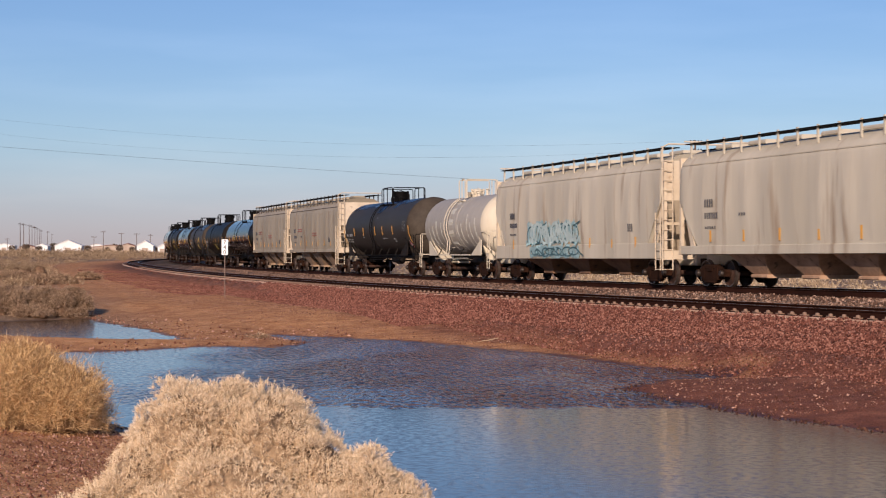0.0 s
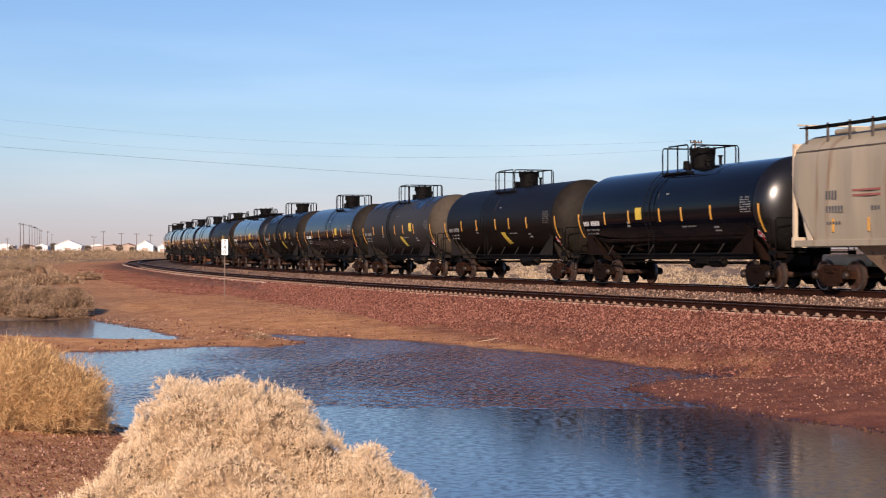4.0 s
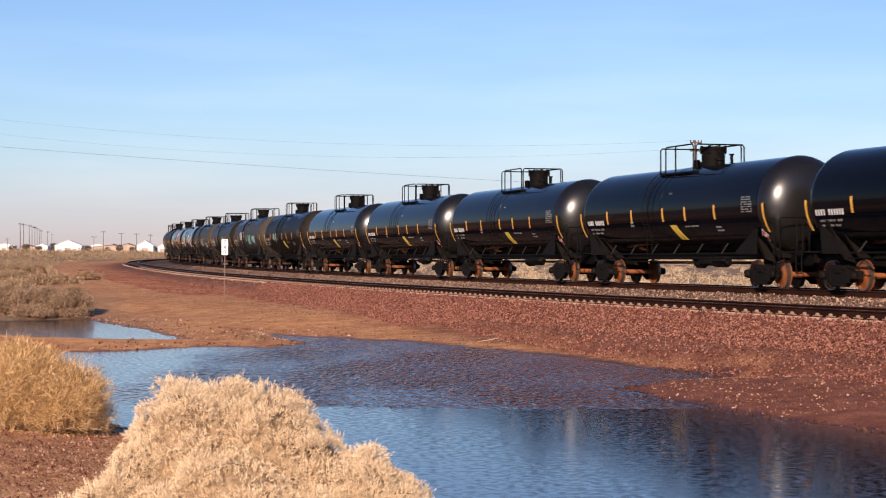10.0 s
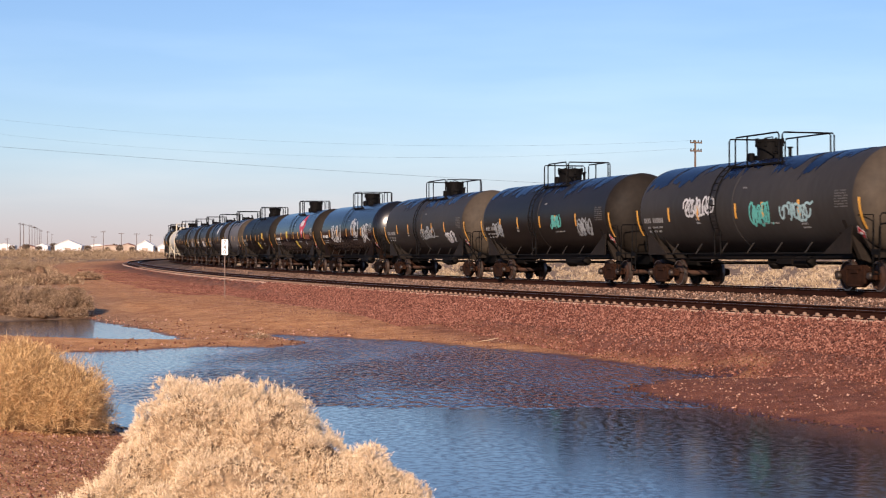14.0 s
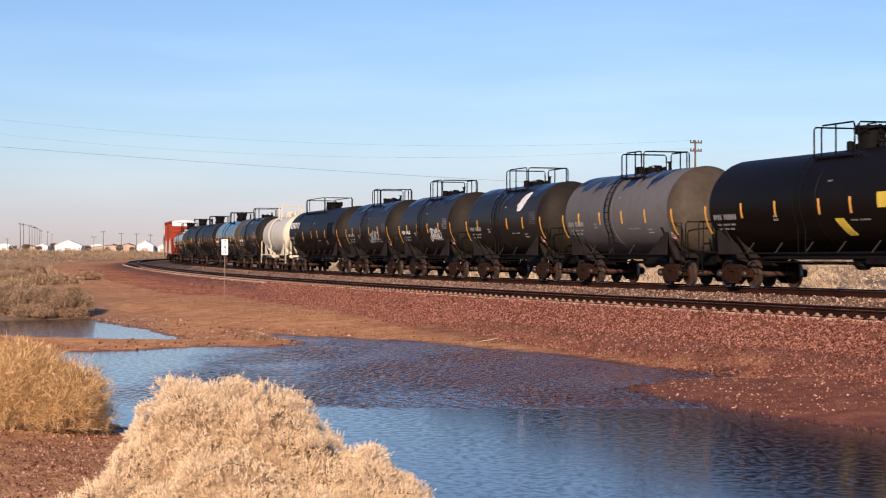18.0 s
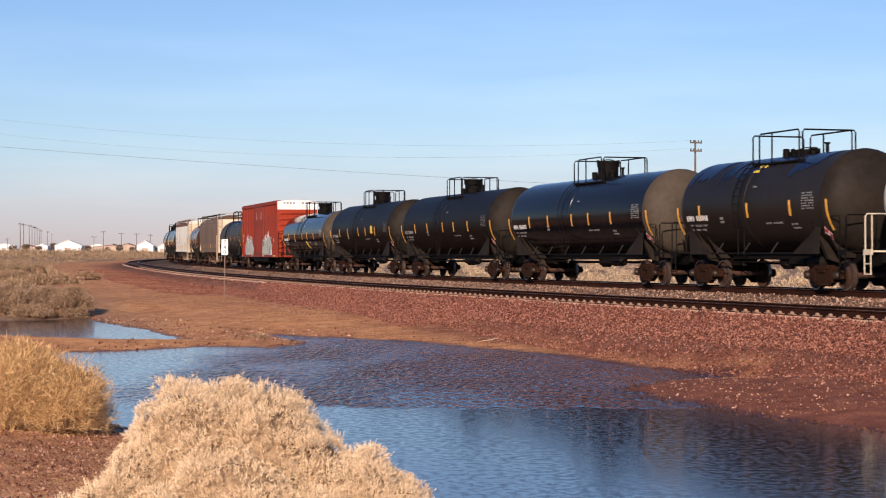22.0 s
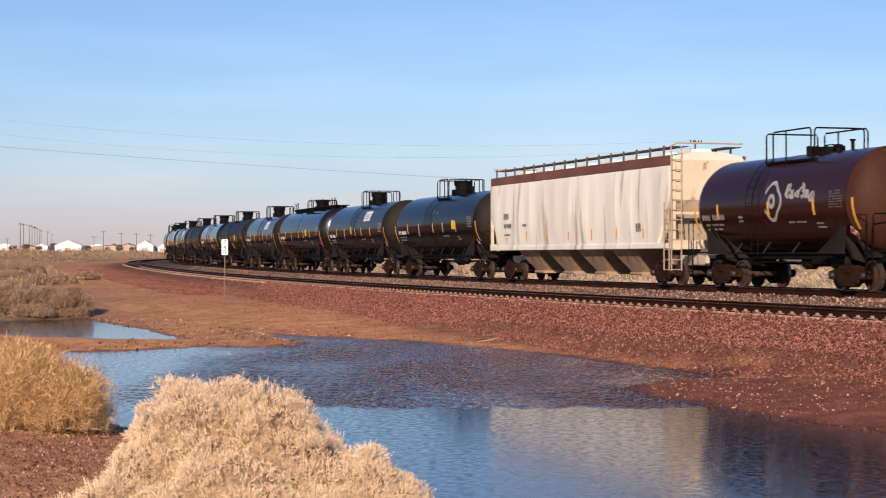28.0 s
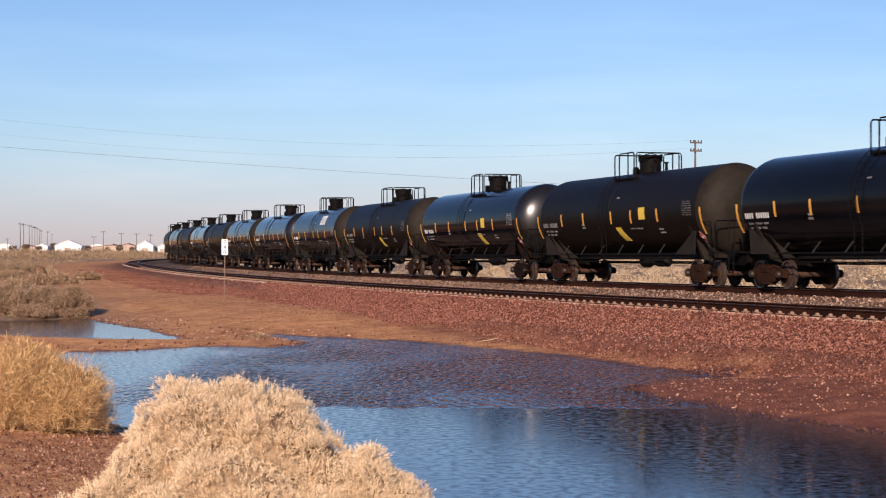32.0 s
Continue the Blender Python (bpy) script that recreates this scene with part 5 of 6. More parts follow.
def std_marks(hl, dim=False, diamond=None, panel=True, square=None):
    """Number bars, data panels and the yellow flash of a tank side."""
    w = "grey_mark" if dim else "white_mark"
    out = [("number_lettering", -hl + 0.95, 0, ((-0.29, 0.115, (4, 6), 0.15),), 0, w, 0), ("data_lettering", -hl + 1.1, 0, ((-0.42, 0.045, (3, 5, 3), 0.1), (-0.52, 0.045, (2, 4, 3), 0.1)), 0, "grey_mark", 0),
           ("data_lettering", hl * 0.22, 0, ((-0.42, 0.035, (4, 6), 0.1),), 0, "grey_mark", 0), ("data_lettering", -hl * 0.36, 0, ((-0.28, 0.05, (3,), 0.1), (-0.36, 0.05, (3,), 0.1)), 0, "grey_mark", 0),
           ("data_lettering", hl * 0.06, 0, ((0.35, 0.035, (3,), 0.09),), 0, "grey_mark", 0), ("data_lettering", hl * 0.52, 0, ((-0.46, 0.04, (4,), 0.1), (-0.54, 0.035, (6,), 0.08)), 0, "grey_mark", 0)]
    if panel:
        out.append(("data_panel", hl - 1.75, 0, tuple((-0.15 + 0.05 * k, 0.026, ((2, 4), (5, 1), (3, 3), (1, 5), (4, 2), (6,), (2, 3))[k], 0.11) for k in range(7)), 0, "dim_mark" if dim else "grey_mark", 0))
    if diamond is not None:
        out.append(("yellow_flash", diamond, 0.5, -0.74, -0.36, "yellow_sign", 0.38))
    if square is not None:
        out.append(("yellow_square", square, 0.55, -0.19, 0.09, "yellow_sign", 0.0))
    return out


def strokes(seed, w, h, n, width):
    """Looping hand-drawn letters in a field w by h: lists of (across, up)."""
    rng = random.Random(seed)
    out = []
    for i in range(n):
        x, z = -w / 2 + w * (i + 0.5) / n, h * rng.uniform(0.35, 0.6)
        rx, rz, turn, tilt = w / n * rng.uniform(0.6, 1.1), h * rng.uniform(0.3, 0.48), rng.uniform(0, 6.28), rng.uniform(-0.1, 0.45)
        arc = rng.uniform(3.0, 6.5) * rng.choice((-1, 1))
        pts = [(x + rx * math.cos(turn + arc * k / 10), z + rz * math.sin(turn + arc * k / 10)) for k in range(11)]
        if rng.random() < 0.6:
            pts.append((pts[-1][0] + rng.uniform(-1, 1.6) * rx, h * rng.choice((0.02, 0.95))))
        out.append([(a + tilt * (b - h / 2) * 0.5, max(0.0, b)) for a, b in pts])
    return out


def spray(parent, key, surf, x, z, w, h, n, mat, seed, width=0.09, name="graffiti"):
    """Strokes of paint laid on a surface y = surf(z)."""
    def make(g):
        for pts in strokes(seed, w, h, n, width):
            for (a, b), (c, d) in zip(pts, pts[1:]):
                L = math.hypot(c - a, d - b) + 1e-6
                nx_, nz_ = -(d - b) / L * width / 2, (c - a) / L * width / 2
                q = [(a + nx_, b + nz_), (c + nx_, d + nz_), (c - nx_, d - nz_), (a - nx_, b - nz_)]
                vs = [(x + u_, surf(z + v_) - 0.006, z + v_) for u_, v_ in q] + [(x + u_, surf(z + v_) - 0.002, z + v_) for u_, v_ in q]
                g.add(vs, [(0, 1, 2, 3), (7, 6, 5, 4), (0, 4, 5, 1), (1, 5, 6, 2), (2, 6, 7, 3), (3, 7, 4, 0)])
    return part(name, ("spray", key, seed, w, h), make, M[mat], parent, stuff=True)


def throwup(car, y0, x, z, w, h, seed):
    """A filled graffiti piece: blocky pale letters in layers with dark and bright strokes."""
    rng = random.Random(seed)

    for i in range(6):
        for layer, (mat_, grow) in enumerate((("white_spray", 1.0), ("moss_spray" if i % 2 else "grey_spray", 0.72), ("white_spray" if i % 3 else "pink_spray", 0.36))):
            def letter(g, layer=layer, grow=grow):
                n_ = 13
                out = []
                for k in range(n_):
                    t = 2 * math.pi * k / n_ + rng.uniform(-0.2, 0.2)
                    rad = grow * (rng.uniform(0.85, 1.25) if k % 2 else rng.uniform(0.5, 0.8))
                    tall = (0.55, 0.95, 0.75, 1.0, 0.85, 0.6)[i]
                    out.append((rad * w / 6 * 0.95 * math.cos(t) + 0.12 * rng.uniform(-1, 1) * layer, h * tall * 0.5 + max(-h * tall * 0.5, rad * h * tall * 0.52 * math.sin(t))))
                g.plate(out, y0 - 0.006 - 0.004 * layer - 0.012 * (i % 2), y0 + 0.02)
            part("graffiti", ("letter", seed, i, layer), letter, M[mat_], car, pose(x - w / 2 + w * (i + 0.5) / 6, 0, z))
    for i, (mat_, n_, wd) in enumerate((("moss_spray", 7, 0.06), ("white_spray", 9, 0.07))):
        spray(car, ("tw", seed, i), (lambda q, i=i: y0 - 0.036 - 0.004 * i), x, z, w * 0.95, h * 0.9, n_, mat_, seed + i, wd)


def drum_y(r, cz):
    return lambda z: -(r + 0.004) if abs(z - cz) < 0.01 else -math.sqrt(max(0.01, (r + 0.004) ** 2 - (z - cz) ** 2))


def tag_white(*spots):
    """Graffiti on a tank: rows of x, z, w, h, strokes, material."""
    def extra(car, hl, r, cz):
        for i, (x, z, w, h, n, mat_) in enumerate(spots):
            spray(car, (hl, x), drum_y(r, cz), x, z, w, h, n, mat_, int(abs(x) * 100) + i, 0.08)
    return extra


def sheet_on_drum(car, name, r, cz, x0, x1, a0, a1, mat_, lift=0.0, lean=0.0, label=""):
    return part(name, (name, r, cz, x0, x1, a0, a1, lift, lean), (lambda g: arc_patch(g, r + lift, cz, x0, x1, a0, a1, 5, lean)), M[mat_], car, None, label)


def clean_streaks(car, hl, r, cz):
    """Runs of cleaner white paint through the film of grime."""
    M["clean_white"] = P["white"]
    sheet_on_drum(car, "clean_band", r, cz, -0.75, 0.1, -1.05, 0.9, "clean_white", 0.012, 0.25, "cleaner white band beside the ladder")
    rng = random.Random(8)
    for x in (-4.1, -3.5, -2.9, -2.0, -1.4, 0.9, 1.5, 2.4, 3.0, 3.7):
        sheet_on_drum(car, "clean_streak", r, cz, x, x + rng.uniform(0.08, 0.22), rng.uniform(-1.0, -0.6), rng.uniform(-0.1, 0.35), "clean_white", 0.002, 0.2)


def white_placard(x):
    def extra(car, hl, r, cz):
        pl = sheet_on_drum(car, "placard_sheet", r, cz, x - 0.8, x + 0.8, 0.28, 0.7, "white_mark", 0.0, 0.1, "white paper placard with grey print")
        part("print", ("pbars", r, cz, x), (lambda g: [arc_patch(g, r + 0.008, cz, x - 0.55, x + 0.55, 0.37 + 0.08 * k, 0.41 + 0.08 * k, 2, 0.02) for k in range(3)]), M["grey_spray"], pl)
    return extra


def red_diamond(car, hl, r, cz):
    x = 3.4

    def dia(g):
        n_, vs, fs = 20, [], []
        for i in range(n_ + 1):
            f_ = 2 * i / n_ - 1
            a, wide = 0.34 + 0.56 * f_, 1.12 * (1 - abs(f_)) + 0.004
            for e in (-1, 1):
                vs.append((x + 0.12 * f_ + e * wide, -(r + 0.004) * math.cos(a), cz + (r + 0.004) * math.sin(a)))
            if i:
                fs.append((2 * i - 2, 2 * i - 1, 2 * i + 1, 2 * i))
        g.add(vs, fs)
    d_ = part("emblem_panel", ("dia", r, cz), dia, M["red_sign"], car, None, "big red diamond panel")

    def bars_(g):
        for k, (w, q) in enumerate(((0.1, -0.55), (0.1, -0.33), (0.1, -0.12), (0.28, 0.1), (0.12, 0.42))):
            arc_patch(g, r + 0.012, cz, x + q - w / 2, x + q + w / 2, 0.28, 0.54, 3, -0.14)
        for k in range(3):
            arc_patch(g, r + 0.012, cz, x - 0.2 + 0.05 * k, x + 0.2 - 0.05 * k, -0.04 + 0.06 * k, 0.0 + 0.06 * k, 2, 0.0)
    part("emblem_lettering", ("diab", r, cz), bars_, M["white_mark"], d_)
    sheet_on_drum(car, "rust_stain", r, cz, 4.6, 6.1, -0.3, -0.1, "rust_mark", 0, 0.1)


def letter_bars(car, hl, r, cz):
    for k in range(6):
        def bars_(g, k=k):
            arc_patch(g, r, cz, 0, 0.14, 0.2, 0.48, 3)
            arc_patch(g, r, cz, 0.14, 0.48, 0.42, 0.48, 2)
            arc_patch(g, r, cz, 0.36, 0.48, 0.24, 0.42, 2)
            arc_patch(g, r, cz, 0.14, 0.48, 0.2 if k % 2 else 0.31, 0.26 if k % 2 else 0.37, 2)
        part("letter_bar", ("bigbar", r, cz, k % 2), bars_, M["white_mark"], car, pose(-hl + 0.7 + 0.62 * k, 0, 0), "bold white letter-sized bar")
    sheet_on_drum(car, "bare_patch", r, cz, hl - 3.6, hl - 1.6, -0.3, 0.35, "steel_dark", -0.001, 0.0)


def torn_patch(car, hl, r, cz):
    def rag(g):
        rg, rows = random.Random(5), 11
        vs, fs = [], []
        for k in range(rows):
            f_ = k / (rows - 1)
            a, wide = 0.22 + 0.62 * f_, 0.62 * math.sin(0.35 + 2.5 * f_) ** 0.8
            mid = 2.3 + 0.55 * f_
            for e in (-1, 1):
                vs.append((mid + e * wide * 0.75 + rg.uniform(-0.1, 0.1), -(r + 0.005) * math.cos(a), cz + (r + 0.005) * math.sin(a)))
            if k:
                fs.append((2 * k - 2, 2 * k - 1, 2 * k + 1, 2 * k))
        g.add(vs, fs)
    part("torn_patch", ("rag", r, cz), rag, M["white_mark"], car, None, "torn white painted patch")


def white_emblem(car, hl, r, cz):
    def ring(g):
        n_ = 40
        for ra, rb in ((0.5, 0.62), (0.1, 0.24)):
            vs, fs = [], []
            for k in range(n_):
                t = 2 * math.pi * k / n_
                for rad in (ra, rb):
                    q = rad * (1 + 0.1 * math.cos(4 * t)) if ra > 0.3 else rad
                    a = 0.04 + q * math.sin(t) / r
                    vs.append((0.3 + q * math.cos(t), -(r + 0.006) * math.cos(a), cz + (r + 0.006) * math.sin(a)))
            for k in range(n_):
                q = (k + 1) % n_
                fs.append((2 * k, 2 * k + 1, 2 * q + 1, 2 * q))
            g.add(vs, fs)
    part("emblem", ("ring", r, cz), ring, M["pale_mark"], car, None, "white quatrefoil emblem")
    for i in range(6):
        spray(car, ("emb", i), drum_y(r, cz), 1.3 + 0.3 * i, cz + 0.12 - 0.12 * (i == 5), 0.2, 0.28 + 0.2 * (i in (0, 3)), 2, "pale_mark", 300 + i, 0.07, "script_stroke")


def hopper_half(z, z0, z1, w, rounded):
    """Half the width of a hopper body at a height."""
    f_ = min(1, max(0, (z - z0 - 0.1) / (z1 - z0 - 0.45)))
    y = w * (0.90 + 0.10 * math.sin(math.pi * (0.12 + 0.8 * f_)) ** 0.8)
    return y * max(0.05, 1 - max(0, (z - z1 + 0.75) / 0.75) ** 2.6 * 0.62) if rounded else y


def hopper_car(u, length, look_, label, z0=1.42, z1=4.85, bays=3, rust_roof=False, sill=0.12, bay_mat=None, extra=None, end_mat=None, brk=None, lad=None):
    car = tagged(new("covered_hopper"), label, "hopper car", "cars of the freight train")
    hl = length / 2 - 0.75
    tx = length / 2 - 2.3
    w = 1.58

    def body(g):
        # bowed sides between a narrow foot and a rounded or, under a rusty edge, square roof; sloped end sheets
        zs = np.concatenate([np.linspace(z0 + 0.1, z1 - 0.75, 9), [z1 - 0.5, z1 - 0.33, z1 - 0.18, z1 - 0.07]]) if not rust_roof else np.linspace(z0 + 0.1, z1 - 0.35, 9)
        ring = [(hopper_half(z, z0, z1, w, not rust_roof), z) for z in zs]
        ring += [(0.0, z1)] if not rust_roof else [(w * 0.86, z1 - 0.16), (w * 0.45, z1 - 0.02), (0.0, z1)]
        full = [(-y, z) for y, z in ring] + [(y, z) for y, z in ring[::-1][1:]]
        n = len(full)
        vs, fs = [], []
        xs = np.concatenate([[-hl], np.linspace(-hl + 0.06, hl - 0.06, 90), [hl]])
        for x in xs:
            for y, z in full:
                lowcut = max(0.0, (z1 - 1.75 - z)) * 0.8
                lim = hl - lowcut
                # thin side sheets pillow between their posts
                inset = 0.05 if abs(x) == hl else 0.045 * abs(math.sin(math.pi * x / 1.55)) ** 1.5 * math.sin(math.pi * min(1, max(0, (z - z0) / (z1 - z0 - 0.3))))
                vs.append((max(-lim, min(lim, x)), y * (1 - inset / w), z))
        for i in range(len(xs) - 1):
            for j in range(n - 1):
                fs.append((i * n + j, i * n + j + 1, (i + 1) * n + j + 1, (i + 1) * n + j))
            fs.append((i * n + n - 1, i * n, (i + 1) * n, (i + 1) * n + n - 1))
        fs += [tuple(range(n))[::-1], tuple(range(len(vs) - n, len(vs)))]
        g.add(vs, fs)
    part("body", ("hbody", length, z0, z1, rust_roof), body, look_, car, smooth=True)

    def side_sill(g):
        for s_ in (-1, 1):
            y0, y1 = sorted((s_ * (w * 0.93), s_ * (w * 0.93 + 0.07)))
            g.box(-hl + 0.1, hl - 0.1, y0, y1, z0 - 0.08, z0 + sill, 0.015)
    part("side_sill", ("hsill", length, z0, sill), side_sill, look_, car)

    def cap(g):
        for s_ in (-1, 1):
            y0, y1 = sorted((s_ * w * 0.9, s_ * (w * 0.9 + 0.09)))
            g.box(-hl + 0.05, hl - 0.05, y0, y1, z1 - 0.5, z1 - 0.14, 0.015)
    if not rust_roof:
        def seam(g):
            y0 = -hopper_half(z1 - 0.55, z0, z1, w, True)
            g.box(-hl + 0.15, hl - 0.15, y0 - 0.018, y0 + 0.03, z1 - 0.6, z1 - 0.56)
        part("roof_seam", ("hseam", length, z0, z1), seam, brk or look_, car)
    if rust_roof:
        part("eave_rail", ("hcap", length, z1), cap, M["roofwalk_rust"], car)

    def roofwalk(g):
        for s_ in (-1, 1):
            y0, y1 = sorted((s_ * 0.75, s_ * 1.35))
            g.box(-hl + 0.1, hl - 0.1, y0, y1, z1 + 0.17, z1 + 0.2)
    part("running_board", ("hwalk", length, z1), roofwalk, M["roofwalk_rust" if rust_roof else "steel_dark"], car)

    for x in np.arange(-hl + 0.4, hl, 1.25):
        for s_ in (-1, 1):
            part("board_bracket", ("hbrk", z1, rust_roof), (lambda g: g.box(-0.035, 0.035, -0.03, 0.03, z1 - (0.2 if rust_roof else 0.32), z1 + 0.26)), brk or look_, car, pose(x, s_ * (1.34 if rust_roof else 1.26), 0))

    for x in np.linspace(-hl + 1.2, hl - 1.2, 8):
        part("roof_hatch", ("hhatch", z1), (lambda g: g.box(-0.6, 0.6, -0.4, 0.4, z1 - 0.03, z1 + 0.14, 0.05)), look_, car, pose(x, 0, 0))
    for e in (-1, 1):
        fl = pose(0, 0, 0, 0, 0, 0 if e > 0 else 180)
        truck(car, e * tx, M["truck"], False)
        part("coupler", "coupler", coupler_geo, M["truck"], car, pose(e * (length / 2 - 0.55), 0, 0, 0, 0, 0 if e > 0 else 180))

        def end_frame(g):
            xe = length / 2 - 0.62
            g.box(tx - 1.0, xe + 0.2, -0.3, 0.3, 0.72, 1.1, 0.04)
            g.box(xe - 0.1, xe, -1.5, 1.5, z0 - 0.1, z0 + 0.22, 0.02)
            for y in (-1.42, 1.42):
                g.box(xe - 0.14, xe - 0.02, y - 0.06, y + 0.06, z0, z1 - 0.3)
                g.plate([(xe - 1.2, z0 + 0.05), (xe - 0.9, z0 + 0.05), (xe - 0.08, z1 - 1.4), (xe - 0.2, z1 - 1.2)], y - 0.03, y + 0.03)
            g.box(xe - 0.12, xe - 0.04, -1.4, 1.4, z0 + 1.15, z0 + 1.25)
        part("end_frame", ("hend", length, z0, z1), end_frame, end_mat or M["cream_end"], car, fl)

        def end_sheet(g):
            zk = z1 - 1.75
            lo = hl - (zk - z0 - 0.2) * 0.8
            g.plate([(hl + 0.004, z1 - 0.3), (hl + 0.024, z1 - 0.3), (hl + 0.024, zk), (lo + 0.03, z0 + 0.2), (lo + 0.004, z0 + 0.2), (hl + 0.004, zk)], -w * 0.88, w * 0.88)
        part("end_sheet", ("hsheet", length, z0, z1), end_sheet, end_mat or M["cream_end"], car, fl)

        def ladder(g):
            for y in (-1.56, -1.16):
                g.tube([(length / 2 - 0.6, y, 0.55), (length / 2 - 0.6, y, z1 + 0.18)], 0.026)
            for z in np.arange(0.58, z1, 0.36):
                g.tube([(length / 2 - 0.6, -1.56, z), (length / 2 - 0.6, -1.16, z)], 0.018)
            for x in (length / 2 - 0.66, length / 2 - 1.1):
                g.tube([(x, -1.62, 0.55), (x, -1.62, z0 + 1.6)], 0.024)
            for z in np.arange(0.58, z0 + 1.6, 0.36):
                g.tube([(length / 2 - 0.66, -1.62, z), (length / 2 - 1.1, -1.62, z)], 0.018)
            g.tube([(length / 2 - 0.6, -1.56, z1 + 0.18), (length / 2 - 0.66, -1.3, z1 + 0.3), (length / 2 - 0.66, 1.3, z1 + 0.3)], 0.03)
        part("end_ladder", ("hladder", length, z0, z1), ladder, lad or M["cream_end"], car, fl)
    span = 2 * (tx - 1.35)
    for i in range(bays):
        xc = -span / 2 + span * (i + 0.5) / bays

        def bay(g):
            h_ = span / bays / 2 * 0.84
            top_, bot = [(-h_, -w * 0.9), (h_, -w * 0.9), (h_, w * 0.9), (-h_, w * 0.9)], [(-0.45, -0.75), (0.45, -0.75), (0.45, 0.75), (-0.45, 0.75)]
            vs = [(x, y, z0 + 0.05) for x, y in top_] + [(x, y, 0.42) for x, y in bot]
            g.add(vs, [(0, 1, 5, 4), (1, 2, 6, 5), (2, 3, 7, 6), (3, 0, 4, 7), (4, 5, 6, 7), (3, 2, 1, 0)])
            g.box(-0.55, 0.55, -0.85, 0.85, 0.33, 0.45, 0.03)
        part("hopper_bay", ("bay", length, bays, z0), bay, bay_mat or M["bay_grime"], car, pose(xc, 0, 0), "grimy discharge bay")
    if extra:
        extra(car, hl, w, z0, z1)
    TRAIN.append((car, u, length, tx))
    return car


def box_car(u, length, label):
    car = tagged(new("boxcar"), label, "boxcar", "cars of the freight train")
    hl, tx, w, z0, z1 = 9.3, 7.3, 1.55, 0.98, 5.26
    red, dred = M["box_red"], M["box_door"]

    def body(g):
        ring = [(-w, z0), (w, z0), (w, z1 - 0.06), (w - 0.06, z1), (0.6, z1 + 0.13), (-0.6, z1 + 0.13), (-w + 0.06, z1), (-w, z1 - 0.06)]
        g.prism(None, ring, -hl, hl)
    part("body", "bxbody", body, red, car)
    for s_ in (-1,):
        for x in np.concatenate([np.linspace(-hl + 0.05, -2.5, 8), np.linspace(2.5, hl - 0.05, 8)]):
            part("side_post", "bxpost", (lambda g: g.box(-0.06, 0.06, -w - 0.045, -w + 0.01, z0 + 0.05, z1 - 0.1)), red, car, pose(x, 0, 0))
        for x in (-1.2, 1.2):
            door = part("door", "bxdoor", (lambda g: g.box(-1.14, 1.14, -w - 0.05, -w + 0.01, z0 + 0.25, z1 - 0.2)), dred, car, pose(x, 0, 0))
            for q in (-0.95, -0.3, 0.3, 0.95):
                part("door_rod", "bxrod", (lambda g: g.tube([(0, -w - 0.1, z0 + 0.3), (0, -w - 0.1, z1 - 0.3)], 0.03)), dred, door, pose(q, 0, 0))
            for z in (1.9, 2.9, 3.9):
                part("door_rib", "bxrib", (lambda g: g.box(-1.1, 1.1, -w - 0.08, -w - 0.03, -0.06, 0.06)), dred, door, pose(0, 0, z))
        for zz, nm in ((z1 - 0.1, "top_rail"), (z0 + 0.08, "bottom_rail")):
            part(nm, nm, (lambda g: g.box(-hl, hl, -w - 0.1, -w + 0.01, -0.09, 0.09)), red if nm == "top_rail" else dred, car, pose(0, 0, zz))
    for e in (-1, 1):
        fl = pose(0, 0, 0, 0, 0, 0 if e > 0 else 180)
        truck(car, e * tx, M["truck"], False)
        part("coupler", "coupler", coupler_geo, M["truck"], car, pose(e * (length / 2 - 0.55), 0, 0, 0, 0, 0 if e > 0 else 180))
        for z in np.arange(z0 + 0.35, z1 - 0.75, 0.43):
            part("end_rib", "bxerib", (lambda g: g.add([(hl, -w + 0.12, -0.13), (hl, w - 0.12, -0.13), (hl, w - 0.12, 0.13), (hl, -w + 0.12, 0.13), (hl + 0.09, -w + 0.3, 0), (hl + 0.09, w - 0.3, 0)],
                                                     [(0, 1, 5, 4), (3, 4, 5, 2), (0, 4, 3), (1, 2, 5)])), red, car, fl @ pose(0, 0, z))
        part("white_band", "bxband", (lambda g: g.add([(hl + 0.004, -w, z1 - 0.62), (hl + 0.004, w, z1 - 0.62), (hl + 0.004, w, z1), (hl + 0.004, 0.6, z1 + 0.12), (hl + 0.004, -0.6, z1 + 0.12), (hl + 0.004, -w, z1),
                                                     (hl - 0.0, -w, z1 - 0.62), (hl, w, z1 - 0.62)], [(0, 1, 2, 3, 4, 5), (0, 6, 7, 1)])), M["white_mark"], car, fl, "white band on the end")

        for q in (-1.0, -0.75, -0.5, -0.25, 0.45, 0.7, 0.95):
            part("letter_bar", "bxend", (lambda g: g.box(hl + 0.006, hl + 0.01, -0.07, 0.07, -0.05, 0.05)), M["dark_mark"], car, fl @ pose(0, q, z1 - 0.12))

        def lad(g):
            for y in (-1.5, -1.1):
                g.tube([(hl + 0.14, y, 0.6), (hl + 0.14, y, 3.0)], 0.02)
            for z in np.arange(0.62, 3.0, 0.36):
                g.tube([(hl + 0.14, -1.5, z), (hl + 0.14, -1.1, z)], 0.016)
        part("end_ladder", "bxlad", lad, M["steel_dark"], car, fl)
        part("draft_sill", "bxsill", (lambda g: g.box(tx - 1.0, length / 2 - 0.4, -0.3, 0.3, 0.7, 1.0)), M["truck_black"], car, fl)

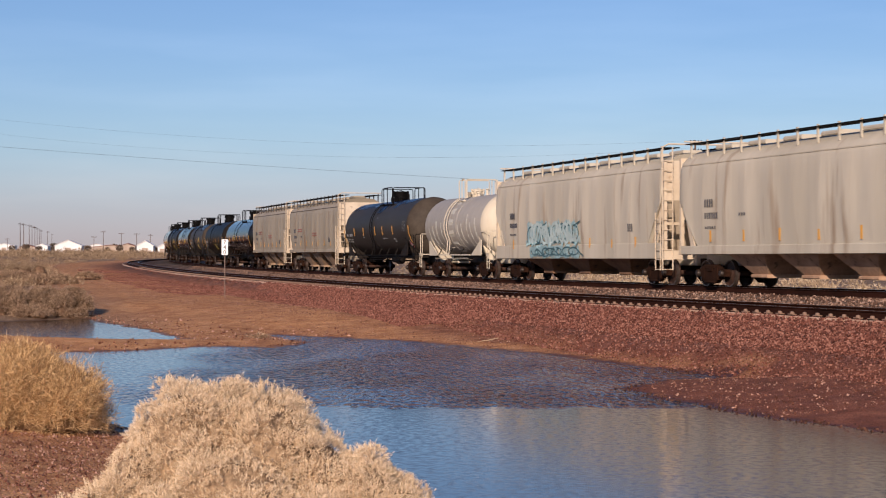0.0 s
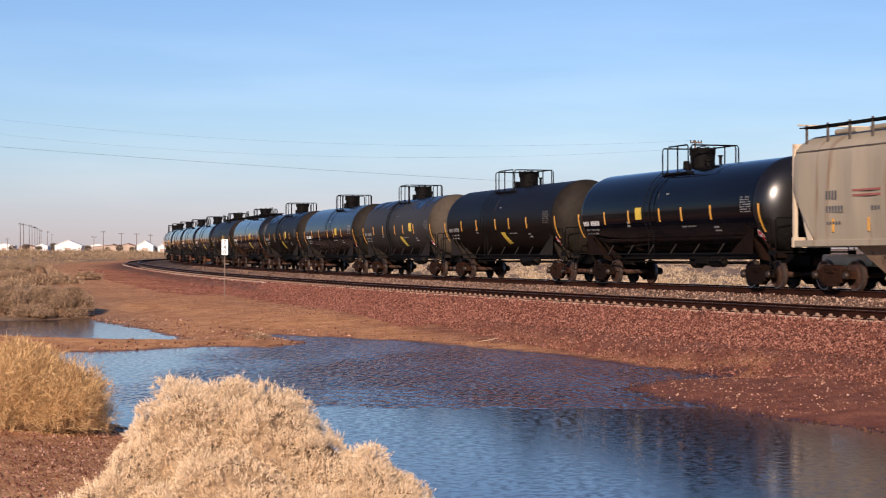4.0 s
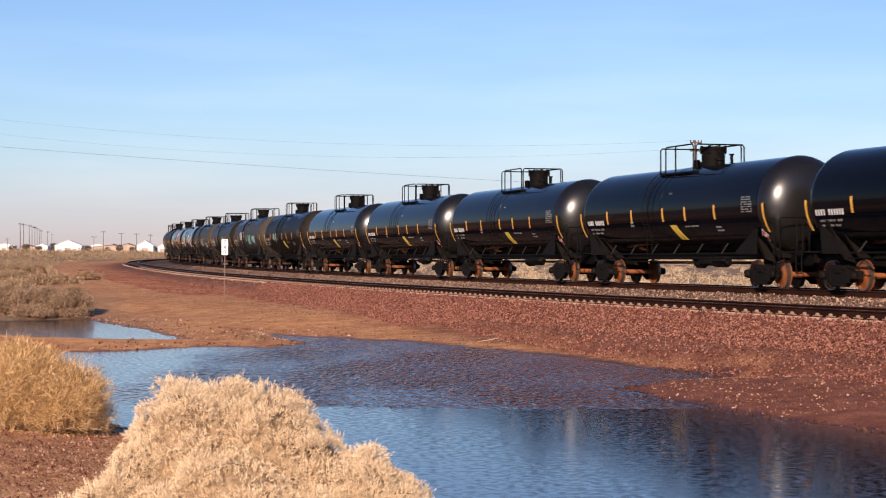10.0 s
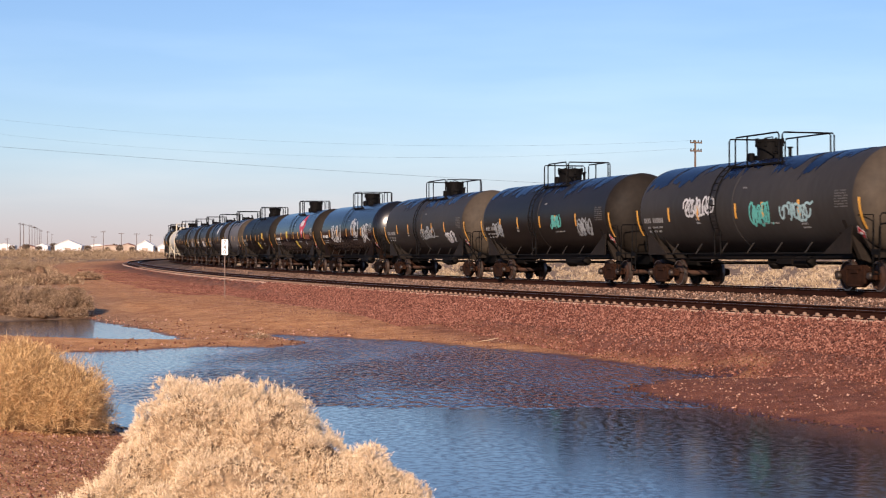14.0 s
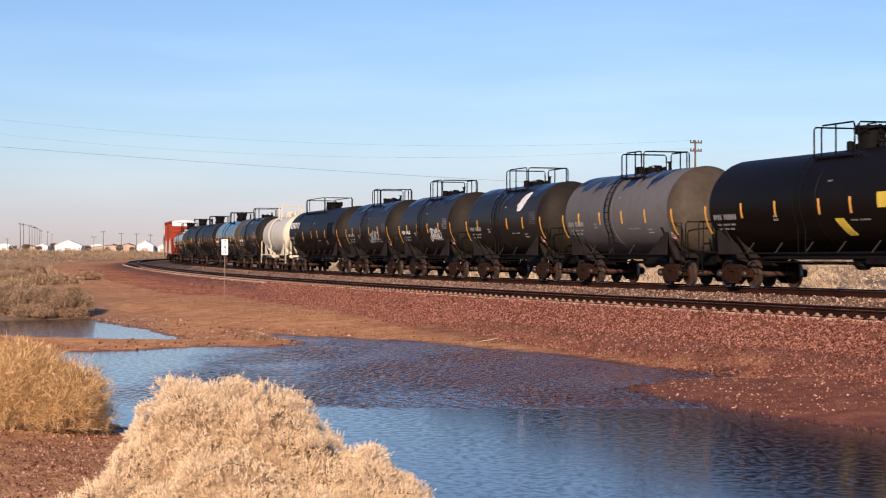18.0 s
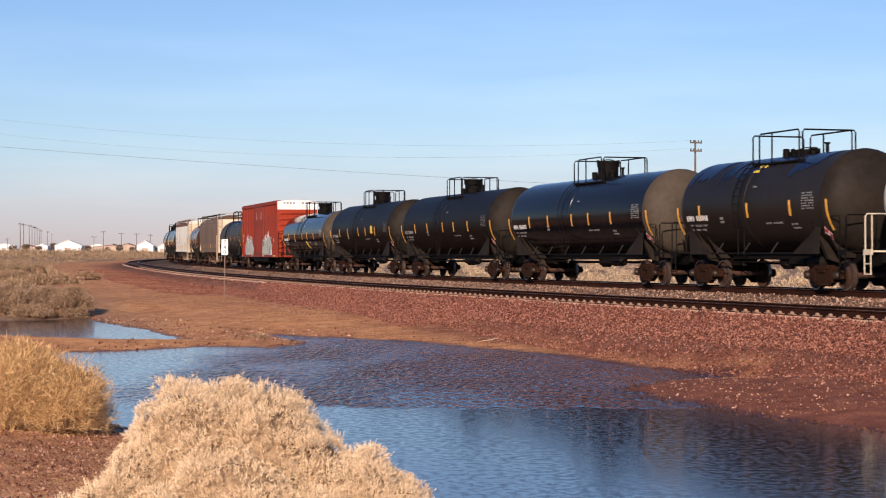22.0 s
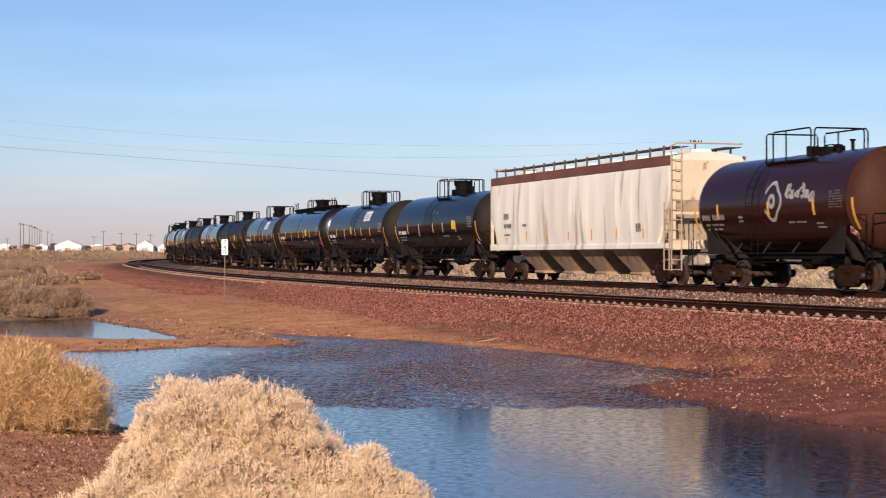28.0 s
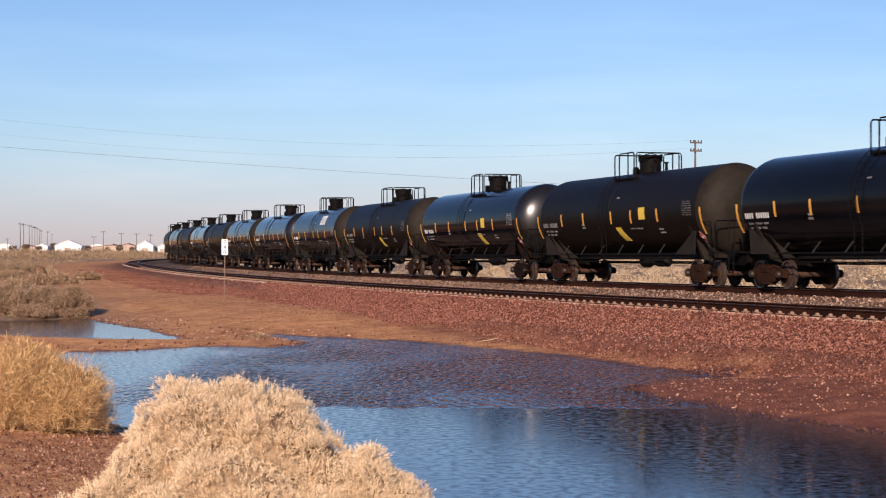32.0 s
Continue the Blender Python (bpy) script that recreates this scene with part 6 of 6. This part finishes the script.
    def under(g):
        g.box(-4.5, 4.5, -0.35, 0.35, 0.55, 1.0)
        g.plate([(-4.6, 0.98), (4.6, 0.98), (3.6, 0.62), (-3.6, 0.62)], -1.4, -1.32)
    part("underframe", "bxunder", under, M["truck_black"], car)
    for x, ww, hh_, sd in ((-5.0, 4.1, 1.7, 70), (4.6, 4.4, 1.8, 90)):
        throwup(car, -w - 0.05, x, z0 + 0.06, ww, hh_, sd)
    part("roof_edge", "bxedge", (lambda g: g.box(-hl, hl, -w - 0.06, -w + 0.3, z1 + 0.01, z1 + 0.07)), dred, car)
    for x in (-1.2, 1.2):
        for k in range(4):
            part("letter_bar", ("bxl", k % 2), (lambda g, k=k: g.box(-0.32 - 0.06 * (k % 2), 0.32, -w - 0.062, -w - 0.056, -0.045, 0.045)), M["white_mark"], car, pose(x + 0.2, 0, 4.05 + 0.16 * k))
    for x, z, n_ in ((-hl + 0.9, 2.75, 3), (-hl + 0.9, 2.35, 2), (hl - 1.3, 2.3, 2)):
        for k in range(n_):
            part("letter_bar", "bxs", (lambda g: g.box(-0.06, 0.06, -w - 0.082, -w - 0.076, -0.12, 0.12)), M["pale_mark"], car, pose(x + 0.22 * k, 0, z))
    for x in (-hl + 0.5, -3.2, 2.9, hl - 1.2, hl - 0.6):
        part("reflector", "bxr", (lambda g: g.box(-0.3, 0.3, -w - 0.112, -w - 0.104, -0.06, 0.06)), M["yellow"], car, pose(x, 0, z0 + 0.1))
    TRAIN.append((car, u, length, tx))
    return car


M["moss_spray"] = surface("moss_green_spray", (0.2, 0.27, 0.2), (0.32, 0.4, 0.3), 0.6, grain=6, coarse=2, bump=0)
M["mist_spray"] = surface("pale_mint_spray", (0.36, 0.46, 0.45), (0.5, 0.6, 0.58), 0.55, grain=6, coarse=2, bump=0)
M["box_red"] = surface("boxcar_red", (0.202, 0.023, 0.00836), (0.283, 0.0393, 0.0144), 0.6, grain=6, coarse=0.7, bump=0.03, spots=0.1, spot=(0.16, 0.03, 0.015), spec=0.15)
M["box_door"] = surface("boxcar_door_red", (0.14, 0.0178, 0.00792), (0.206, 0.0291, 0.0122), 0.65, grain=6, coarse=0.7, bump=0.03)
M["bay_rust"] = surface("rusty_bay", (0.1, 0.05, 0.025), (0.24, 0.135, 0.07), 0.85, grain=6, coarse=1.2, spots=0.2, spot=(0.04, 0.025, 0.02))
M["bay_tan"] = surface("tan_grimy_bay", (0.191, 0.121, 0.072), (0.36, 0.248, 0.153), 0.85, grain=6, coarse=1.2, spots=0.2, spot=(0.07, 0.045, 0.03))
M["bay_grime"] = surface("grimy_bay", (0.24, 0.144, 0.0844), (0.51, 0.328, 0.203), 0.8, grain=6, coarse=1.2, spots=0.2, spot=(0.06, 0.04, 0.03))
M["pale_mark"] = surface("chalky_lettering", (0.255, 0.2475, 0.2325), (0.39, 0.375, 0.3525), 0.6, grain=9, coarse=2, bump=0)
M["head_dust"] = surface("dusty_tank_end", (0.009375, 0.007275, 0.005475), (0.0225, 0.01763, 0.01313), 0.62, grain=5, coarse=0.8, bump=0.05, spec=0.12)
M["head_grey"] = surface("grey_tank_end", (0.0392, 0.03102, 0.0228), (0.0735, 0.05808, 0.0426), 0.62, grain=5, coarse=0.8, bump=0.05, spec=0.12)
M["roofwalk_rust"] = surface("roofwalk_rust", (0.1, 0.04, 0.025), (0.17, 0.075, 0.05), 0.8)
def hopper_paint(name, a, b, rough, spots=0.0, spot=(0.3, 0.25, 0.2)):
    """Wavy thin sheet with upright streaks of grime."""
    return surface(name, a, b, rough, grain=1.7, coarse=0.55, bump=0.55, stretch=(1.0, 0.3, 0.13), rvar=0.06, spots=spots, spot=spot, dist=0.06, spec=0.3)


P["hop_grey"] = hopper_paint("hopper_warm_grey", (0.43, 0.389, 0.3), (0.58, 0.527, 0.413), 0.55, 0.3, (0.34, 0.27, 0.19))
P["hop_tan"] = hopper_paint("hopper_tan_grey", (0.262, 0.225, 0.161), (0.377, 0.324, 0.236), 0.55, 0.22, (0.2, 0.12, 0.06))
P["hop_dirty"] = hopper_paint("hopper_sooty_grey", (0.0968, 0.0643, 0.0414), (0.175, 0.118, 0.0768), 0.65)
M["cream_end"] = surface("cream_end_sheet", (0.488, 0.397, 0.276), (0.644, 0.549, 0.405), 0.6, grain=4, coarse=0.7, bump=0.05, spots=0.15, spot=(0.3, 0.2, 0.12))
M["roof_soot"] = surface("sooty_bracket", (0.05, 0.04, 0.035), (0.11, 0.09, 0.075), 0.8, bump=0)
P["hop_white"] = hopper_paint("hopper_white", (0.68, 0.66, 0.56), (0.83, 0.81, 0.7), 0.5, 0.32, (0.42, 0.36, 0.27))

M["gusset"] = surface("dusty_gusset", (0.00717, 0.00538, 0.00399), (0.0215, 0.0158, 0.0118), 0.8, grain=7, coarse=1.5, bump=0.1, spec=0.2)
# bare black paint, with the blue of the reflected sky put into its colour
P["wash"] = tank_paint("bare_black_sky_tint", (0.003, 0.006, 0.02), (0.006, 0.011, 0.034), 0.26, spec=0.3)
P["ash"] = tank_paint("ash_grey_dust", (0.079, 0.0756, 0.0754), (0.132, 0.126, 0.126), 0.55, spec=0.15)
P["film"] = tank_paint("tan_film_over_white", (0.29, 0.265, 0.225), (0.43, 0.395, 0.335), 0.5, spec=0.3)


def tank(u0, u1, paint, words, **kw):
    return tank_car("tank_car", (u0 + u1) / 2, u1 - u0, P[paint], words, **kw)


def hop_marks(seed):
    """Number bars and a few yellow reflectors low on a hopper's bowed side."""
    def extra(car, hl, w, z0, z1):
        side = lambda z: -hopper_half(z, z0, z1, w, seed != 6) - 0.006
        lm = M["dark_mark"]
        for x, z, n_, h in ((-hl + 2.1, 2.75, 4, 0.26), (-hl + 2.1, 2.35, 6, 0.2), (hl - 3.0, 2.0, 3, 0.3), (-hl + 4.6, 2.4, 3, 0.1), (-hl + 2.1, 2.0, 5, 0.08)):
            for k in range(n_):
                part("letter_bar", ("hl", round(z, 2), h, z0, z1), (lambda g, z=z, h=h: g.add([(-0.055, side(z), z), (0.055, side(z), z), (0.055, side(z + h), z + h), (-0.055, side(z + h), z + h), (-0.055, side(z) + 0.004, z), (0.055, side(z) + 0.004, z), (0.055, side(z + h) + 0.004, z + h), (-0.055, side(z + h) + 0.004, z + h)],
                     [(0, 1, 2, 3), (7, 6, 5, 4), (0, 4, 5, 1), (1, 5, 6, 2), (2, 6, 7, 3), (3, 7, 4, 0)])), lm, car, pose(x + 0.17 * k, 0, 0))
        for x in np.linspace(-hl + 2.4, hl - 2.4, 7):
            part("reflector", ("hr", z0, z1), (lambda g: g.box(-0.06, 0.06, side(z0 + 0.5) - 0.004, side(z0 + 0.5) + 0.004, z0 + 0.35, z0 + 0.75)), M["yellow"], car, pose(x, 0, 0))
        if seed in (3, 4):
            for x, z in ((-hl + 4.3, 2.95), (-hl + 4.3, 2.8), (1.0, 2.62), (1.0, 2.47)):
                part("red_lettering", ("hred", z, z0, z1), (lambda g, z=z: g.box(-0.75, 0.75, side(z) - 0.004, side(z) + 0.02, z, z + 0.06)), M["red_faded"], car, pose(x, 0, 0))
        if seed == 1:
            for i, (x, z, ww, hh_, n_, mat_) in enumerate(((-2.0, z0 + 0.52, 6.0, 1.05, 24, "sky_spray"), (-1.9, z0 + 0.55, 5.8, 0.95, 9, "dark_spray"), (-1.6, z0 + 0.0, 5.6, 0.48, 22, "sky_spray"), (-1.7, z0 + 0.55, 5.8, 0.9, 14, "mist_spray"), (-1.6, z0 + 0.02, 5.2, 0.4, 8, "dark_spray"))):
                spray(car, ("hop", i), (lambda z, i=i: side(z) - 0.012 - 0.004 * i - (0.07 if z < z0 + 0.5 else 0.0)), x, z, ww, hh_, n_, mat_, 90 + i, 0.06 if mat_ == "dark_spray" else 0.15)
    return extra


def build_train():
    D, G = "head_dust", "head_grey"
    hopper_car(4.6, 20.8, P["hop_grey"], "weathered warm grey covered hopper with four bays", bays=4, z0=1.2, sill=0.22, extra=hop_marks(2))
    hopper_car(25.0, 20.0, P["hop_grey"], "light grey covered hopper with turquoise graffiti low on its side", bays=3, z0=1.05, sill=0.5, bay_mat=M["bay_rust"], extra=hop_marks(1))
    tank(35, 48, "film", "short white tank car under a grimy tan film with clean streaks", extra=clean_streaks, pale=P["pale_fit"], r=1.5, cz=2.62, bars=0, seam=(-0.6, 0.6), head=P["pale_fit"], rail=(-0.9, 0.3, 0.8, 4.95, 4.0), hatch=(-0.3, 0.3, 0.3))
    tank(48, 66.4, "grey", "dusty black tank car with washed dark patches", marks=std_marks(8.2, True), head=G, wash=11, rl=(-0.6, 2.1), hx=0.2, hatch=(0.0, 0.42, 0.5))
    hopper_car(75.8, 18.8, P["hop_tan"], "tan grey covered hopper with three discharge bays", bays=3, bay_mat=M["bay_tan"], brk=M["roof_soot"], extra=hop_marks(3))
    hopper_car(94.2, 18.0, P["hop_tan"], "tan grey covered hopper with three discharge bays", bays=3, bay_mat=M["bay_tan"], brk=M["roof_soot"], extra=hop_marks(4))
    tank(103.2, 121.4, "gloss", "glossy black tank car with fresh paint", marks=std_marks(8.2, square=-1.8), rl=(-1.0, 1.4), hx=0.4)
    tank(121.4, 140, "dull", "dull brown-black tank car with road dust", marks=std_marks(8.2, True, diamond=0.9), head=D, rl=(-1.7, 1.0), hx=0.3)
    tank(140, 157.6, "grey", "dusty grey-black tank car with washed top", marks=std_marks(8, True, diamond=1.2, square=3.4), wash=12, head=G, rl=(-1.3, 1.0), hx=0.4)
    tank(157.6, 176, "satin", "satin black tank car with orange reflectors", marks=std_marks(8, square=2.7), head=D, rl=(0.0, 2.1), hx=0.6)
    tank(176, 193.6, "dull", "brown-black tank car with a washed top", marks=std_marks(7.8, True, diamond=0.6, square=2.5), head=D, wash=13, rl=(-1.0, 1.6), hx=0.9)
    tank(193.6, 212.1, "gloss", "glossy black tank car with a full-length roof walkway", walkway=True, marks=std_marks(8.2, diamond=1.7, square=2.8), dusty=M["truck"])
    tank(212.1, 229.5, "dull", "dull brown tank car with a full-length roof walkway", walkway=True, marks=std_marks(7.7, True, diamond=1.6, square=2.4), head=D)
    for a, b in ((229.5, 247.4), (247.4, 265.6), (265.6, 283.5), (283.5, 301.3), (301.3, 319.2)):
        tank(a, b, "gloss", "new glossy black tank car with orange-rust wheels", orange=True, dusty=M["truck_black"], marks=std_marks(8, diamond=0.8), hx=1.0)
    tank(319.2, 337.9, "dull", "brown-black tank car with faint teal graffiti", marks=std_marks(8.3, True, diamond=0.5), head=D, wash=14, rl=(-1.6, 1.0), hx=0.2, extra=tag_white((-3.6, 2.3, 0.9, 0.5, 5, "grey_spray"), (-2.4, 2.25, 0.8, 0.55, 5, "teal")))
    tank(337.9, 356.3, "grey", "dusty grey tank car with white and teal graffiti", marks=std_marks(8.2, True), head=G, wash=15, rl=(-1.6, 2.1), hx=-0.5, extra=tag_white((-2.7, 2.45, 2.2, 0.7, 9, "white_spray"), (1.7, 2.05, 1.2, 0.75, 7, "teal"), (4.0, 2.15, 1.8, 0.6, 8, "sky_spray")))
    tank(356.3, 374.8, "patch", "dark dusty tank car with a teal graffiti patch", marks=std_marks(8.2, True), head=D, wash=16, rl=(-1.0, 1.9), hx=-0.3, hatch=(0, 0.5, 0.5), extra=tag_white((2.0, 2.25, 1.1, 0.6, 8, "teal"), (5.2, 1.9, 1.4, 0.7, 8, "grey_spray"), (-5.6, 2.0, 1.2, 0.6, 6, "grey_spray")))
    tank(374.8, 393, "grey", "grey dusty tank car with streaked sides", marks=std_marks(8.1, True), head=G, wash=17, rl=(-1.2, 2.6), hx=0.9, extra=tag_white((1.0, 2.0, 2.4, 0.6, 8, "grey_spray"), (5.0, 1.8, 1.4, 0.5, 6, "white_spray")))
    tank(393, 410.8, "satin", "satin black tank car with white graffiti scrawl", marks=std_marks(8), rl=(-0.6, 1.9), hx=0.6, extra=tag_white((-3.0, 2.0, 2.8, 1.1, 7, "white_spray"), (2.4, 2.2, 1.6, 1.2, 5, "white_spray"), (5.0, 2.0, 1.4, 1.0, 5, "white_spray")))
    tank(410.8, 429.1, "satin", "black tank car with a big red diamond panel", marks=std_marks(8.2, diamond=0.8, square=-2.7), head=D, rl=(-0.9, 1.1), hx=0.6, extra=red_diamond)
    tank(429.1, 446.9, "dull", "dull brown-black tank car", marks=std_marks(7.9, True, diamond=1.1, square=3.6), head=D, rl=(-1.3, 1.3), hx=0.5)
    SMALL = (0.0, 0.42, 0.12)
    tank(446.9, 460.3, "ash", "short grey tank car streaked with dust", marks=std_marks(5.7, True), bars=4, head=G, wash=18, rl=(-0.6, 1.5), hatch=SMALL, hx=0.3)
    tank(460.3, 473.5, "patch", "short black tank car with a torn white patch", marks=std_marks(5.6, True), bars=4, head=D, wash=19, rl=(-1.0, 2.0), hatch=SMALL, hx=0.6, extra=torn_patch)
    tank(473.5, 486.1, "patch", "short black tank car with white scrawl", marks=std_marks(5.3), bars=4, head=D, wash=20, rl=(-0.8, 1.5), hatch=SMALL, hx=0.5, extra=tag_white((2.0, 1.9, 1.9, 0.7, 8, "white_spray"),))
    tank(486.1, 499.4, "patch", "short dusty black tank car", marks=std_marks(5.7, True), bars=4, head=D, wash=21, rl=(-0.8, 1.3), hatch=SMALL, hx=0.5, extra=tag_white((1.8, 1.9, 2.0, 0.7, 8, "grey_spray"),))
    tank(499.4, 519.4, "dull", "black tank car with big white letter bars", marks=std_marks(9, True), head=D, rl=(-5.0, 1.8), hx=0.4, hatch=(0.9, 0.5, 0.4), extra=letter_bars)
    tank(519.4, 532.4, "white", "short white tank car with cream fittings", pale=P["pale_fit"], r=1.5, cz=2.66, bars=0, head=P["pale_fit"], rail=(-1.2, 0.4, 0.8, 4.95, 4.0), hatch=(0.0, 0.3, 0.3))
    tank(532.4, 545.4, "patch", "short black tank car with yellow scuffs", marks=std_marks(5.4) + [("yellow_scuff", 0.1, 0.5, 0.85, 0.95, "yellow_sign", 0.1), ("yellow_scuff", -0.1, 0.4, 0.72, 0.8, "yellow_sign", 0.1)], bars=3, head=D, wash=22, rl=(-0.7, 2.6), hatch=SMALL, hx=1.1)
    tank(545.4, 563.4, "satin", "dull black tank car with grey dust", marks=std_marks(8), head=G, rl=(-1.2, 2.0), hx=0.2)
    tank(563.4, 581.9, "dull", "dull brown-black tank car", marks=std_marks(8.2, True), head=D, rl=(-1.2, 1.5), hx=0.3)
    tank(581.9, 600.4, "dull", "dull black tank car with a yellow square", marks=std_marks(8.2, True, square=3.5), head=D, rl=(-1.0, 1.7), hx=-0.1)
    tank(600.4, 618.8, "gloss", "satin black tank car with a washed band", marks=std_marks(8.1, diamond=1.3), r=1.52, cz=2.64, head=G, rl=(-1.2, 2.1), hx=1.1)
    box_car(628.8, 20.4, "tall red boxcar with white end bands and graffiti")
    tank(639.0, 656, "grey", "grey dusty tank car with dark washed top", marks=std_marks(7.4, True), bars=4, head=G, wash=23, rl=(-1.9, 1.9), hx=0.4)
    hopper_car(665.7, 19.4, P["hop_dirty"], "sooty brown-grey covered hopper", bays=3, extra=hop_marks(5), end_mat=M["cream_end"], bay_mat=M["bay_rust"], brk=M["roof_soot"], lad=M["ladder_tan"])
    tank(675.4, 688.5, "maroon", "short dark maroon tank car with a white emblem", marks=std_marks(5.6, True), bars=3, head="maroon_dust", rl=(-1.2, 1.9), hatch=SMALL, hx=1.2, extra=white_emblem)
    hopper_car(699.3, 21.6, P["hop_white"], "white streaked covered hopper with a rusty roof edge", bays=4, rust_roof=True, extra=hop_marks(6), bay_mat=M["bay_tan"], brk=M["roof_soot"], lad=M["ladder_tan"])
    tank(710.1, 727.7, "satin", "black tank car with polished bands", marks=std_marks(7.8, square=3.7), head=D, rl=(-1.2, 0.9), hx=0.35)
    tank(727.7, 745.7, "satin", "black tank car with a white placard", marks=std_marks(8, square=-0.8), head=D, rl=(-0.5, 1.6), hx=0.1, extra=white_placard(3.0))
    tank(745.7, 764.2, "gloss", "glossy black tank car with a roof walkway", walkway=True, marks=std_marks(8.2, square=2.9), dusty=M["truck"])
    tank(764.2, 781.7, "satin", "black tank car with a white placard", marks=std_marks(7.8), head=D, rl=(-0.2, 1.8), hx=0.5, extra=white_placard(3.0))
    tank(781.7, 800.4, "dull", "dull grey-brown tank car", marks=std_marks(8.3, True, diamond=0.6, square=3.0), head=D, rl=(-1.0, 1.1), hx=0.3)
    tank(800.4, 818.7, "gloss", "glossy black tank car with orange reflectors", marks=std_marks(8.1, diamond=2.0, square=2.8), rl=(-0.9, 1.1), hx=0.4)
    tank(818.7, 837, "dull", "dull brown-black tank car", marks=std_marks(8.1, True, diamond=1.2), head=D, rl=(-0.6, 2.2), hx=0.8)
    tank(837, 855, "satin", "black tank car with a white placard", marks=std_marks(8), head=D, rl=(-0.5, 1.7), hx=0.4, extra=white_placard(3.0))
    for i in range(9):
        kind = ("gloss", "satin", "dull", "gloss", "dull", "satin", "dull", "gloss", "dull")[i]
        tank(855 + 18.2 * i, 873.2 + 18.2 * i, kind, {"gloss": "glossy black tank car", "satin": "satin black tank car", "dull": "dull brown-black tank car"}[kind] + " in the long freight train", marks=std_marks(8, kind == "dull"), head=None if kind == "gloss" else D)


M["ladder_tan"] = surface("tan_ladder_paint", (0.3, 0.22, 0.15), (0.42, 0.33, 0.24), 0.7, bump=0)
M["maroon_dust"] = surface("dusty_maroon_end", (0.034, 0.012, 0.007), (0.06, 0.024, 0.014), 0.62, grain=5, coarse=0.8, bump=0.05, spec=0.12)
build_train()


def car_pose(s, half):
    a, b = Vector(on_track(s + half)), Vector(on_track(s - half))
    d = (b - a).normalized()
    side = Vector((0, 0, 1)).cross(d).normalized()
    up = d.cross(side)
    m = Matrix((d, side, up)).transposed().to_4x4()
    m.translation = (a + b) / 2
    return m


def motions():
    # the ripples drift with the light wind
    walk(WATER, [(0.0, pose(-1.2, 0.5, 0)), (32.0, pose(1.2, -0.5, 0))])
    for car, u, length, half in TRAIN:
        walk(car, [(float(t), car_pose(u - SPEED * t, half)) for t in range(33)])


motions()
